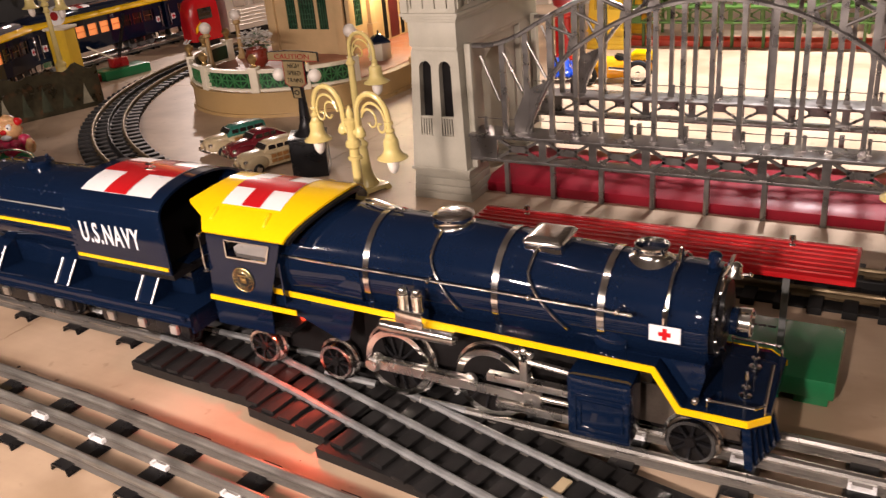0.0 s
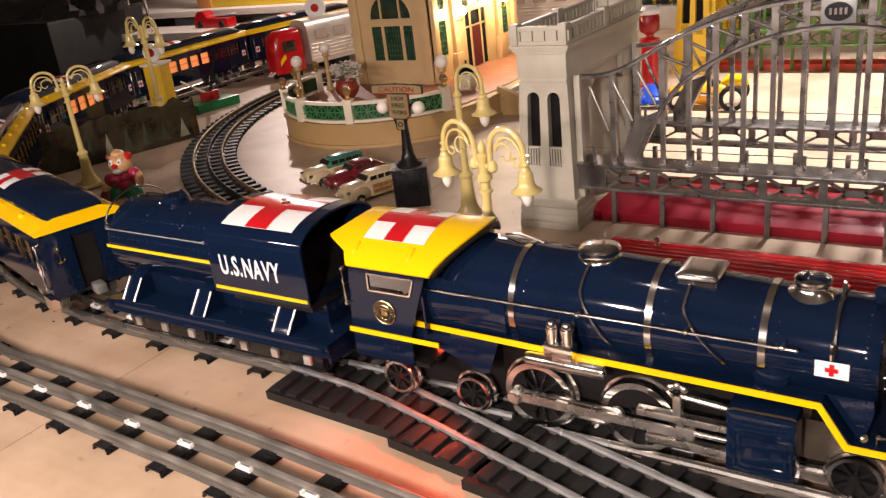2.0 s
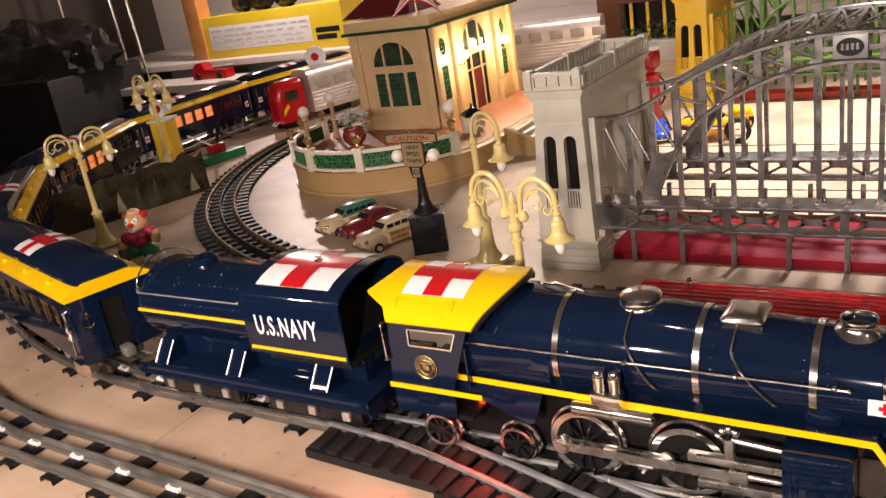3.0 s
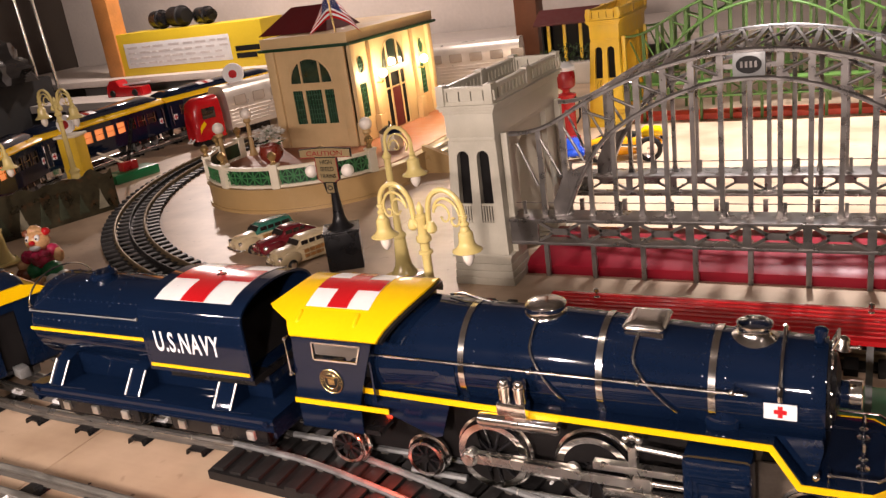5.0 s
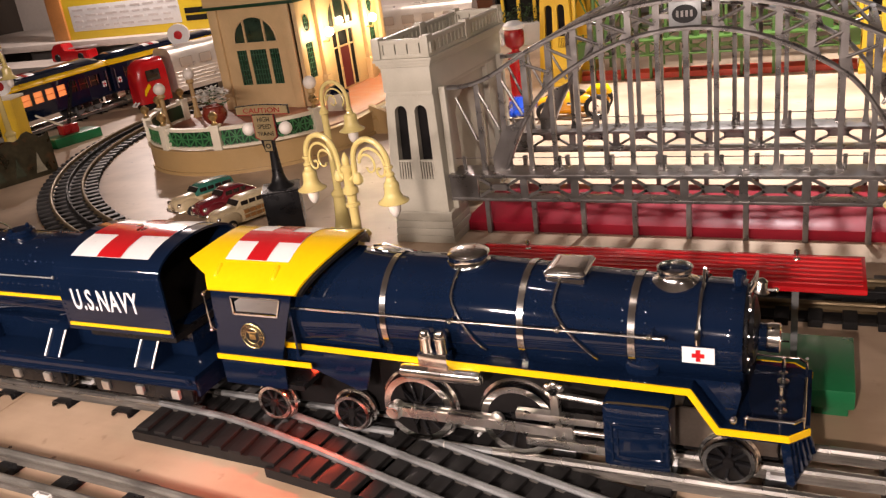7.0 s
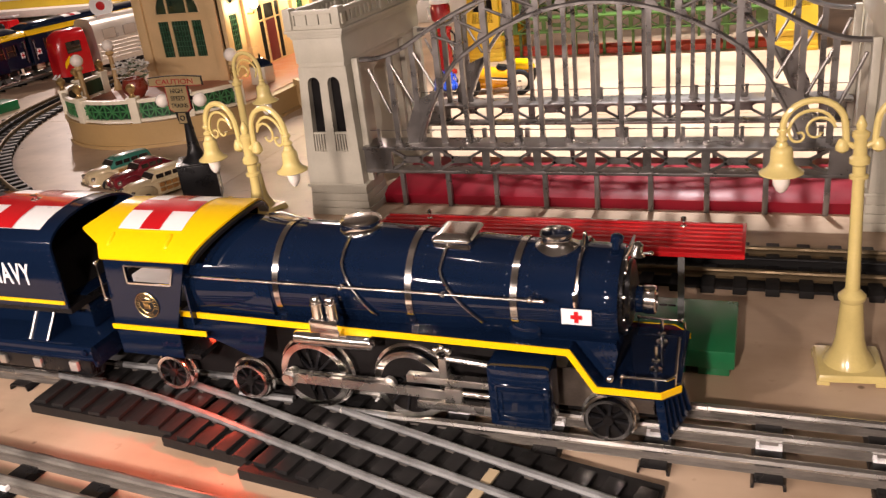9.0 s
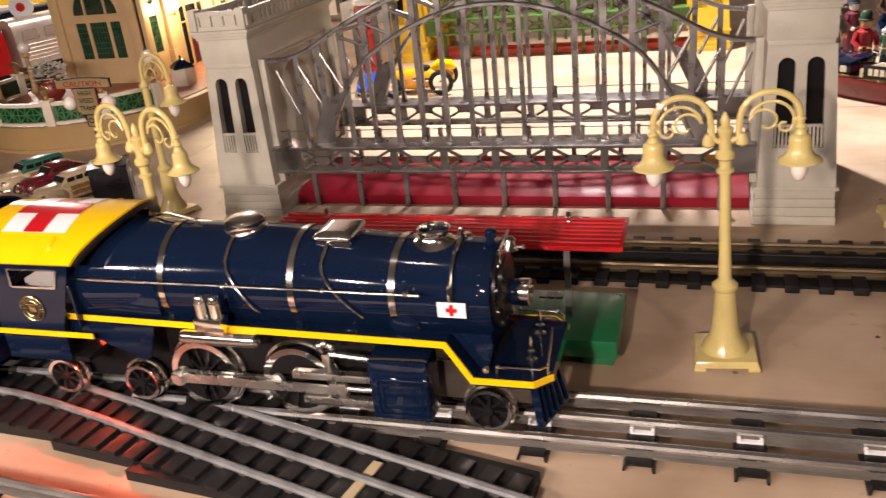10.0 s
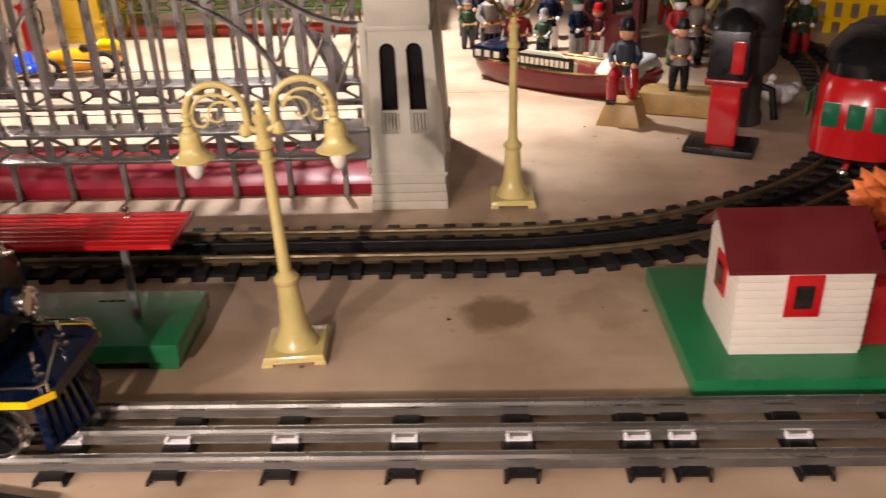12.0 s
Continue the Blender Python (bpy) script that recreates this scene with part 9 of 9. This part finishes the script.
def trolley():
    root = thing("red_trolley", "glossy red rounded trolley with green windows", "toy trolley", at=(1.236, 0.160, 0), rz=58)
    P = lambda name, bm, mat, parent=None, label="": part(name, bm, mat, parent or root, label)
    bm = bmesh.new()
    N = 28
    prof = [(0.88, 0.020), (1.0, 0.026), (1.0, 0.052), (0.97, 0.100), (0.90, 0.112)]
    def ring(k, z):
        return [bm.verts.new((0.120 * k * math.copysign(abs(math.cos(t)) ** 0.6, math.cos(t)), 0.056 * k * math.copysign(abs(math.sin(t)) ** 0.6, math.sin(t)), z)) for t in [math.tau * j / N for j in range(N)]]
    rings = [ring(k, z) for k, z in prof]
    for a, b in zip(rings, rings[1:]):
        for j in range(N):
            bm.faces.new((a[j], a[(j + 1) % N], b[(j + 1) % N], b[j]))
    bm.faces.new(rings[0])
    bm.faces.new(list(reversed(rings[-1])))
    P("body", bm, RED)
    bm = bmesh.new()
    rings = [ring(k, z) for k, z in ((0.86, 0.112), (0.86, 0.126), (0.94, 0.128), (0.88, 0.138), (0.60, 0.150), (0.2, 0.154))]
    for a, b in zip(rings, rings[1:]):
        for j in range(N):
            bm.faces.new((a[j], a[(j + 1) % N], b[(j + 1) % N], b[j]))
    bm.faces.new(list(reversed(rings[-1])))
    P("roof", bm, BLACK, None, "glossy black roof")
    WINGREEN = surface("green_window_tint", (0.012, 0.13, 0.06), 0.15, 0, 0.1, coat=0.8)
    for s in (-1, 1):
        for k in range(6):
            bm = bmesh.new()
            x = -0.085 + 0.034 * k
            box(bm, x - 0.010, x + 0.010, s * 0.056 - 0.0015, s * 0.056 + 0.0015, 0.060, 0.088, 0.0014)
            P("window", bm, WINGREEN, None, "round-cornered green window")
    for s in (-1, 1):
        for y in (-0.026, 0.0, 0.026):
            bm = bmesh.new()
            box(bm, s * 0.1190 - 0.0022, s * 0.1190 + 0.0022, y - 0.009, y + 0.009, 0.060, 0.088, 0.0014)
            P("window", bm, WINGREEN)
    bm = bmesh.new()
    box(bm, -0.085, 0.085, -0.036, 0.036, 0.010, 0.021, 0.003)
    P("truck", bm, BLACK)
    for s in (-1, 1):
        for x in (-0.055, 0.055):
            bm = bmesh.new()
            lathe(bm, [(0.013, -0.004), (0.013, 0.004), (0, 0.005)], (x, s * 0.030, 0.0280), (0, s, 0), 16)
            P("wheel", bm, BLACK)
    bm = bmesh.new()
    tube(bm, [(-0.118, 0, 0.020), (-0.142, 0, 0.018)], 0.004, 8)
    ball(bm, (-0.144, 0, 0.018), 0.006, 10)
    P("coupler", bm, NICKEL)
    return root


trolley()


def sleigh_boat():
    root = thing("toy_boat", "dark red toy riverboat with white bow and name board", "toy boat", at=(0.905, 0.495, 0), rz=-36)
    P = lambda name, bm, mat, parent=None, label="": part(name, bm, mat, parent or root, label)
    bm = bmesh.new()
    N = 18
    rings = []
    for z, k in ((0.0, 0.86), (0.006, 0.92), (0.020, 0.98), (0.030, 1.0), (0.034, 0.98)):
        rings.append([bm.verts.new((0.165 * k * math.cos(t), 0.058 * k * math.copysign(abs(math.sin(t)) ** 0.8, math.sin(t)), z + 0.010 * max(0, math.cos(t)) ** 3)) for t in [math.tau * j / (2 * N) for j in range(2 * N)]])
    for a, b in zip(rings, rings[1:]):
        for j in range(2 * N):
            bm.faces.new((a[j], a[(j + 1) % (2 * N)], b[(j + 1) % (2 * N)], b[j]))
    bm.faces.new(rings[0])
    bm.faces.new(list(reversed(rings[-1])))
    MAROON = surface("maroon_hull", (0.13, 0.008, 0.012), 0.35, 0, 0.2, 40, 300, 0.05, coat=0.3)
    hull = P("hull", bm, MAROON)
    bm = bmesh.new()
    tube(bm, [(0.150 * math.cos(t), 0.0560 * math.copysign(abs(math.sin(t)) ** 0.8, math.sin(t)), 0.036 + 0.008 * max(0, math.cos(t)) ** 3) for t in [math.tau * j / 36 for j in range(36)]], 0.0022, 6, closed=True)
    P("gold_line", bm, GOLDPLATE, hull)
    bm = bmesh.new()
    prism(bm, [(-0.070, 0.034), (0.050, 0.034), (0.050, 0.050), (0.020, 0.062), (-0.040, 0.062), (-0.070, 0.050)], -0.050, -0.046, "xz")
    nb = P("name_board", bm, IVORY)
    bm = bmesh.new()
    box(bm, -0.064, 0.046, -0.0520, -0.0500, 0.037, 0.057, 0.001)
    nb2 = P("board_face", bm, BLACKMATT, nb)
    for k in range(11):
        bm = bmesh.new()
        box(bm, -0.056 + 0.0088 * k, -0.0500 + 0.0088 * k, -0.0527, -0.0520, 0.042, 0.052)
        P("name_bar", bm, IVORY, nb2, "pale bar of unreadable writing")
    bm = bmesh.new()
    box(bm, 0.075, 0.150, -0.046, 0.046, 0.038, 0.060, 0.006, top=(0.012, 0.008))
    P("white_bow", bm, WHITE, None, "white bow housing")
    bm = bmesh.new()
    box(bm, -0.150, -0.090, -0.040, 0.040, 0.034, 0.056, 0.004)
    P("stern_house", bm, NAVY)
    for k in range(3):
        bm = bmesh.new()
        box(bm, -0.142 + 0.018 * k, -0.132 + 0.018 * k, -0.0412, -0.0400, 0.040, 0.050)
        P("stern_window", bm, IVORY)
    return root


sleigh_boat()
def toy_figure(name, label, category, at, rz, h, coat, legs, skin, hat, kneel=False):
    """A small painted figure in one mesh: legs, coat, belt, arms, head and hat."""
    bm = bmesh.new()
    mats = []

    def lay(mat, build):
        if mat not in mats:
            mats.append(mat)
        n0 = len(bm.faces)
        build()
        bm.faces.ensure_lookup_table()
        for f in bm.faces[n0:]:
            f.material_index = mats.index(mat)
    hip = 0.040 if kneel else 0.046
    if kneel:
        lay(legs, lambda: tube(bm, [(-0.008, 0, hip + 0.004), (-0.011, -0.022, 0.034), (-0.012, -0.020, 0.018), (-0.012, -0.018, 0.0)], [0.0100, 0.0095, 0.0080, 0.0065], 10))
        lay(legs, lambda: tube(bm, [(0.009, 0, hip + 0.004), (0.012, -0.006, 0.022), (0.012, 0.002, 0.009), (0.012, 0.020, 0.007)], [0.0100, 0.0095, 0.0080, 0.0065], 10))
        lay(BLACK, lambda: box(bm, -0.018, -0.006, -0.030, -0.012, 0.0, 0.006, 0.002))
    else:
        for q in (-1, 1):
            lay(legs, lambda q=q: tube(bm, [(q * 0.007, 0, hip + 0.004), (q * 0.009, -0.002, 0.024), (q * 0.010, 0.001, 0.003)], [0.0090, 0.0078, 0.0060], 10))
            lay(BLACK, lambda q=q: box(bm, q * 0.010 - 0.005, q * 0.010 + 0.005, -0.010, 0.006, 0.0, 0.005, 0.0015))
    lay(coat, lambda: lathe(bm, [(0.0, hip - 0.004), (0.0150, hip - 0.002), (0.0125, hip + 0.012), (0.0150, hip + 0.030), (0.0140, hip + 0.038), (0.0060, hip + 0.043), (0, hip + 0.044)], (0, 0, 0), (0, 0, 1), 14))
    lay(GOLDPLATE, lambda: lathe(bm, [(0.0130, hip + 0.010), (0.0136, hip + 0.0115), (0.0134, hip + 0.0145), (0.0128, hip + 0.016)], (0, 0, 0), (0, 0, 1), 14))
    for q in (-1, 1):
        lay(coat, lambda q=q: tube(bm, [(q * 0.0130, 0, hip + 0.036), (q * 0.0195, -0.003, hip + 0.022), (q * 0.0150, -0.014, hip + 0.013)], [0.0056, 0.0050, 0.0042], 8))
        lay(skin, lambda q=q: ball(bm, (q * 0.0140, -0.016, hip + 0.012), 0.0042, 8))
    lay(skin, lambda: ball(bm, (0, -0.001, hip + 0.052), 0.0100, 12, 1.12))
    lay(hat, lambda: lathe(bm, [(0.0125, hip + 0.056), (0.0120, hip + 0.058), (0.0098, hip + 0.0590), (0.0094, hip + 0.068), (0.0060, hip + 0.072), (0, hip + 0.073)], (0, 0.001, 0), (0, 0, 1), 12))
    bm.transform(Matrix.Diagonal((h, h, h, 1)))
    return single(name, bm, mats, label, category, "painted toy figures", at=at, rz=rz)


BRASSY = surface("toy_soldier_coat", (0.02, 0.03, 0.05), 0.4, 0, 0.2, 60, 300, 0.05)
PLINTH = surface("gold_wood_plinth", (0.42, 0.27, 0.10), 0.4, 0, 0.15, 60, 300, 0.05)
for k, (x, y, rz) in enumerate(((0.965, 0.300, -20),)):
    bm = bmesh.new()
    box(bm, -0.030, 0.030, -0.030, 0.030, 0.0, 0.030, 0.001, top=(0.010, 0.006))
    single("figure_plinth", bm, PLINTH, "gold wooden plinth under the kneeling figure", "plinth", at=(x, y, 0), rz=rz)
    toy_figure("soldier_figurine", "small kneeling toy soldier in dark coat and red trousers", "figurine", (x, y, 0.0295), rz, 1.0, BRASSY, DARKRED, SKIN, BLACK, True)
bm = bmesh.new()
box(bm, -0.055, 0.055, -0.030, 0.030, 0.0, 0.030, 0.002)
single("drum_crate", bm, PLINTH, "tan wooden crate behind the kneeling figure", "crate", at=(1.055, 0.345, 0), rz=-20)
toy_figure("drummer_figurine", "small toy drummer in grey and black on a crate", "figurine", (1.050, 0.345, 0.0295), -10, 0.85, surface("grey_glaze", (0.16, 0.13, 0.12), 0.4), BLACK, SKIN, BLACK)


def booth():
    root = thing("fair_booth", "red fairground booth with dark windows", "toy booth", at=(1.020, 0.760, 0), rz=-15)
    P = lambda name, bm, mat, parent=None, label="": part(name, bm, mat, parent or root, label)
    bm = bmesh.new()
    box(bm, -0.055, 0.055, -0.050, 0.050, 0.0, 0.150, 0.003)
    P("body", bm, bpy.data.materials["maroon_hull"])
    for k in range(2):
        bm = bmesh.new()
        box(bm, -0.042 + 0.048 * k, -0.006 + 0.048 * k, -0.0520, -0.0500, 0.070, 0.120, 0.001)
        P("window", bm, GLASSDARK)
    bm = bmesh.new()
    box(bm, -0.020, 0.020, -0.0520, -0.0500, 0.125, 0.145)
    P("notice", bm, IVORY)
    bm = bmesh.new()
    lathe(bm, [(0.090, 0.150), (0.088, 0.156), (0.03, 0.190), (0, 0.200)], (0, 0, 0), (0, 0, 1), 4)
    P("roof", bm, BLACK)
    return root


booth()
# a crowd of small painted pieces round the booth and the boat
rnd = random.Random(21)
CROWD = [DARKRED, NAVY, WHITE, GREEN, GOLDPLATE, SKIN, BLACK, YELLOWPAINT, RED, IVORY]
DULL = [surface("dull_toy_%s" % n, c, 0.4, 0, 0.3, 80, 400, 0.1) for n, c in (("plum", (0.10, 0.01, 0.02)), ("slate", (0.03, 0.04, 0.06)), ("moss", (0.02, 0.05, 0.02)), ("umber", (0.06, 0.03, 0.015)), ("ash", (0.22, 0.20, 0.18)))]
for k in range(44):
    x, y = rnd.uniform(0.74, 1.34), rnd.uniform(0.60, 1.0)
    if (x - 1.02) ** 2 + (y - 0.76) ** 2 < 0.010 or y < 1.42 - 0.95 * x:
        continue
    a, b, c = rnd.choice(DULL + CROWD[:3]), rnd.choice(DULL + CROWD[:4]), rnd.choice([SKIN, WHITE, SKIN])
    toy_figure("fair_figurine", "small painted fairground figurine on the table", "figurine", (x, y, 0.0), rnd.uniform(-40, 40), rnd.uniform(0.75, 1.2), a, b, c, rnd.choice(DULL + [RED, GOLDPLATE]))


def big_wheel():
    root = thing("big_wheel", "small gold wire big wheel with red seats", "toy ride", at=(1.200, 0.640, 0), rz=-30)
    P = lambda name, bm, mat, parent=None, label="": part(name, bm, mat, parent or root, label)
    for s in (-1, 1):
        for q in (-1, 1):
            bm = bmesh.new()
            tube(bm, [(q * 0.075, s * 0.025, 0.0), (0, s * 0.020, 0.150)], 0.0048, 8)
            P("leg", bm, CREAM)
        bm = bmesh.new()
        tube(bm, [(0.110 * math.cos(t), s * 0.016, 0.150 + 0.110 * math.sin(t)) for t in [math.tau * j / 40 for j in range(40)]], 0.0026, 6, closed=True)
        P("ring", bm, GOLDPLATE)
        for j in range(8):
            t = math.tau * j / 8
            bm = bmesh.new()
            tube(bm, [(0, s * 0.016, 0.150), (0.110 * math.cos(t), s * 0.016, 0.150 + 0.110 * math.sin(t))], 0.0014, 6)
            P("spoke", bm, GOLDPLATE)
    for j in range(8):
        t = math.tau * j / 8
        bm = bmesh.new()
        box(bm, 0.110 * math.cos(t) - 0.013, 0.110 * math.cos(t) + 0.013, -0.012, 0.012, 0.133 + 0.110 * math.sin(t), 0.147 + 0.110 * math.sin(t), 0.002)
        P("seat", bm, RED if j % 2 else NAVY)
    return root


big_wheel()


# yellow picket fence by the far track
fence = thing("yellow_fence", "bright yellow picket fence by the far track", "fence", at=(1.43, 0.86, 0), rz=-32)
for i in range(9):
    bm = bmesh.new()
    x = -0.12 + 0.03 * i
    prism(bm, [(x - 0.008, 0.0), (x + 0.008, 0.0), (x + 0.008, 0.075), (x, 0.090), (x - 0.008, 0.075)], -0.002, 0.002, "xz")
    part("picket", bm, YELLOW, fence)
for z in (0.025, 0.062):
    bm = bmesh.new()
    box(bm, -0.135, 0.135, 0.002, 0.005, z - 0.005, z + 0.005)
    part("fence_rail", bm, YELLOW, fence)


# ---- seen through the bridge ----
def racing_car():
    root = thing("racing_car", "orange yellow toy racing car with black tyres", "toy car", at=(0.070, 0.640, 0), rz=8)
    P = lambda name, bm, mat, parent=None, label="": part(name, bm, mat, parent or root, label)
    bm = bmesh.new()
    lathe(bm, [(0.004, -0.074), (0.012, -0.068), (0.019, -0.040), (0.021, -0.010), (0.019, 0.020), (0.012, 0.052), (0.006, 0.066), (0, 0.068)], (0, 0, 0.027), (1, 0, 0), 22)
    ORANGEE = surface("orange_enamel", (0.74, 0.33, 0.012), 0.16, 0, 0.08, coat=0.6)
    body = P("body", bm, ORANGEE)
    bm = bmesh.new()
    tube(bm, [(0.026, 0, 0.044), (0.038, 0, 0.050), (0.062, 0, 0.049), (0.070, 0, 0.042)], [0.006, 0.011, 0.010, 0.003], 12)
    P("head_fairing", bm, YELLOW, body, "yellow fairing behind the seat")
    bm = bmesh.new()
    lathe(bm, [(0.010, -0.004), (0.014, 0.0), (0.011, 0.006), (0, 0.006)], (0.010, 0, 0.044), (0.2, 0, 1), 18)
    P("cockpit", bm, BLACK, body)
    bm = bmesh.new()
    box(bm, -0.060, -0.040, -0.036, 0.036, 0.022, 0.025, 0.001)
    P("front_axle", bm, BLACK, body)
    for s in (-1, 1):
        bm = bmesh.new()
        tube(bm, [(-0.010, s * 0.021, 0.030), (0.020, s * 0.026, 0.028), (0.060, s * 0.026, 0.027)], 0.0030, 8)
        P("exhaust_pipe", bm, NICKEL, body)
        for x, r in ((-0.048, 0.020), (0.046, 0.024)):
            bm = bmesh.new()
            tube(bm, [(x + (r - 0.005) * math.cos(k * math.tau / 24), s * 0.037, r + (r - 0.005) * math.sin(k * math.tau / 24)) for k in range(24)], 0.005, 8, closed=True)
            w = P("wheel", bm, BLACKMATT, None, "black rubber tyre on a chrome rim")
            bm = bmesh.new()
            lathe(bm, [(r - 0.008, -0.003), (r - 0.007, 0.003), (r - 0.010, 0.002), (0.004, 0.0015), (0.003, 0.004), (0, 0.0045)], (x, s * 0.037, r), (0, s, 0), 20)
            P("rim", bm, NICKEL, w)
    return root


racing_car()
BLUEE = surface("bright_blue_enamel", (0.01, 0.06, 0.45), 0.25, 0, 0.1, coat=0.6)
ob = toy_car("bright blue die-cast roadster behind the bridge", BLUEE)
ob.matrix_world = pose(-0.045, 0.660, 0, 0, 0, 110)


def pump():
    root = thing("fuel_pump", "red toy fuel pump with a glazed head and white cap", "toy pump", at=(-0.098, 0.811, 0))
    bm = bmesh.new()
    lathe(bm, [(0.024, 0), (0.024, 0.005), (0.017, 0.010), (0.017, 0.088), (0.021, 0.092), (0.021, 0.098), (0.008, 0.102), (0.008, 0.108), (0, 0.108)], (0, 0, 0), (0, 0, 1), 22)
    col = part("column", bm, RED, root)
    bm = bmesh.new()
    lathe(bm, [(0.010, 0.108), (0.019, 0.114), (0.021, 0.122), (0.021, 0.142), (0.018, 0.148), (0, 0.148)], (0, 0, 0), (0, 0, 1), 24)
    head = part("head", bm, DARKRED, root)
    bm = bmesh.new()
    lathe(bm, [(0.0200, 0.1482), (0.0225, 0.150), (0.0215, 0.157), (0.012, 0.164), (0, 0.166)], (0, 0, 0), (0, 0, 1), 24)
    part("cap", bm, WHITE, head, "white domed cap")
    bm = bmesh.new()
    lathe(bm, [(0.012, 0.0), (0.013, 0.002), (0.013, 0.005), (0.0, 0.006)], (-0.021, -0.010, 0.130), (-1, -0.5, 0), 22)
    part("dial", bm, WHITE, head, "round white dial")
    bm = bmesh.new()
    tube(bm, [(0.018, -0.004, 0.094), (0.030, -0.008, 0.084), (0.030, -0.010, 0.050), (0.021, -0.008, 0.036)], 0.0022, 8)
    part("hose", bm, BLACKMATT, col)
    return root


pump()


def track_shelter():
    """A dark open shelter behind the bridges with yellow posts and green bushes in front."""
    root = thing("track_shelter", "dark open shelter with maroon roof, yellow posts and green bushes", "toy building", at=(-0.310, 1.62, 0))
    MAROON = surface("dull_maroon_paint", (0.070, 0.010, 0.010), 0.5, 0, 0.2, 40, 300, 0.04)
    PALEBASE = surface("pale_grey_base", (0.55, 0.53, 0.50), 0.5, 0, 0.1, 30, 200, 0.04)
    FOLIAGE = surface("dark_green_foliage", (0.030, 0.060, 0.018), 0.6, 0, 0.4, 90, 300, 0.1)
    bm = bmesh.new()
    box(bm, -0.15, 0.15, -0.10, 0.10, 0.0, 0.062, 0.002)
    part("base", bm, PALEBASE, root)
    bm = bmesh.new()
    box(bm, -0.11, 0.13, 0.050, 0.056, 0.0625, 0.172)
    box(bm, -0.11, -0.104, -0.040, 0.0495, 0.0625, 0.172)
    box(bm, 0.124, 0.13, -0.040, 0.0495, 0.0625, 0.172)
    box(bm, -0.1035, 0.1235, -0.040, 0.0495, 0.0625, 0.074)
    part("wall", bm, BLACKMATT, root)
    bm = bmesh.new()
    prism(bm, [(-0.066, 0.1725), (0.066, 0.1725), (0.066, 0.178), (0.0, 0.215), (-0.066, 0.178)], -0.125, 0.145, "yz")
    part("roof", bm, MAROON, root, "maroon pitched roof")
    for x in (-0.085, -0.035, 0.015, 0.065, 0.115):
        bm = bmesh.new()
        box(bm, x - 0.005, x + 0.005, -0.048, -0.0405, 0.0625, 0.172, 0.001)
        part("post", bm, YELLOWPAINT, root, "yellow post")
    rnd = random.Random(7)
    for k in range(7):
        bm = bmesh.new()
        c = Vector((-0.10 + 0.036 * k, -0.062 + rnd.uniform(-0.006, 0.006), 0.0625))
        h = rnd.uniform(0.030, 0.055)
        for i in range(60):
            p = c + Vector((rnd.uniform(-0.018, 0.018), rnd.uniform(-0.014, 0.014), rnd.uniform(0.0, h)))
            u = Vector((rnd.uniform(-1, 1), rnd.uniform(-1, 1), rnd.uniform(-0.3, 1))).normalized() * 0.007
            v = u.orthogonal().normalized() * 0.003
            faces_from(bm, [p, p + u * 0.5 + v, p + u, p + u * 0.5 - v], [(0, 1, 2, 3)])
        part("bush", bm, FOLIAGE, root, "small green bush")
    return root


track_shelter()


# ---- crumbs and flakes lying about on the board ----
def floor_debris():
    rnd = random.Random(41)
    bm = bmesh.new()
    for i in range(150):
        x, y = rnd.uniform(-0.75, 1.25), rnd.uniform(-0.62, 0.62)
        if MID_Y - 0.07 < y < MID_Y + 0.07 and x > -0.3:
            continue
        r = rnd.choice((0.0008, 0.0010, 0.0013, 0.0020)) * rnd.uniform(0.8, 1.2)
        a = rnd.uniform(0, math.tau)
        rim = [(x + r * rnd.uniform(0.6, 1.5) * math.cos(a + k * math.tau / 5), y + r * rnd.uniform(0.6, 1.5) * math.sin(a + k * math.tau / 5), 0.0002) for k in range(5)]
        faces_from(bm, rim + [(x, y, 0.0002 + r * 0.7)], [(k, (k + 1) % 5, 5) for k in range(5)])
    return single("floor_debris", bm, CRUMB, "dark crumbs and paint flakes scattered on the table top", "debris", kind="stuff")


CRUMB = surface("dark_crumbs", (0.06, 0.045, 0.032), 0.7, 0, 0.5, 90, 300, 0.05)
floor_debris()
